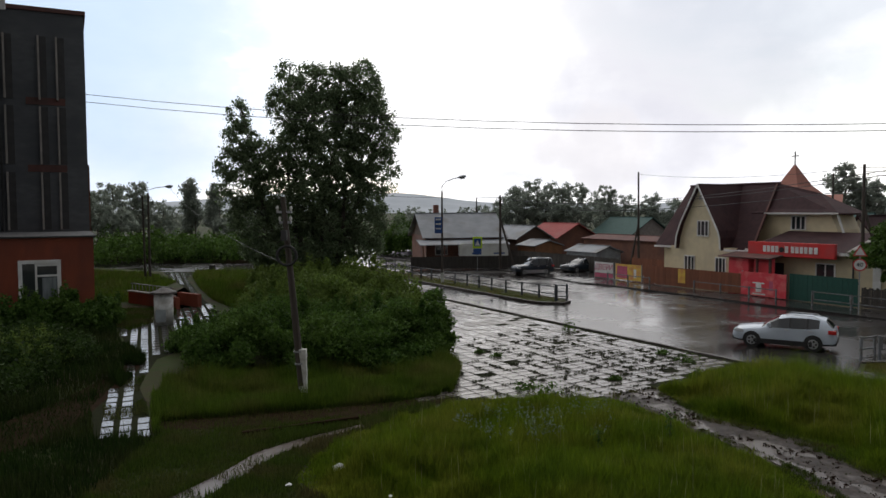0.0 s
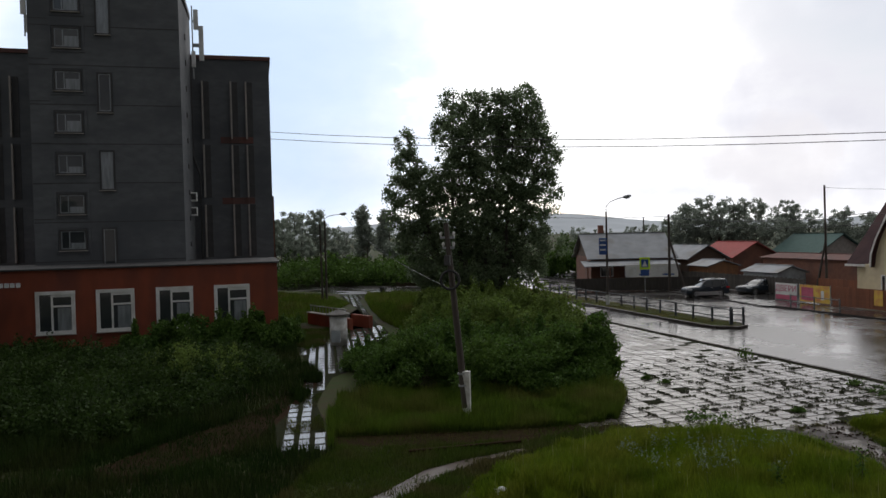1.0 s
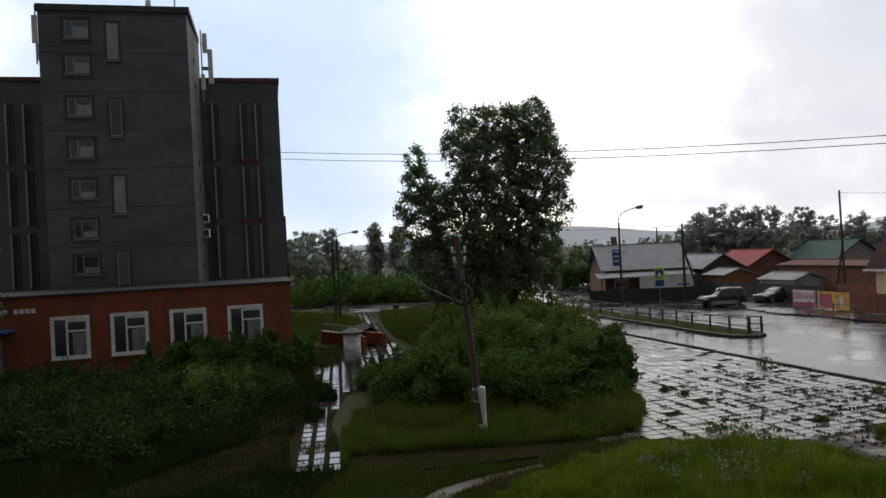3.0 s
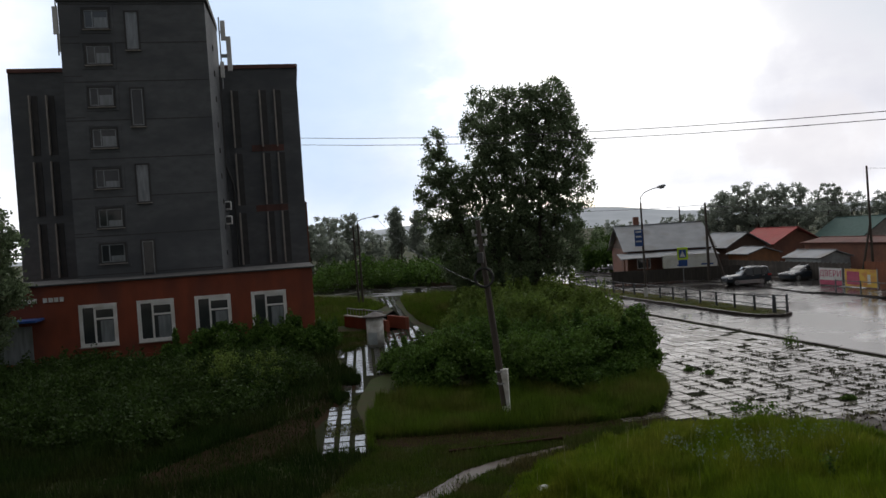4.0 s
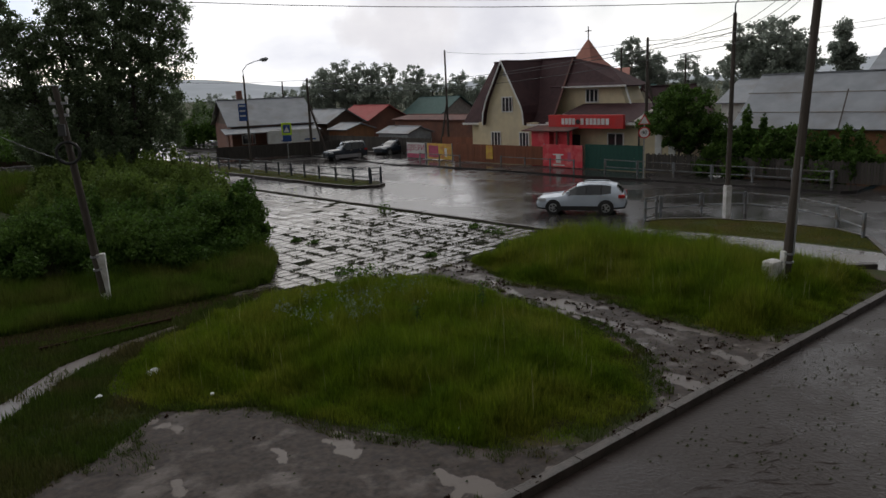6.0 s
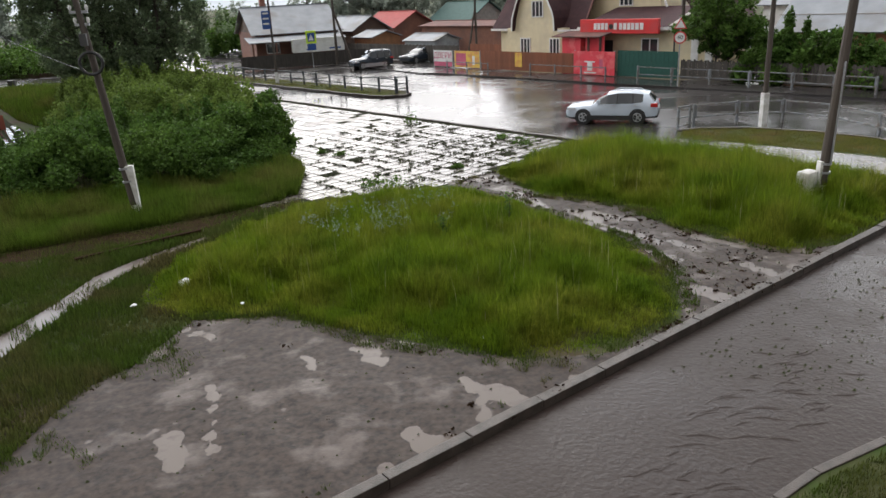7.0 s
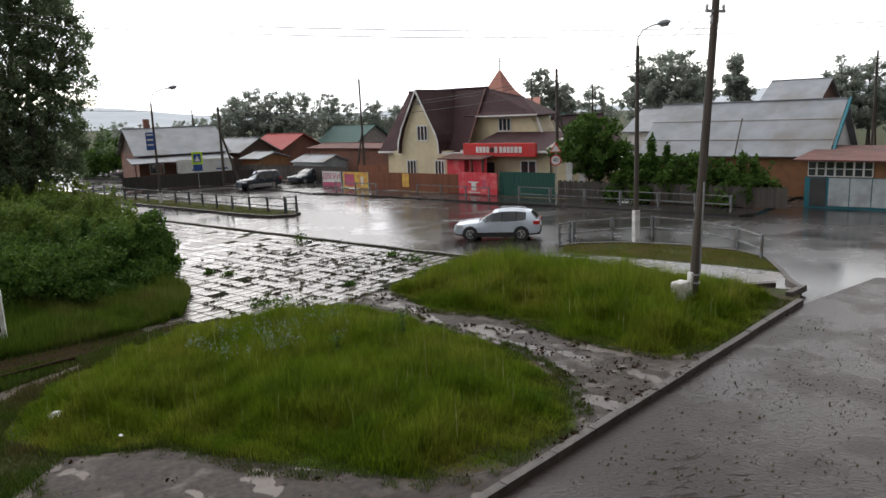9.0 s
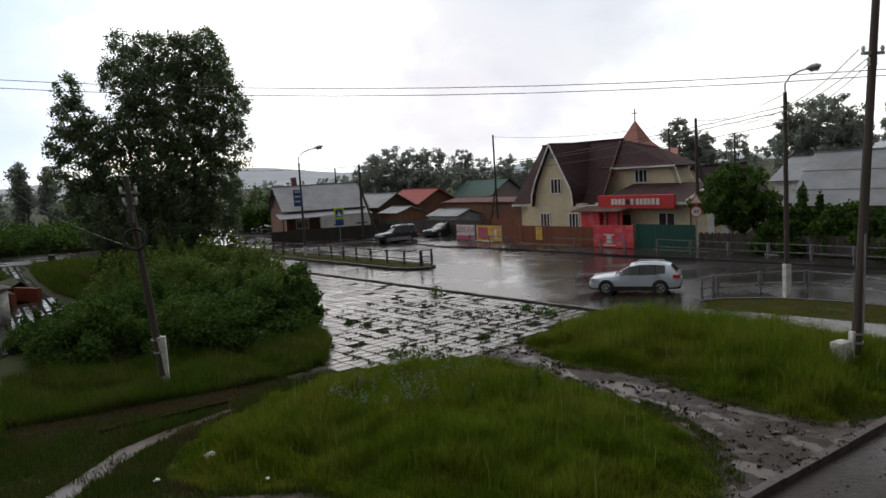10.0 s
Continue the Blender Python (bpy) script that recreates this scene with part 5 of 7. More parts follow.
low_grass("low_grass", BANK[:5] + [(-30, 130), (-60, 130)], 40000, 0.9, 0.16, "rank grass beyond the cross street", (), material="weed_shaded")


# ---- bushes ----
def leafy_mass(name, poly, height, n, leaf, material, label, clump=1.1, category="bushes", seed=1, rim=1.6, parent=None):
    """A mass of shrubs: leaves gathered in clumps under a lumpy surface over the outline."""
    g = np.random.default_rng(seed)
    area = 0.5 * abs(sum(a[0] * b[1] - b[0] * a[1] for a, b in zip(poly, poly[1:] + poly[:1])))
    nc = int(area / clump ** 2 * 3.2) + 4
    c = scatter(poly, nc, g)
    e = edge_distance(poly, c)
    top = height * (0.35 + 0.65 * np.clip(e / rim, 0, 1) ** 0.6) * (0.82 + 0.3 * wobble(c, 1.6, seed)) + g.normal(0, 0.08 * height, nc)
    lvl = g.integers(0, 3, nc)
    cz = np.maximum(top * (1 - 0.27 * lvl), 0.25)
    cen = np.c_[c, cz]
    per = max(6, n // nc)
    d = g.normal(size=(nc, per, 3))
    d /= np.linalg.norm(d, axis=2)[:, :, None]
    shape = np.where(g.random((nc, 1, 1)) < 0.22, np.array([[[0.42, 0.42, 1.5]]]), np.array([[[1.0, 1.0, 0.75]]]))
    cen[:, 2] += np.where(shape[:, 0, 2] > 1, 0.14 * height, 0)
    r = clump * 0.62 * g.uniform(0.35, 1.0, (nc, per, 1)) * g.uniform(0.7, 1.3, (nc, 1, 1))
    q = (cen[:, None, :] + d * r * shape).reshape(-1, 3)
    q = q[q[:, 2] > 0.03]
    v, f = leaf_arrays(q, leaf, 0.0, g)
    return bulk(name, v, f, M[material], parent, label, category, "stuff" if parent is None else "")


BUSH = [(-9.8, 28.2), (-11.2, 32.6), (-10.4, 38.0), (-7.0, 38.5), (-2.4, 37.0), (-0.4, 35.0), (-0.1, 31.2), (-1.0, 28.8), (-4.0, 27.2), (-7.8, 27.0)]
leafy_mass("bush_thicket", BUSH, 1.9, 120000, 0.125, "leaf_bush", "dense dark green thicket of shrubs round the poplars", 0.9, seed=2)
leafy_mass("bush_thicket", [(-10.6, 37.5), (-11.8, 44.0), (-9.5, 52.0), (-4.0, 52.0), (-1.2, 44.0), (-0.6, 36.0), (-5.0, 36.5)], 2.3, 90000, 0.15, "leaf_light", "lighter green shrubs and tall grass behind the thicket", 1.2, seed=8)
leafy_mass("bush_thicket", [(-1.6, 33.0), (-1.2, 30.6), (0.2, 31.4), (0.5, 34.6), (-0.4, 36.4)], 2.3, 14000, 0.12, "leaf_bush", "ragged upright shrub at the paving's edge", 0.7, seed=9, rim=0.7)
leafy_mass("bush_thicket", [(-12.0, 46.0), (-9.5, 50.0), (-4.0, 50.0), (-5.5, 58.0), (-9.0, 66.0), (-14, 74), (-18, 71), (-15.6, 60.0), (-13.0, 52.0)], 1.5, 70000, 0.22, "leaf_light", "lower rough shrubs and tall grass behind the thicket", 1.3, seed=3)
leafy_mass("bush_thicket", [(-27.0, 35.4), (-24.6, 34.4), (-21.0, 36.6), (-18.0, 39.4), (-18.8, 42.6), (-23.4, 40.0)], 2.1, 46000, 0.15, "leaf_bush", "dark shrubs along the red annex wall", 0.9, seed=4)
# garden plants whose leaf colour has the corner's shade painted in
leafy_mass("bush_thicket", [(-36, 33), (-30, 24), (-23, 23), (-19, 27), (-18, 31), (-25, 33), (-31, 36)], 1.0, 44000, 0.15, "leaf_shaded", "garden shrubs with shade painted into their dark leaves", 1.0, seed=5)
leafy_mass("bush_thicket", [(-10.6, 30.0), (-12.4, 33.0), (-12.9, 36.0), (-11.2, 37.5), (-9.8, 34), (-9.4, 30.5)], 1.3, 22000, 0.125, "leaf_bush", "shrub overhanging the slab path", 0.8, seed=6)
leafy_mass("bush_thicket", [(-25, 21), (-15.6, 19.5), (-14.4, 25), (-14.6, 31), (-18.4, 36.5), (-26, 33.5), (-29, 27)], 1.0, 60000, 0.13, "leaf_shaded", "rank garden plants with shade painted into their dark leaves", 0.9, seed=31)
leafy_mass("bush_thicket", [(-20.5, 29), (-17.5, 26.5), (-15.2, 29.5), (-17.4, 33), (-20, 32.5)], 1.4, 12000, 0.12, "leaf_light", "yellowish young shrub among the darkened plants", 0.8, seed=32)
low_grass("low_grass", [(-9.6, 30.0), (-8.6, 25.2), (0.3, 25.4), (0.7, 29.4), (-0.8, 30.6), (-4, 29.0), (-8.0, 29.0)], 70000, 0.5, 0.03, "rank grass in front of the thicket", (PATH_LEFT,), material="grass_mid")


# ---- trees ----
def limb_bm(bm, a, b, r0, r1, g, bend=0.12):
    a, b = Vector(a), Vector(b)
    L = (b - a).length
    pts = [a.lerp(b, k / 4) + Vector(g.normal(0, bend * L * 0.12, 3)) * (0 if k in (0, 4) else 1) for k in range(5)]
    tube_bm(pts, [r0 + (r1 - r0) * k / 4 for k in range(5)], 6, bm)


def tree(name, x, y, trunks, lobes, leaf, n, label, material="leaf_tree", clump=0.95, seed=1, trunk_r=0.2):
    """Trunks to the crown's lobes, limbs to clumps of leaves. lobes: x, y, z offsets and half sizes."""
    g = np.random.default_rng(seed)
    top = empty(name, pose(x, y, 0), label, "tree")
    vols = np.array([l[3] * l[3] * l[4] for l in lobes])
    per = 48
    nc = max(8, int(n / per))
    which = g.choice(len(lobes), nc, p=vols / vols.sum())
    L = np.array(lobes)
    d = g.normal(size=(nc, 3))
    d /= np.linalg.norm(d, axis=1)[:, None]
    r = g.uniform(0.25, 1, (nc, 1)) ** 0.5
    cen = L[which, :3] + d * r * L[which][:, [3, 3, 4]]
    for tx, ty, tz in trunks:
        bm = bmesh.new()
        limb_bm(bm, (tx * 0.35, ty * 0.35, 0), (tx, ty, tz), trunk_r, trunk_r * 0.3, g)
        part("trunk", bm, M["bark"], top)
    bm = bmesh.new()
    tr = np.array(trunks)
    for c in cen[::7]:
        k = int(np.argmin(np.linalg.norm(tr[:, :2] - c[:2], axis=1)))
        h = min(max(0.25 * tr[k, 2], c[2] - g.uniform(0.8, 2.4)), tr[k, 2])
        q = 0.35 + 0.65 * h / tr[k, 2]
        limb_bm(bm, (tr[k, 0] * q, tr[k, 1] * q, h), c, trunk_r * 0.28, 0.012, g)
    part("branchwork", bm, M["bark"], top)
    dd = g.normal(size=(nc, per, 3))
    dd /= np.linalg.norm(dd, axis=2)[:, :, None]
    q = cen[:, None, :] + dd * (clump * g.uniform(0.2, 1.0, (nc, per, 1)) * g.uniform(0.6, 1.25, (nc, 1, 1))) * [1, 1, 0.8]
    v, f = leaf_arrays(q.reshape(-1, 3), leaf, 0.0, g)
    bulk("crown", v, f, M[material], top, kind="")
    return top


# cluster of poplars in the thicket; offsets are right, away, up as seen from the viewpoint
PA = radians(10.5)
RX, RY = cos(PA), sin(PA)


def seen(r, a, z):
    return (r * RX - a * RY, r * RY + a * RX, z)


poplar_lobes = [(*seen(r, a, z), w, h) for r, a, z, w, h in (
    (-1.4, 0, 17.3, 1.0, 1.6), (0.6, 1, 17.0, 1.4, 1.8), (2.6, 0, 16.6, 1.4, 1.9), (4.6, 0, 17.2, 1.5, 1.8), (6.0, 1, 15.6, 1.0, 1.5), (-1.5, -1, 14.4, 1.5, 2.6), (1.4, 0, 14.0, 1.9, 2.4), (4.2, 0, 14.2, 1.8, 2.4), (6.6, 0, 12.6, 1.2, 2.4),
    (-5.3, 0, 14.2, 0.85, 1.5), (-5.2, 0, 12.2, 1.3, 1.8), (-6.3, 0, 10.2, 1.0, 1.4), (-3.6, 0, 10.4, 1.8, 2.0), (-1.0, 0, 11.0, 1.8, 2.2), (1.8, -1, 11.0, 2.0, 2.2), (4.6, 0, 10.8, 1.8, 2.2), (6.6, 0, 9.4, 1.1, 2.0),
    (-5.4, 0, 8.0, 1.7, 1.6), (-2.6, 0, 7.8, 1.9, 1.8), (0.4, -1, 7.8, 2.0, 1.9), (3.2, 0, 7.8, 2.0, 1.9), (5.6, 0, 7.2, 1.5, 1.6), (-4.6, 0, 5.6, 1.9, 1.5), (-1.4, 0, 5.2, 2.2, 1.6), (2.0, 0, 5.2, 2.2, 1.6), (5.0, 0, 5.0, 1.9, 1.5), (7.2, 0, 5.2, 1.3, 0.9), (-3.0, 0, 3.2, 2.6, 1.3), (1.0, 0, 3.0, 2.6, 1.2), (4.2, 0, 3.2, 2.0, 1.1))]
tree("poplar_cluster", -sin(PA) * 62, cos(PA) * 62, [seen(-1.2, 0, 18.4), seen(0.9, 1, 18.0), seen(3.0, 0, 17.5), seen(4.8, 0, 18.2), seen(-5.2, 0, 15), seen(6.2, 0, 14.0)], poplar_lobes, 0.20, 118000,
     "tall dark poplars growing together in a thicket", seed=11, clump=0.62, trunk_r=0.2)
# tree beside the office's far corner
tree("garden_tree", -sin(radians(47.6)) * 44, cos(radians(47.6)) * 44, [(0, 0, 9.0), (0.8, 0, 8.0)], [(0, 0, 9.0, 1.2, 1.4), (0.6, 0, 7.4, 1.6, 1.5), (-0.8, 0, 6.6, 1.7, 1.6), (0.5, 0, 5.0, 1.8, 1.5), (-0.5, 0, 3.2, 1.8, 1.3)], 0.17, 26000, "green tree standing beside the grey office building", seed=12, clump=0.5)


# the default leaf colour carries the painted rain haze
def far_tree(x, y, h, w, seed, slim=False, n=7200, name="broadleaf_tree", label="far green tree behind the houses, haze painted into its leaves", material="leaf_hazed"):
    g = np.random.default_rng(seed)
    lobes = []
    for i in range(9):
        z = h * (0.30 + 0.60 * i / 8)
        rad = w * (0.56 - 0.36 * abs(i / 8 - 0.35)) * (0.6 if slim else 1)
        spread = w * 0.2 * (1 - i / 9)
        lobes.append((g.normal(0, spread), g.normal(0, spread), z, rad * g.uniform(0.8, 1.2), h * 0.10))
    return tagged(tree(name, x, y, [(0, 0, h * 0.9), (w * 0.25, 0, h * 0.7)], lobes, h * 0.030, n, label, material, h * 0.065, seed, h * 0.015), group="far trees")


def polar(az, d):
    return -sin(radians(az)) * d, cos(radians(az)) * d


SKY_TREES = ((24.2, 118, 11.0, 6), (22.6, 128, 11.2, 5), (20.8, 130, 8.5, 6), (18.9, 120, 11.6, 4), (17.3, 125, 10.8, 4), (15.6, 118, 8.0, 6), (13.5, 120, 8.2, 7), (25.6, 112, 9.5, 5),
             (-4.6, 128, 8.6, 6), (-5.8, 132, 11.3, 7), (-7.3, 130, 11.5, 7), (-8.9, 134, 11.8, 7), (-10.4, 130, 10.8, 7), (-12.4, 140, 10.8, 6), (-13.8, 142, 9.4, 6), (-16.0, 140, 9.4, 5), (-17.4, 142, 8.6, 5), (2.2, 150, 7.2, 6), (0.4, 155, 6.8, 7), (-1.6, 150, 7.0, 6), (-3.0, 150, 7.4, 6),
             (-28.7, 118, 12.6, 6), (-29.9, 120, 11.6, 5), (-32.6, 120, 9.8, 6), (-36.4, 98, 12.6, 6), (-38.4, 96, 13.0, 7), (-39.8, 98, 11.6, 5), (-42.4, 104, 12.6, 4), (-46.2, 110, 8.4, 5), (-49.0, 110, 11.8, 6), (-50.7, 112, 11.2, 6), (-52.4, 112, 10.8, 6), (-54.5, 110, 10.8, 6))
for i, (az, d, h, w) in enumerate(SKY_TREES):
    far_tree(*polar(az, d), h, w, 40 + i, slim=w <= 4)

for poly, h, sd in (([polar(26, 95), polar(12, 95), polar(9, 118), polar(26, 118)], 2.6, 20), ([polar(5, 105), polar(1, 98), polar(0, 112), polar(5, 125)], 4.2, 21)):
    leafy_mass("far_shrubs", poly, h, 26000, 0.36, "leaf_bush", "grey-green shrubs beyond the cross street", 1.9, "bushes", sd, 3.0)
# greenery in front of the long house
far_tree(*street(-25.8, 47.3), 6.1, 5.2, 90, n=20000, name="garden_tree", label="dense dark green garden tree beside the shop", material="leaf_bush")
leafy_mass("garden_shrubs", [street(s, n) for s, n in ((-24, 46.0), (-13.5, 46.3), (-13.5, 48.6), (-24, 49.5))], 2.7, 24000, 0.24, "leaf_bush", "overgrown garden shrubs in front of the long house", 1.2, "bushes", 22, 1.0)
for s in (-22.0, -19.4, -17.2, -14.8):
    far_tree(*street(s, 47.4), 3.5 + 0.4 * sin(s * 3), 3.0, int(100 - s), n=5200, name="garden_sapling", label="young garden tree in front of the long house", material="leaf_bush")
# ---- poles, lamps and cables ----
def wood_pole(name, x, y, top, r, label, white=1.6, arm=None, brace=None, foot=None, wood="pole_wood"):
    """A wooden line pole leaning to top, tied to a whitewashed concrete foot."""
    ob = empty(name, pose(x, y, 0), label, "utility pole", "line poles")
    tx, ty, tz = top[0] - x, top[1] - y, top[2]
    at = lambda z: (tx * z / tz, ty * z / tz, z)
    part("shaft", tube_bm([at(0.5 if foot else 0), at(tz * 0.5), at(tz)], [r, r * 0.85, r * 0.68], 10), M[wood], ob)
    if foot:
        part("foot", box_bm(-0.13, -0.1, -0.1, 0.13, 0.1, white, 0.02), M["whitewash"], ob, "whitewashed concrete foot")
        for z in (white * 0.72, white - 0.08):
            part("tie_band", tube_bm([at(z - 0.03), at(z + 0.03)], r * 1.25, 10), M["steel"], ob)
    elif white:
        part("whitewash", tube_bm([at(0), at(white)], [r * 1.05, r * 1.03], 10), M["whitewash"], ob, "whitewashed lower end")
    for z, half in arm or ():
        a = part("crossarm", box_bm(at(z)[0] - half, at(z)[1] - 0.05, z - 0.04, at(z)[0] + half, at(z)[1] + 0.05, z + 0.04), M["steel"], ob)
        for sx in (-1, 1):
            part("insulator", tube_bm([(at(z)[0] + sx * half * 0.9, at(z)[1], z + 0.04), (at(z)[0] + sx * half * 0.9, at(z)[1], z + 0.13), (at(z)[0] + sx * half * 0.9, at(z)[1], z + 0.2)], [0.03, 0.055, 0.03], 8), M["whitewash"], a)
    if brace:
        part("brace", tube_bm([(brace[0], brace[1], 0), at(brace[2])], [r * 0.9, r * 0.7], 8), M[wood], ob, "slanting wooden brace")
    return ob


near_pole = wood_pole("wooden_pole", -4.75, 24.45, (-5.35, 24.5, 6.85), 0.13, "leaning wooden pole with a whitewashed concrete foot", 1.75, ((6.35, 0.25), (6.0, 0.2)), None, True)
part("cable_coil", tube_bm([(-0.45 + 0.32 * cos(k * pi / 8), -0.17, 4.9 + 0.32 * sin(k * pi / 8)) for k in range(17)], 0.05, 6), M["black"], near_pole, "black coil of spare cable")
part("junction_box", box_bm(-0.62, -0.3, 5.4, -0.42, -0.12, 5.75, 0.02), M["panel_dark"], near_pole)

pole_e = wood_pole("wooden_pole", 15.25, 18.4, (15.85, 18.3, 10.6), 0.15, "tall leaning wooden pole with whitewashed foot and insulators", 1.2, ((9.0, 0.34), (8.7, 0.12)), None, True)
part("cable_tube", tube_bm([(0.12, -0.17, 1.1), (0.2, -0.17, 4.0)], 0.03, 6), M["steel"], pole_e)
foot_block = box("concrete_block", (-0.30, -0.22, 0), (0.30, 0.22, 0.92), M["whitewash"], None, "", 0.14)
foot_block.matrix_basis = pose(14.92, 18.55, 0, 0, 0, 20)
tagged(foot_block, "whitewashed rounded concrete block beside the pole", "block")

wood_pole("wooden_pole", *street(-30.1, 50.0)[:2], (*street(-30.1, 50.0), 9.4), 0.14, "dark wooden pole with a slanting brace by the shop", 0, None, (1.3, -1.2, 6.6))
wood_pole("wooden_pole", 6.1, 78.6, (6.1, 78.6, 7.9), 0.15, "dark wooden pole with brace by the crossing", 0, ((7.4, 0.4),), (1.5, -0.6, 5.4))
wood_pole("wooden_pole", 19.3, 72.4, (19.2, 72.4, 10.0), 0.12, "tall slender pole behind the street junction", 0, None, (-0.9, 0.2, 5.0))
wood_pole("wooden_pole", *polar(-27.9, 92), (*polar(-27.9, 92), 10.2), 0.13, "distant wooden pole behind the houses", 0)
wood_pole("wooden_pole", *polar(-32.4, 96), (*polar(-32.4, 96), 9.2), 0.13, "distant wooden pole behind the houses", 0, ((8.8, 0.5),))
wood_pole("wooden_pole", *polar(-51.0, 88), (*polar(-51.0, 88), 11.0), 0.14, "distant braced pole behind the long house", 0, ((10.4, 0.6), (9.9, 0.6)), (1.0, 0.3, 7.0))
wood_pole("wooden_pole", *polar(-2.6, 100), (*polar(-2.6, 100), 8.0), 0.12, "distant wooden pole behind the grey-roofed house", 0)


def street_lamp(x, y, h, arm, label, white=0.0, r=0.11, shade=True):
    """A round steel or concrete post with a bent bracket and a lamp head; arm is the head's offset."""
    ob = empty("street_lamp", pose(x, y, 0), label, "street lamp", "street lamps")
    part("post", tube_bm([(0, 0, -0.2), (0, 0, h * 0.5), (0, 0, h)], [r, r * 0.85, r * 0.65], 10), M["pole_wood"], ob)
    if white:
        part("foot", box_bm(-0.14, -0.14, -0.05, 0.14, 0.14, white, 0.03), M["whitewash"], ob, "whitewashed concrete foot")
    ax, ay, az = arm
    pts = [(0, 0, h - 0.6), (0, 0, h + 0.35 * az), (ax * 0.2, ay * 0.2, h + 0.7 * az), (ax * 0.55, ay * 0.55, h + 0.9 * az), (ax * 0.85, ay * 0.85, h + az)]
    part("bracket", tube_bm(pts, 0.035, 8), M["steel"], ob)
    d = Vector((ax, ay, 0.25 * az)).normalized()
    a = Vector(pts[-1])
    head = part("lamp_head", tube_bm([a - d * 0.1, a + d * 0.1, a + d * 0.4, a + d * 0.62], [0.05, 0.13, 0.15, 0.07], 10), M["steel"], ob, "grey cobra-head lamp")
    part("lamp_glass", tube_bm([a + d * 0.12 - Vector((0, 0, 0.09)), a + d * 0.5 - Vector((0, 0, 0.10))], [0.09, 0.09], 8), M["lamp_glass"], head)
    return ob


lamp_c = street_lamp(20.95, 29.3, 9.05, (1.45, 0.1, 1.0), "tall street lamp with whitewashed foot on the fenced island", 1.5, 0.12)
for z in (8.2, 7.7):
    part("hook", tube_bm([(-0.25, 0, z), (0.1, 0, z)], 0.025, 6), M["steel"], lamp_c)
lamp_a = street_lamp(-0.1, 64.0, 8.0, (1.75, 0.15, 1.2), "street lamp with a blue stop sign on the long island", 0.9, 0.11)
sg = part("stop_sign", box_bm(-0.65, -0.16, 4.35, 0.0, -0.12, 5.75, 0.02), M["blue_sign"], lamp_a, "blue bus-stop sign")
for z in (5.5, 5.1, 4.7):
    part("sign_bar", box_bm(-0.56, -0.172, z, -0.1, -0.162, z + 0.13), M["white"], sg)
street_lamp(-27.9, 69.6, 8.1, (1.9, 0.3, 0.6), "street lamp beside the flooded cross street", 0, 0.13)
wood_pole("wooden_pole", -28.3, 69.5, (-28.4, 69.5, 7.8), 0.12, "wooden pole standing beside the street lamp", 0, ((7.4, 0.4),))


def cable(a, b, sag, r=0.012, label="thin black overhead cable between poles"):
    a, b = Vector(a), Vector(b)
    pts = []
    for i in range(15):
        k = i / 14
        q = a.lerp(b, k)
        pts.append((q.x, q.y, q.z - sag * 4 * k * (1 - k)))
    ob = part("overhead_cable", tube_bm(pts, r, 5), M["wire"])
    return tagged(ob, label, "cable", "overhead cables")


def at_view(az, el, d):
    return (-sin(radians(az)) * d, cos(radians(az)) * d, 6.4 + d * tan(radians(el)))


OC = fm @ Vector((1.36, 14.5, 15.05))
FARP = at_view(-62, 4.5, 62.0)
cable(OC, FARP, 2, 0.022)
cable((OC.x, OC.y, OC.z - 0.55), (FARP[0], FARP[1], FARP[2] - 0.25), 2, 0.022)
wood_pole("wooden_pole", FARP[0], FARP[1], (FARP[0], FARP[1], FARP[2] + 0.3), 0.15, "wooden line pole beyond the driveway", 0)
PE = [(15.3, 18.3, 9.1), (15.9, 18.3, 9.1), (15.6, 18.3, 8.7)]
PC = [(20.7, 29.3, 8.4), (20.75, 29.3, 8.2), (20.75, 29.3, 7.7)]
PB = [(5.8, 78.6, 7.6), (6.4, 78.6, 7.6), (6.1, 78.6, 7.1)]
for a, c, b in zip(PE, PC, PB):
    cable(a, c, 0.25, 0.011)
    cable(c, b, 1.1, 0.016)
cable((20.95, 29.3, 9.0), (*street(-30.1, 50.0), 9.2), 0.4)
cable((20.95, 29.3, 8.3), (*street(-30.1, 50.0), 8.8), 0.4)
cable((*street(-30.1, 50.0), 9.2), at_view(-51, 4.2, 88), 0.8, 0.014)
cable((*street(-30.1, 50.0), 8.9), at_view(-51, 3.8, 88), 0.8, 0.014)
cable((*street(-30.1, 50.0), 9.2), (19.25, 72.4, 9.8), 0.5, 0.014)
cable(at_view(20.3, 1.6, 75), (-5.3, 24.5, 4.6), 0.6)
cable((6.1, 78.6, 7.7), at_view(14, 2.2, 110), 0.8, 0.02)


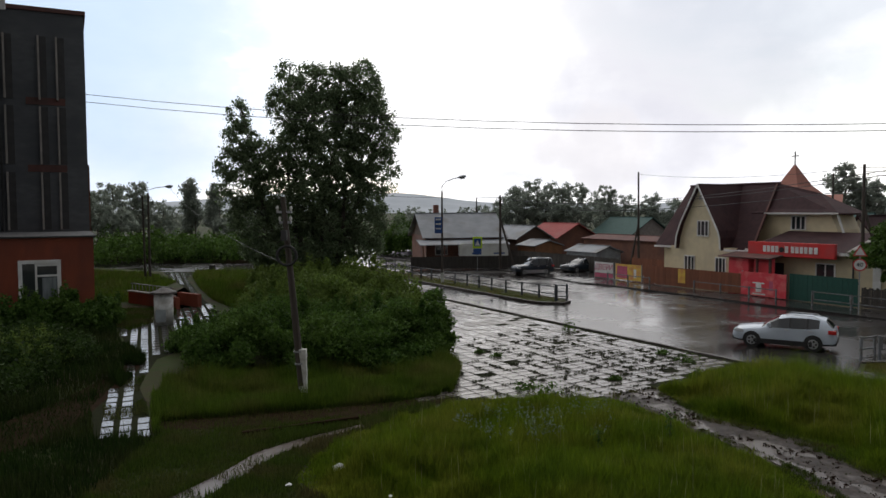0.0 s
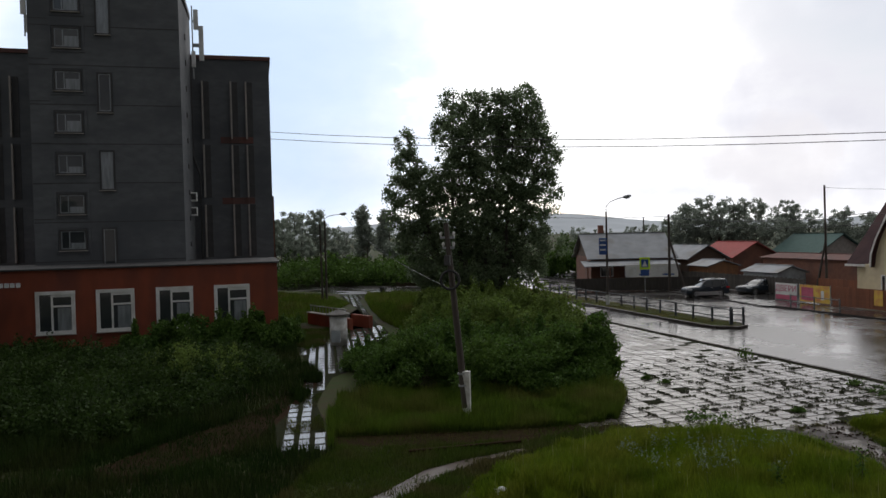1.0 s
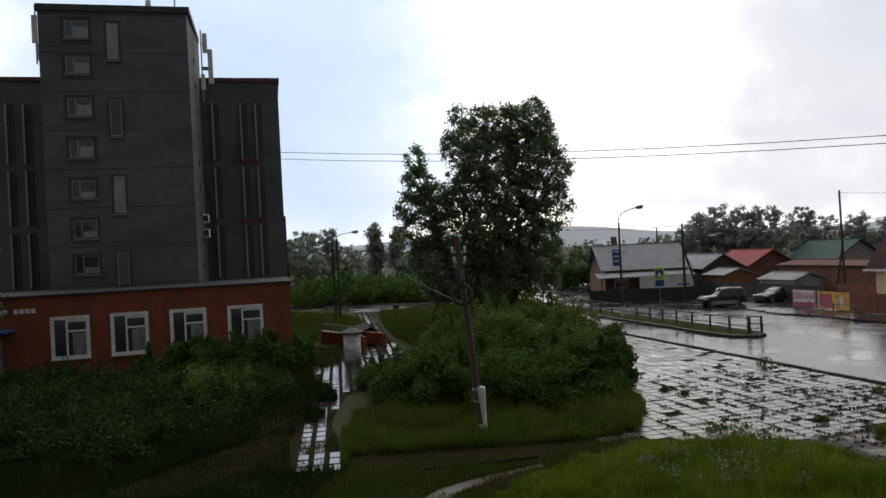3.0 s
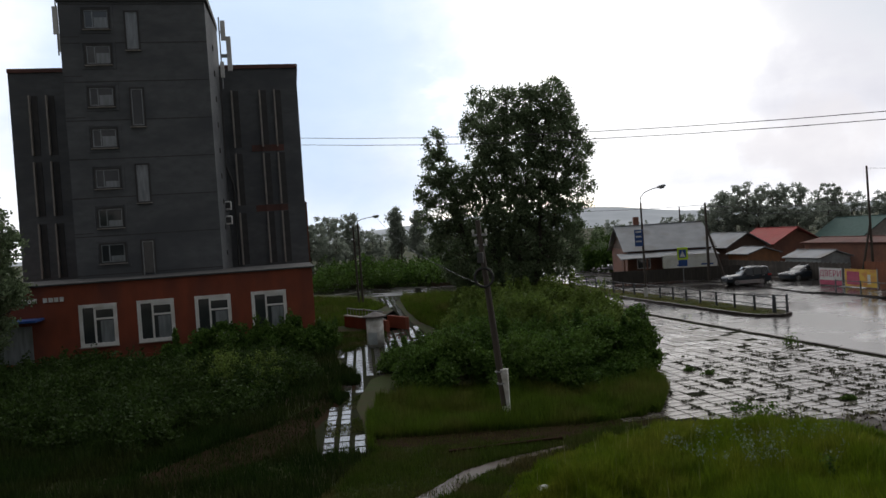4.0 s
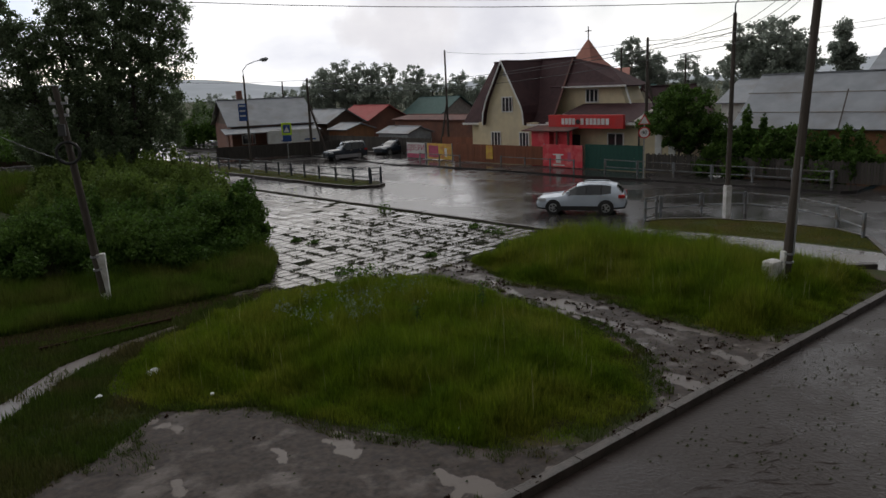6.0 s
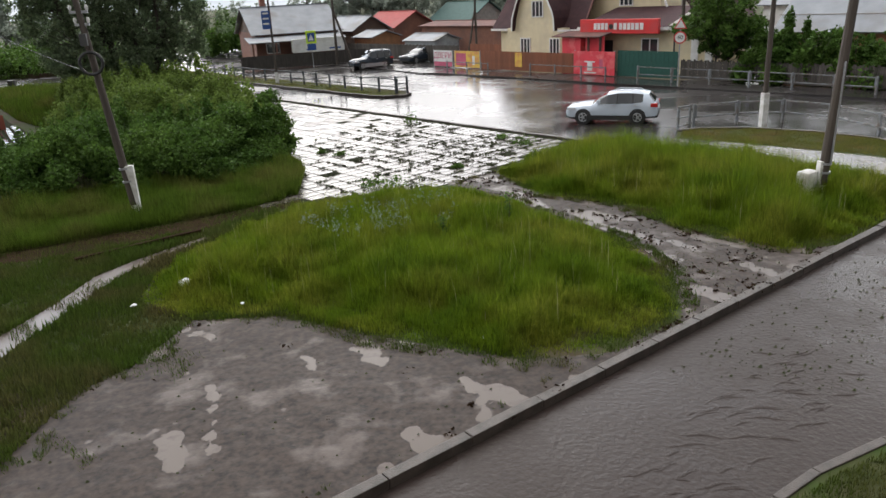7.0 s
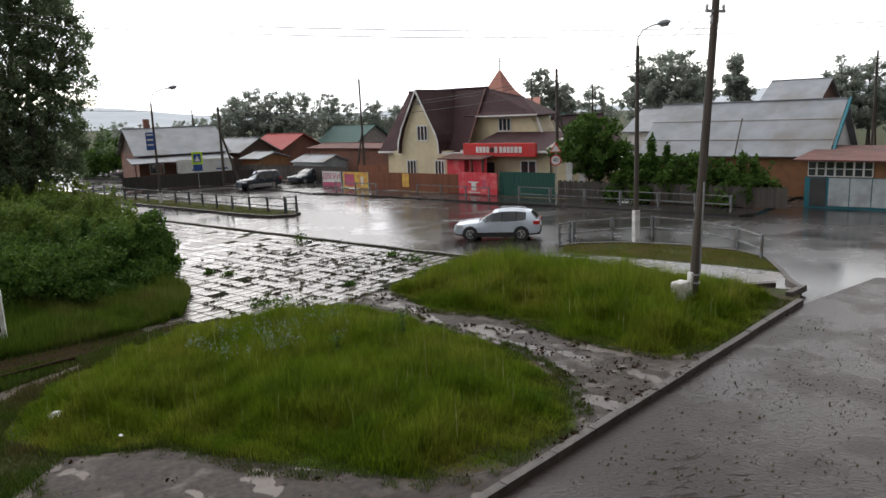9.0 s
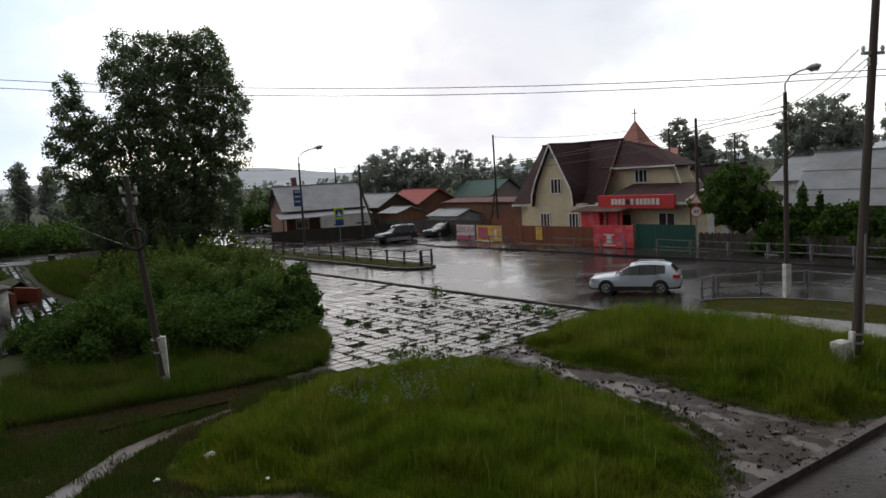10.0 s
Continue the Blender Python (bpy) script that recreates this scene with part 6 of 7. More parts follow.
# ---- fences and rails ----
def rail_fence(name, pts, h, label, material="rail", bars=(0.95, 0.5), post=0.05, mesh=False):
    """Posts joined by horizontal bars; pts are the posts' places."""
    top = empty(name, None, label, "fence")
    for x, y in pts:
        part("post", box_bm(x - post, y - post, -0.1, x + post, y + post, h + 0.04, 0.008), M[material], top)
    for (x0, y0), (x1, y1) in zip(pts, pts[1:]):
        L = hypot(x1 - x0, y1 - y0)
        turn = math.degrees(atan2(y1 - y0, x1 - x0))
        for b in bars:
            r = box("rail", (post + 0.003, -0.028, h * b - 0.03), (L - post - 0.003, 0.028, h * b + 0.03), M[material], top)
            r.matrix_basis = pose(x0, y0, 0, 0, 0, turn)
        if mesh:
            for q in (0.1, L - 0.1):
                r = box("stile", (q - 0.02, -0.02, h * bars[1] + 0.033), (q + 0.02, 0.02, h * bars[0] - 0.033), M[material], top)
                r.matrix_basis = pose(x0, y0, 0, 0, 0, turn)
    return top


rail_fence("pedestrian_rail", [(17.45, 30.45), (18.2, 30.75)], 1.0, "grey steel rail end on the fenced island", bars=(0.97, 0.5, 0.12))
rail_fence("pedestrian_rail", [(18.5, 30.9), (20.7, 30.9), (22.6, 30.2), (23.5, 28.2), (23.4, 25.3), (22.8, 23.3)], 0.95, "grey steel guard rail round the grass island", bars=(0.97, 0.42), mesh=True)
rail_fence("street_rail", [street(s, n) for s, n in ((-30.1, 44.6), (-27.4, 44.5), (-24.7, 44.5), (-22.0, 44.4), (-19.4, 44.4), (-17.0, 44.3), (-14.8, 44.2))], 0.95, "grey steel rail along the far pavement", bars=(0.97, 0.45), mesh=True)
rail_fence("street_rail", [street(s, 44.6) for s in (-40.0, -37.5, -35.0, -32.8)], 0.8, "low grey rail in front of the shop fence", bars=(0.95,))
rail_fence("street_rail", [street(s, 43.9) for s in (-49.0, -46.5, -44.0)], 0.8, "low grey rail in front of the posters", bars=(0.95,))
rail_fence("street_rail", [street(s, 46.0) for s in (-88, -84.5, -81, -77.5, -74, -70.5)], 0.95, "pale rail in front of the grey-roofed house", "panel_light", bars=(0.95, 0.4))
rail_fence("island_rail", [street(-95 + 54.3 * i / 27, 31.7 + 0.1 * sin(i)) for i in range(28)], 1.0, "dark pedestrian rail along the long island", "rail_dark", bars=(0.97, 0.45), post=0.07)
rail_fence("island_rail", [street(-40.7, 31.7), street(-40.2, 32.3)], 1.15, "dark rail end at the crossing", "rail_dark", bars=(0.97, 0.6, 0.3), post=0.07)


def board_fence(name, s0, s1, n, h, step, material, label, gap=0.015, ragged=0.0, thick=0.03):
    top = empty(name, street_pose(s0, n), label, "fence")
    k = max(1, round((s1 - s0) / step))
    w = (s1 - s0) / k
    shared = None
    for i in range(k):
        hh = h + ragged * math.sin(i * 2.3) * 0.5
        b = box("board", (0, 0, 0.05), (w - gap, thick, hh), M[material], top) if shared is None or ragged else new("board", shared)
        b.parent = top
        if shared is None:
            shared = b.data
        b.matrix_basis = pose(i * w, 0.006 * sin(i * 1.7), 0)
    for z in (0.4, h - 0.35):
        part("batten", box_bm(0, thick + 0.01, z, s1 - s0, thick + 0.06, z + 0.08), M[material], top)
    return top


board_fence("brown_fence", -46.8, -36.7, 46.0, 1.55, 0.32, "fence_brown", "reddish-brown sheet fence in front of the cream house")
board_fence("green_gate", -32.8, -27.9, 46.0, 1.85, 0.35, "fence_green", "dark green sheet-metal gate beside the shop")
board_fence("grey_board_fence", -27.8, -12.2, 46.2, 1.3, 0.16, "fence_grey", "weathered grey board fence along the gardens", 0.02, 0.12)
board_fence("grey_board_fence", -72.0, -53.5, 49.5, 1.6, 0.2, "fence_grey", "dark weathered board fence along the yards", 0.02, 0.1)
board_fence("brown_yard_fence", -53.0, -47.0, 50.5, 1.7, 0.3, "fence_brown", "brown yard fence behind the posters")

red_wall = empty("red_poster_wall", street_pose(-36.65, 45.8), "bright red poster wall at the shop's entrance", "sign")
part("panel", box_bm(0, 0, 0.05, 3.75, 0.06, 1.75), M["pink_sign"], red_wall)
part("print", box_bm(1.3, -0.012, 0.35, 1.75, -0.002, 0.95), M["white"], red_wall, "pale printed figure shape")
part("print", box_bm(1.0, -0.012, 0.95, 2.0, -0.002, 1.05), M["white"], red_wall)
part("print", box_bm(2.4, -0.012, 0.5, 2.7, -0.002, 1.2), M["poster_magenta"], red_wall)
part("print", box_bm(1.0, -0.012, 0.15, 2.1, -0.002, 0.25), M["white"], red_wall)
for px in (0, 3.66):
    part("post", box_bm(px, 0.07, 0, px + 0.08, 0.15, 1.8), M["steel"], red_wall)
hi = part("upper_panel", box_bm(0.15, 1.2, 0.1, 1.9, 1.26, 2.75), M["pink_sign"], red_wall, "tall red poster panel")

poster = box("fence_poster", (0, 0, 0.35), (0.75, 0.012, 1.5), M["poster_yellow"])
poster.matrix_basis = street_pose(-42.9, 45.97)
tagged(poster, "faded yellow paper poster on the brown fence", "poster")

banner = empty("door_banner", street_pose(-53.0, 45.9), "white and magenta advertising banner on a frame", "banner")
part("face", box_bm(0, 0, 0.5, 2.45, 0.03, 1.5), M["white"], banner)
part("face", box_bm(0, -0.004, 0.1, 2.45, 0.03, 0.49), M["poster_magenta"], banner, "magenta lower strip")
for px in (-0.06, 2.46):
    part("post", box_bm(px, 0, -0.05, px + 0.06, 0.06, 1.55), M["steel"], banner)


def writing(text, m, size, material, parent=None, name="lettering"):
    cu = bpy.data.curves.new(name, "FONT")
    cu.body, cu.size, cu.extrude, cu.align_x, cu.align_y = text, size, 0.006, "CENTER", "CENTER"
    tmp = new("tmp_text", cu)
    dg = bpy.context.evaluated_depsgraph_get()
    me = bpy.data.meshes.new_from_object(tmp.evaluated_get(dg))
    bpy.data.objects.remove(tmp)
    me.materials.clear()
    me.materials.append(material)
    ob = new(name, me)
    ob.parent = parent
    ob.matrix_basis = m
    return ob


writing("ДВЕРИ", pose(1.22, -0.012, 1.02, 90, 0, 0), 0.72, M["poster_magenta"], banner)
ad = empty("yellow_banner", street_pose(-50.2, 45.9), "yellow and orange advertising banner on a frame", "banner")
part("face", box_bm(0, 0, 0.1, 3.2, 0.03, 1.5), M["poster_yellow"], ad)
part("print", box_bm(2.3, -0.01, 0.35, 2.6, -0.002, 1.1), M["white"], ad, "pale printed shape")
part("print", box_bm(0.2, -0.01, 0.25, 1.5, -0.002, 1.3), M["poster_magenta"], ad, "reddish printed field")
for px in (-0.06, 3.2):
    part("post", box_bm(px, 0, -0.05, px + 0.06, 0.06, 1.55), M["steel"], ad)
white_banner = empty("long_white_banner", pose(*polar(-2.1, 80), 0, 0, 0, 6), "long white banner on a dark fence", "banner")
part("face", box_bm(-1.2, 0, 1.35, 4.2, 0.04, 2.7), M["white"], white_banner)
for x, w in ((0.2, 0.9), (2.6, 1.2)):
    part("print", box_bm(x, -0.012, 1.55, x + w, -0.002, 1.7), M["blue_sign"], white_banner)
for px in (-1.1, 1.5, 4.1):
    part("post", box_bm(px, 0.05, 0, px + 0.1, 0.15, 2.7), M["fence_grey"], white_banner)
part("boarding", box_bm(-6.5, 0.06, 0, 6.5, 0.1, 1.3), M["fence_grey"], white_banner, "dark boards below the banner")


# ---- traffic signs ----
def crossing_sign(x, y, z, turn):
    ob = empty("crossing_sign", pose(x, y, 0, 0, 0, turn), "pedestrian crossing sign with fluorescent yellow border on a post", "traffic sign")
    part("post", tube_bm([(0, 0, -0.1), (0, 0, z + 1.1)], 0.035, 8), M["steel"], ob)
    part("border", box_bm(-0.5, -0.06, z - 0.15, 0.5, -0.03, z + 1.05, 0.02), M["sign_yellow"], ob, "fluorescent yellow border")
    f = part("face", box_bm(-0.34, -0.075, z + 0.05, 0.34, -0.062, z + 0.85), M["blue_sign"], ob)
    bm = bmesh.new()
    vs = [bm.verts.new(p) for p in ((-0.27, -0.082, z + 0.14), (0.27, -0.082, z + 0.14), (0, -0.082, z + 0.72))]
    bm.faces.new(vs)
    part("triangle", bm, M["white"], f)
    part("plate", box_bm(-0.42, -0.075, z - 0.8, 0.42, -0.045, z - 0.17, 0.02), M["blue_sign"], ob, "blue square sign below")
    return ob


crossing_sign(*polar(-2.66, 76)[:2], 2.55, 4)
lim = empty("speed_limit_sign", pose(24.9, 43.8, 0, 0, 0, -28), "round speed limit sign under a triangular warning sign", "traffic sign")
part("post", tube_bm([(0, 0, -0.1), (0, 0, 4.3)], 0.035, 8), M["steel"], lim)
part("disc", tube_bm([(0, -0.06, 3.0), (0, -0.04, 3.0)], 0.38, 24), M["red_sign"], lim, "red rim")
part("disc_face", tube_bm([(0, -0.072, 3.0), (0, -0.062, 3.0)], 0.30, 24), M["white"], lim, "white centre")
writing("40", pose(0, -0.08, 3.0, 90, 0, 0), 0.36, M["black"], lim)
for grow, yy, mt in ((0.46, -0.05, "red_sign"), (0.33, -0.062, "white")):
    bm = bmesh.new()
    cs = [(grow * cos(radians(a)), grow * sin(radians(a)) + 3.75) for a in (90, 210, 330)]
    fr = [bm.verts.new((x, yy - 0.01, z)) for x, z in cs]
    bk = [bm.verts.new((x, yy + 0.008, z)) for x, z in cs]
    bm.faces.new(fr)
    bm.faces.new(bk[::-1])
    for i in range(3):
        bm.faces.new((fr[i], fr[(i + 1) % 3], bk[(i + 1) % 3], bk[i]))
    part("warning_triangle", bm, M[mt], lim)


# ---- advertising column, ramp and litter bin by the office ----
col = empty("advertising_column", pose(-15.8, 41.2, 0), "pale round advertising column with a shallow conical cap", "column")
part("drum", tube_bm([(0, 0, 0), (0, 0, 1.75)], 0.52, 20), M["whitewash"], col, "pale paper-covered drum", True)
part("poster", box_bm(-0.25, -0.56, 0.2, 0.3, -0.5, 0.9), M["gate_grey"], col, "bluish torn poster")
part("cap", tube_bm([(0, 0, 1.75), (0, 0, 1.85), (0, 0, 2.08)], [0.72, 0.7, 0.1], 20), M["concrete"], col, "grey conical cap")
ramp = empty("ramp_wall", pose(-22.0, 51.0, 0, 0, 0, -39), "low brick-red ramp wall with pale coping", "wall")
part("wall", box_bm(0, 0, 0, 6.0, 0.3, 0.8), M["red_plaster"], ramp)
part("wall", box_bm(3.6, 1.6, 0, 6.0, 1.9, 0.85), M["red_plaster"], ramp)
part("coping", box_bm(-0.05, -0.05, 0.803, 5.5, 0.35, 0.88, 0.01), M["panel_light"], ramp, "pale coping")
for i in range(12):
    part("baluster", box_bm(0.3 + i * 0.45, 0.12, 0.883, 0.34 + i * 0.45, 0.16, 1.35), M["rail"], ramp)
part("hand_rail", box_bm(0.2, 0.1, 1.353, 5.5, 0.18, 1.41), M["rail"], ramp)
bin_ob = empty("litter_bin", pose(*polar(17.5, 80), 0), "small dark litter bin by the cross street", "bin")
part("body", tube_bm([(0, 0, 0), (0, 0, 0.75)], [0.3, 0.36], 12), M["panel_dark"], bin_ob)
part("rim", tube_bm([(0, 0, 0.752), (0, 0, 0.8)], 0.39, 12), M["black"], bin_ob)


# ---- cars ----
def car(name, m, paint, label, L=4.5, W=1.84, H=1.66, hood=1.02, boxy=False):
    """Local x from front to rear, y across, wheels on z = 0."""
    ob = empty(name, m, label, "car")
    P = M[paint]
    h = W / 2
    # stations along the car: x, underside, belt line, top, half width, half width of the roof
    if boxy:
        st = [(0.0, 0.36, 0.68, 0.74, h * 0.86, h * 0.78), (0.08, 0.30, 0.80, 0.88, h * 0.93, h * 0.86), (0.35, 0.28, 0.88, 0.97, h * 0.98, h * 0.90), (1.2, 0.27, 0.93, hood, h, h * 0.91), (1.36, 0.27, 0.95, hood + 0.03, h, h * 0.90), (1.62, 0.27, 0.97, 1.38, h, h * 0.80), (1.9, 0.27, 0.98, H - 0.05, h, h * 0.77),
              (2.42, 0.27, 0.98, H, h, h * 0.77), (2.5, 0.27, 0.98, H, h, h * 0.77), (3.2, 0.27, 0.99, H, h, h * 0.77), (3.28, 0.27, 0.99, H, h, h * 0.77), (L - 0.3, 0.28, 1.0, H - 0.01, h * 0.99, h * 0.77), (L - 0.18, 0.30, 1.0, H - 0.08, h * 0.98, h * 0.76), (L - 0.05, 0.32, 0.98, 1.06, h * 0.95, h * 0.86), (L, 0.38, 0.9, 0.98, h * 0.9, h * 0.82)]
        side, front, rear = ((5, 7), (8, 9), (10, 11)), (4, 6), (12, 13)
    else:
        st = [(0.0, 0.36, 0.60, 0.68, h * 0.72, h * 0.62), (0.07, 0.28, 0.70, 0.80, h * 0.86, h * 0.76), (0.28, 0.24, 0.78, 0.89, h * 0.95, h * 0.84), (0.7, 0.24, 0.84, 0.95, h * 0.99, h * 0.87), (1.12, 0.24, 0.88, 0.99, h, h * 0.88), (1.3, 0.24, 0.90, 1.03, h, h * 0.87), (1.62, 0.24, 0.97, 1.25, h, h * 0.80), (2.02, 0.24, 0.985, H - 0.09, h, h * 0.72),
              (2.48, 0.24, 0.99, H - 0.01, h, h * 0.71), (2.55, 0.24, 0.99, H - 0.005, h, h * 0.71), (3.2, 0.24, 1.01, H, h, h * 0.70), (3.28, 0.24, 1.015, H - 0.005, h, h * 0.70), (3.72, 0.26, 1.07, H - 0.05, h * 0.99, h * 0.68), (L - 0.42, 0.28, 1.02, H - 0.10, h * 0.98, h * 0.67), (L - 0.12, 0.30, 1.0, 1.12, h * 0.95, h * 0.78), (L - 0.02, 0.34, 0.9, 0.98, h * 0.90, h * 0.80), (L, 0.42, 0.74, 0.8, h * 0.86, h * 0.78)]
        side, front, rear = ((6, 8), (9, 10), (11, 12)), (5, 7), (13, 14)
    sections = []
    for x, zb, bl, tp, hw, tw in st:
        shoulder = max(bl + 0.03, tp - 0.09)
        half = [(0.0, zb), (hw * 0.8, zb), (hw * 0.96, zb + 0.1), (hw, zb * 0.45 + bl * 0.55), (hw * 0.985, bl), (tw, shoulder), (max(tw - 0.13, 0.3), max(tp - 0.015, shoulder + 0.005)), (0.0, tp + 0.012)]
        sections.append([Vector((x, y, z)) for y, z in half] + [Vector((x, -y, z)) for y, z in half[-2:0:-1]])
    seg = len(sections[0])
    glass_side = {k for a, b in side for k in range(a, b)}
    skins = collections.defaultdict(list)
    for k in range(len(st) - 1):
        for q in range(seg):
            low = min(q, seg - 1 - q)
            nm = "body"
            if low == 4 and k in glass_side:
                nm = "side_window" + str([n for n, (a, b) in enumerate(side) if a <= k < b][0]) + str(q > seg / 2)
            elif low == 4 and side[0][0] <= k < side[-1][1]:
                nm = "pillar_trim" + str(k) + str(q > seg / 2)
            elif low in (5, 6) and front[0] <= k < front[1]:
                nm = "windscreen"
            elif low in (5, 6) and rear[0] <= k < rear[1]:
                nm = "rear_window"
            elif low in (0, 1):
                nm = "underside"
            skins[nm].append((k, q))
    shell = None
    for nm in sorted(skins, key=lambda v: v != "body"):
        bm = bmesh.new()
        seen_v = {}
        def vert(k, q):
            q %= seg
            if (k, q) not in seen_v:
                seen_v[k, q] = bm.verts.new(sections[k][q])
            return seen_v[k, q]
        for k, q in skins[nm]:
            bm.faces.new((vert(k, q), vert(k, q + 1), vert(k + 1, q + 1), vert(k + 1, q)))
        if nm == "body":
            for k in (0, len(st) - 1):
                bm.faces.new([vert(k, q) for q in range(seg)])
        plain = next((v for v in ("side_window", "pillar_trim") if nm.startswith(v)), nm)
        ob2 = part(plain, bm, P if nm == "body" else M["black"] if plain in ("underside", "pillar_trim") else M["car_glass"], ob if nm in ("body", "underside") else shell, "", nm == "body")
        if nm == "body":
            shell = ob2
    for sy in (-1, 1):
        part("mirror", box_bm(1.55, sy * h * 1.0 - (0 if sy > 0 else 0.16), 1.03, 1.72, sy * h * 1.0 + (0.16 if sy > 0 else 0), 1.2, 0.03), P, ob)
        part("sill", box_bm(0.95, sy * h - 0.03, 0.22, L - 0.95, sy * h + 0.02, 0.55 if boxy else 0.44, 0.01), M["chrome" if boxy else "black"], ob, "sill trim along the lower side")
        part("roof_rail", tube_bm([(2.3, sy * h * 0.60, H - 0.03), (2.45, sy * h * 0.60, H + 0.03), (L - 0.9, sy * h * 0.60, H + 0.01), (L - 0.75, sy * h * 0.60, H - 0.08)], 0.018, 6), M["chrome"], ob)
        for dx in (2.0, 3.0):
            part("door_handle", box_bm(dx + 0.25, sy * (h + 0.005) - 0.015, 0.9, dx + 0.45, sy * (h + 0.005) + 0.015, 0.94), M["chrome"], ob)
        part("head_lamp", box_bm(0.1, sy * h * 0.78 - 0.2, 0.68, 0.5, sy * h * 0.78 + 0.19, 0.84, 0.04), M["lamp_glass"], ob)
        part("tail_lamp", box_bm(L - 0.32, sy * h * 0.82 - 0.17, 0.84, L + 0.005, sy * h * 0.82 + 0.18, 1.02, 0.03), M["tail_red"], ob)
        for wx in (0.88, L - 0.92):
            part("wheel_arch", tube_bm([(wx, sy * (h - 0.1), 0.37), (wx, sy * (h + 0.008), 0.37)], 0.395, 24), M["black"], ob, "black wheel-arch trim")
            wheel = part("wheel", tube_bm([(wx, sy * (h - 0.2), 0.35), (wx, sy * (h - 0.02), 0.35), (wx, sy * (h + 0.02), 0.35)], [0.35, 0.35, 0.32], 24), M["black"], ob, "black tyre")
            part("rim", tube_bm([(wx, sy * (h + 0.005), 0.35), (wx, sy * (h + 0.03), 0.35)], [0.235, 0.215], 20), M["chrome"], wheel, "alloy rim")
            for k in range(5):
                a = 2 * pi * k / 5
                part("spoke_gap", tube_bm([(wx + 0.13 * cos(a), sy * (h + 0.02), 0.35 + 0.13 * sin(a)), (wx + 0.13 * cos(a), sy * (h + 0.034), 0.35 + 0.13 * sin(a))], 0.05, 8), M["black"], wheel)
    part("grille", box_bm(-0.015, -0.5, 0.6, 0.08, 0.5, 0.74, 0.01), M["black"], ob)
    part("bumper", box_bm(-0.01, -h * 0.8, 0.3, 0.2, h * 0.8, 0.46, 0.03), M["black"], ob, "black lower bumper")
    part("bumper", box_bm(L - 0.2, -h * 0.85, 0.32, L + 0.015, h * 0.85, 0.52, 0.03), M["black"], ob, "black rear bumper")
    part("number_plate", box_bm(L + 0.005, -0.26, 0.7, L + 0.03, 0.26, 0.82), M["white"], ob)
    return ob


def car_at(x, y, turn):
    return pose(x, y, -0.12, 0, 0, turn)


car("white_crossover", car_at(14.25, 35.6, -32), "car_white", "silver-white crossover car standing on the wet street", 4.4, 1.8, 1.56, 0.96)
car("dark_four_wheel_drive", car_at(6.9, 72.6, 16), "car_dark", "dark boxy four-wheel-drive car with silver lower body", 4.1, 1.7, 1.72, 1.02, True)
car("dark_hatchback", car_at(12.3, 74.2, 34), "car_dark", "dark car parked beside the yard fence", 4.2, 1.7, 1.5, 0.95)

# broken kerb pieces at the corner of driveway and street
for x, y, L, turn, tilt in ((20.1, 19.0, 1.3, 62, 4), (19.5, 18.35, 1.1, 20, -5), (18.9, 19.6, 1.5, -12, 3)):
    chunk = box("kerb_piece", (-L / 2, -0.12, -0.08), (L / 2, 0.12, 0.14), M["concrete"], None, "", 0.025)
    chunk.matrix_basis = pose(x, y, 0.03, tilt, tilt * 0.4, turn)
    tagged(chunk, "broken concrete kerb piece at the driveway corner", "kerb piece", "broken kerb pieces")
# ---- paving slabs, each a piece of its own ----
def slab_mesh(name, w, d, h, seed, material="slab"):
    g = random.Random(seed)
    bm = box_bm(-w / 2, -d / 2, -0.05, w / 2, d / 2, h, 0.0)
    for v in bm.verts:
        v.co.x += g.uniform(-0.012, 0.012)
        v.co.y += g.uniform(-0.012, 0.012)
        if v.co.z > 0:
            v.co.z += g.uniform(-0.004, 0.004)
    top = [f for f in bm.faces if f.normal.z > 0.5 or all(v.co.z > 0 for v in f.verts)]
    bmesh.ops.bevel(bm, geom=list({e for f in top for e in f.edges}), offset=0.012, segments=1, affect="EDGES")
    bmesh.ops.recalc_face_normals(bm, faces=bm.faces)
    me = bpy.data.meshes.new(name)
    bm.to_mesh(me)
    bm.free()
    me.materials.append(M[material])
    return me


SW, SD = 0.74, 0.5
slabs = [slab_mesh("slab", SW - 0.04, SD - 0.04, 0.02, i) for i in range(6)]


old_slabs = [slab_mesh("slab", SW - 0.13, SD - 0.16, 0.02, 10 + i, "slab_old") for i in range(6)]


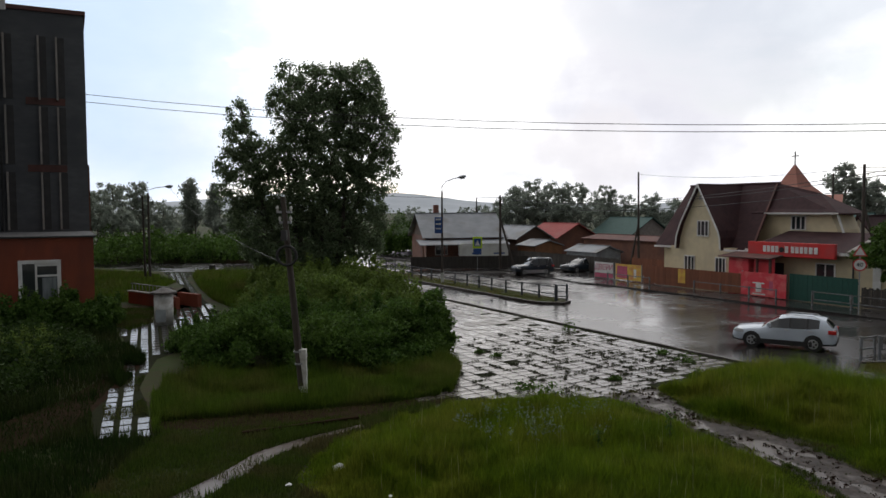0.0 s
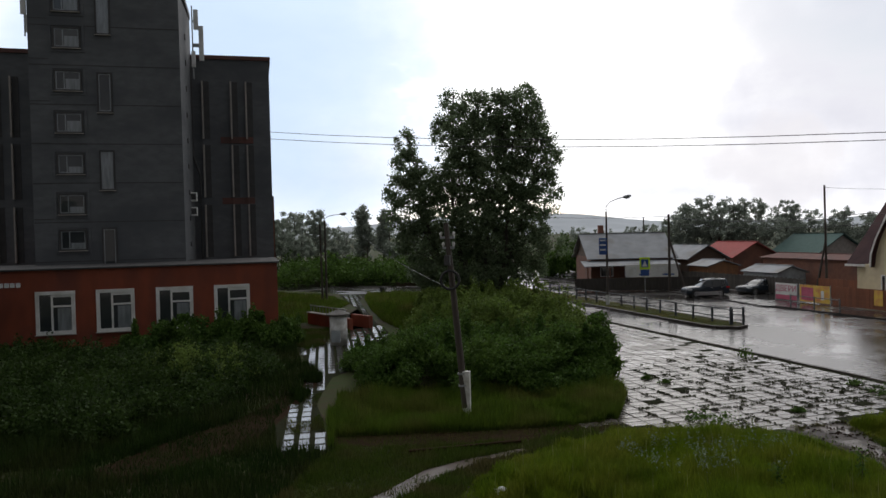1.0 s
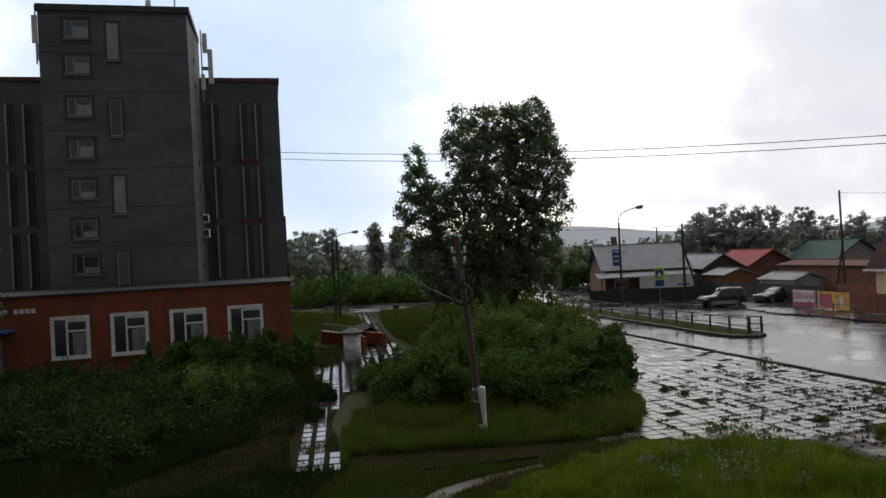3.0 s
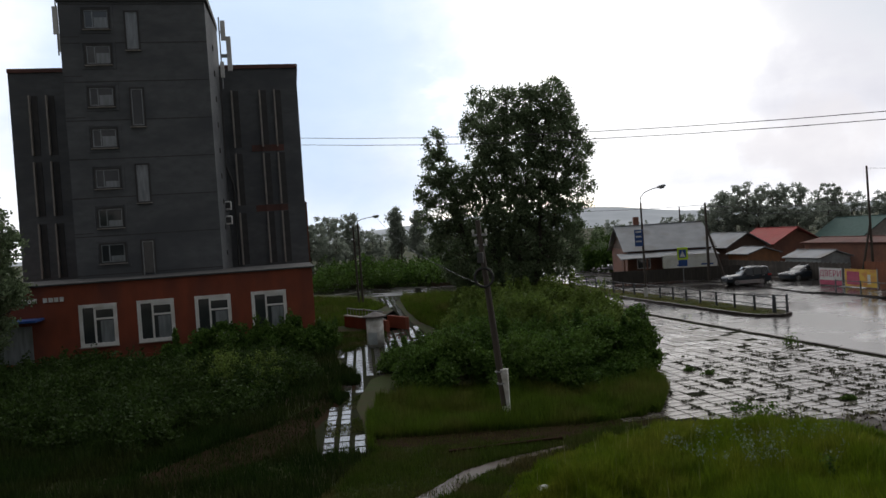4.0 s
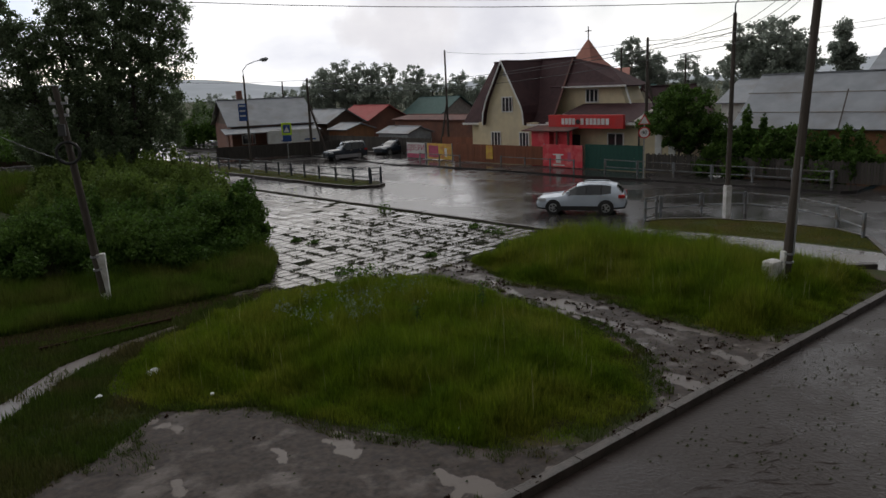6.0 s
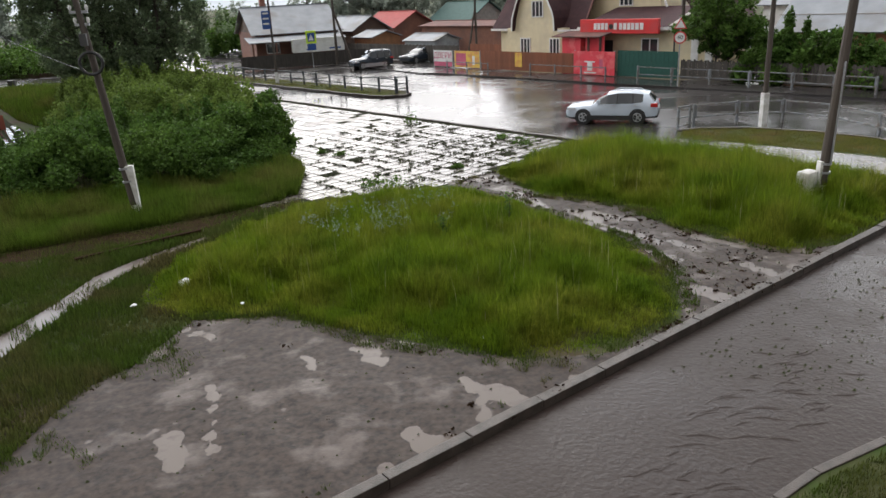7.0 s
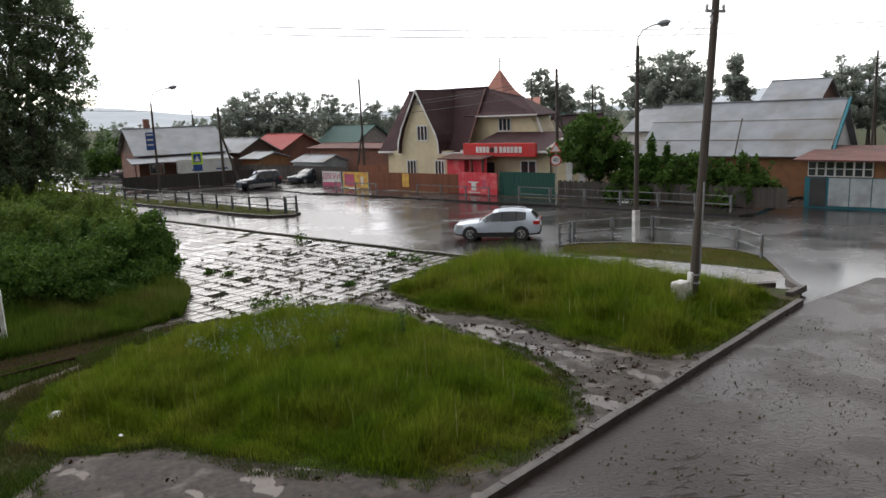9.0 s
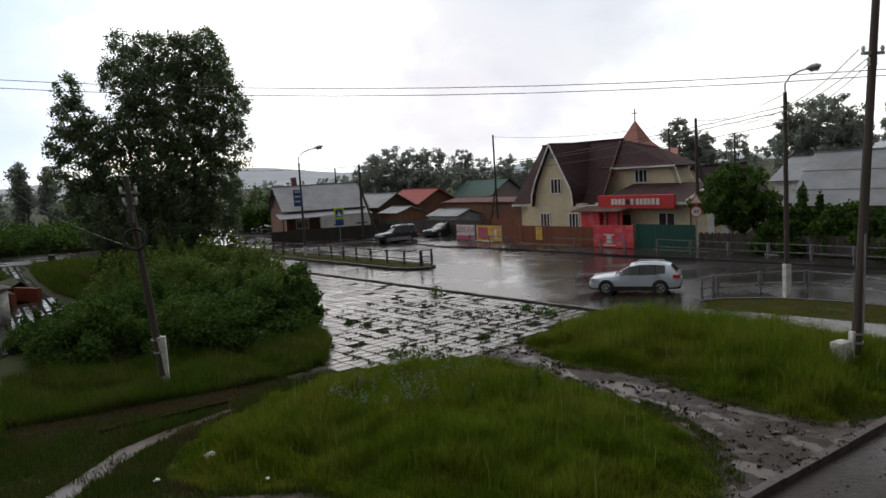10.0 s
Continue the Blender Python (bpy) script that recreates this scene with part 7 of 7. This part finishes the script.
def pave(name, poly, turn, limit, label, near, seed, kit=slabs):
    """Slabs in straight rows within the outline; the nearest are objects, the rest one mesh."""
    top = empty(name, None, label, "paving")
    top["kind"] = "structure"
    g = random.Random(seed)
    c, s = cos(radians(turn)), sin(radians(turn))
    inv = [(x * c + y * s, -x * s + y * c) for x, y in poly]
    x0, x1 = min(p[0] for p in inv), max(p[0] for p in inv)
    y0, y1 = min(p[1] for p in inv), max(p[1] for p in inv)
    cells = []
    for j in range(int((y1 - y0) / SD) + 1):
        for i in range(int((x1 - x0) / SW) + 1):
            lx, ly = x0 + (i + 0.5) * SW, y0 + (j + 0.5) * SD
            cells.append((lx * c - ly * s, lx * s + ly * c))
    cells = [q for q, k in zip(cells, inside(poly, np.array(cells)) & (edge_distance(poly, np.array(cells)) > 0.12)) if k]
    cells.sort(key=lambda q: hypot(q[0] - near[0], q[1] - near[1]))
    V, F = [], []
    for i, (x, y) in enumerate(cells):
        if g.random() < 0.035:
            continue
        m = pose(x, y, 0.004 + g.uniform(-0.007, 0.004), g.uniform(-0.6, 0.6), g.uniform(-0.6, 0.6), turn + g.uniform(-0.7, 0.7))
        me = kit[g.randrange(6)]
        if i < limit:
            ob = new("slab", me)
            ob.parent = top
            ob.matrix_basis = m
        else:
            b = len(V)
            V += [m @ v.co for v in me.vertices]
            F += [[b + k for k in p.vertices] for p in me.polygons]
    if V:
        ob = mesh_obj("slab_field", V, F, kit[0].materials[0], top)
        tagged(ob, kind="stuff")
    return cells


plaza_cells = pave("plaza_paving", PLAZA, STREET_TURN + 90, 290, "wet concrete slab paving with weeds in its joints", (6, 27), 5)
pave("path_paving", PATH_LEFT, 112, 200, "old wet concrete slabs of the garden path", (-9, 20), 6, old_slabs)

# weeds and leaf clods in the joints of the paving
g = np.random.default_rng(77)
pc = np.array([q for q in plaza_cells if hypot(q[0] - 8, q[1] - 29) < 11 or g.random() < 0.12])
w = np.exp(-((pc[:, 0] - 8.5) ** 2 + (pc[:, 1] - 29) ** 2) / 40)
pick = pc[g.random(len(pc)) < 0.14 + 0.66 * w]
ax = np.array([cos(radians(STREET_TURN + 90)), sin(radians(STREET_TURN + 90))])
ay = np.array([-ax[1], ax[0]])
cl = []
for q in pick:
    along = g.random() < 0.5
    o = q + (ay * SD / 2 if along else ax * SW / 2)
    ln = g.uniform(0.12, 0.6)
    d = ax if along else ay
    k = int(10 + 60 * ln)
    cl.append(np.c_[o + d * g.uniform(-ln, ln, (k, 1)) + g.normal(0, 0.035, (k, 2)), 0.02 + g.uniform(0, 0.045, k)])
    if g.random() < 0.45:
        k = 26
        cl.append(np.c_[q + g.normal(0, 0.2, 2) + g.normal(0, 1, (k, 2)) * g.uniform(0.05, 0.12), 0.025 + g.uniform(0, 0.06, k)])
cl = np.concatenate(cl)
v, f = leaf_arrays(cl, 0.078, 0.0, g)
bulk("joint_weeds", v, f, M["clod"], None, "dark weeds and leaf clods in the paving joints", "weeds")
tufts = []
for x, y, r, h in ((6.55, 38.2, 0.35, 0.55), (1.6, 32.4, 0.2, 0.14), (2.3, 31.6, 0.22, 0.12), (6.4, 27.1, 0.2, 0.14), (2.9, 25.6, 0.5, 0.3), (3.6, 25.2, 0.5, 0.35), (9.6, 32.0, 0.3, 0.2), (10.2, 30.4, 0.6, 0.25)):
    tufts.append(np.c_[g.normal(x, r * 0.5, 160), g.normal(y, r * 0.5, 160), 0.03 + np.abs(g.normal(0, h * 0.5, 160))])
v, f = leaf_arrays(np.concatenate(tufts), 0.1, 0.0, g)
bulk("paving_weeds", v, f, M["leaf_bush"], None, "tufts of weeds growing through the paving", "weeds")
# gravel and clods on the mud
pts = np.r_[scatter(MUD_NEAR, 260), scatter(MUD_PASS, 420), scatter([(6, 10.6), (13, 14.2), (18, 16.5), (19, 9), (10, 8.3)], 1500)]
zz = np.r_[np.full(680, 0.03), np.full(1500, -0.108)]
V, F = [], []
for (x, y), z in zip(pts, zz):
    r = abs(g.normal(0.012, 0.012)) + 0.006
    b = len(V)
    V += [(x + r, y, z), (x, y + r * 0.8, z), (x - r, y, z), (x, y - r * 0.8, z), (x + r * 0.2, y, z + r * 0.9)]
    F += [(b, b + 1, b + 4), (b + 1, b + 2, b + 4), (b + 2, b + 3, b + 4), (b + 3, b, b + 4)]
ob = mesh_obj("scattered_stones", V, F, M["clod"])
tagged(ob, "small dark stones and clods scattered on mud and driveway", "stones", kind="stuff")
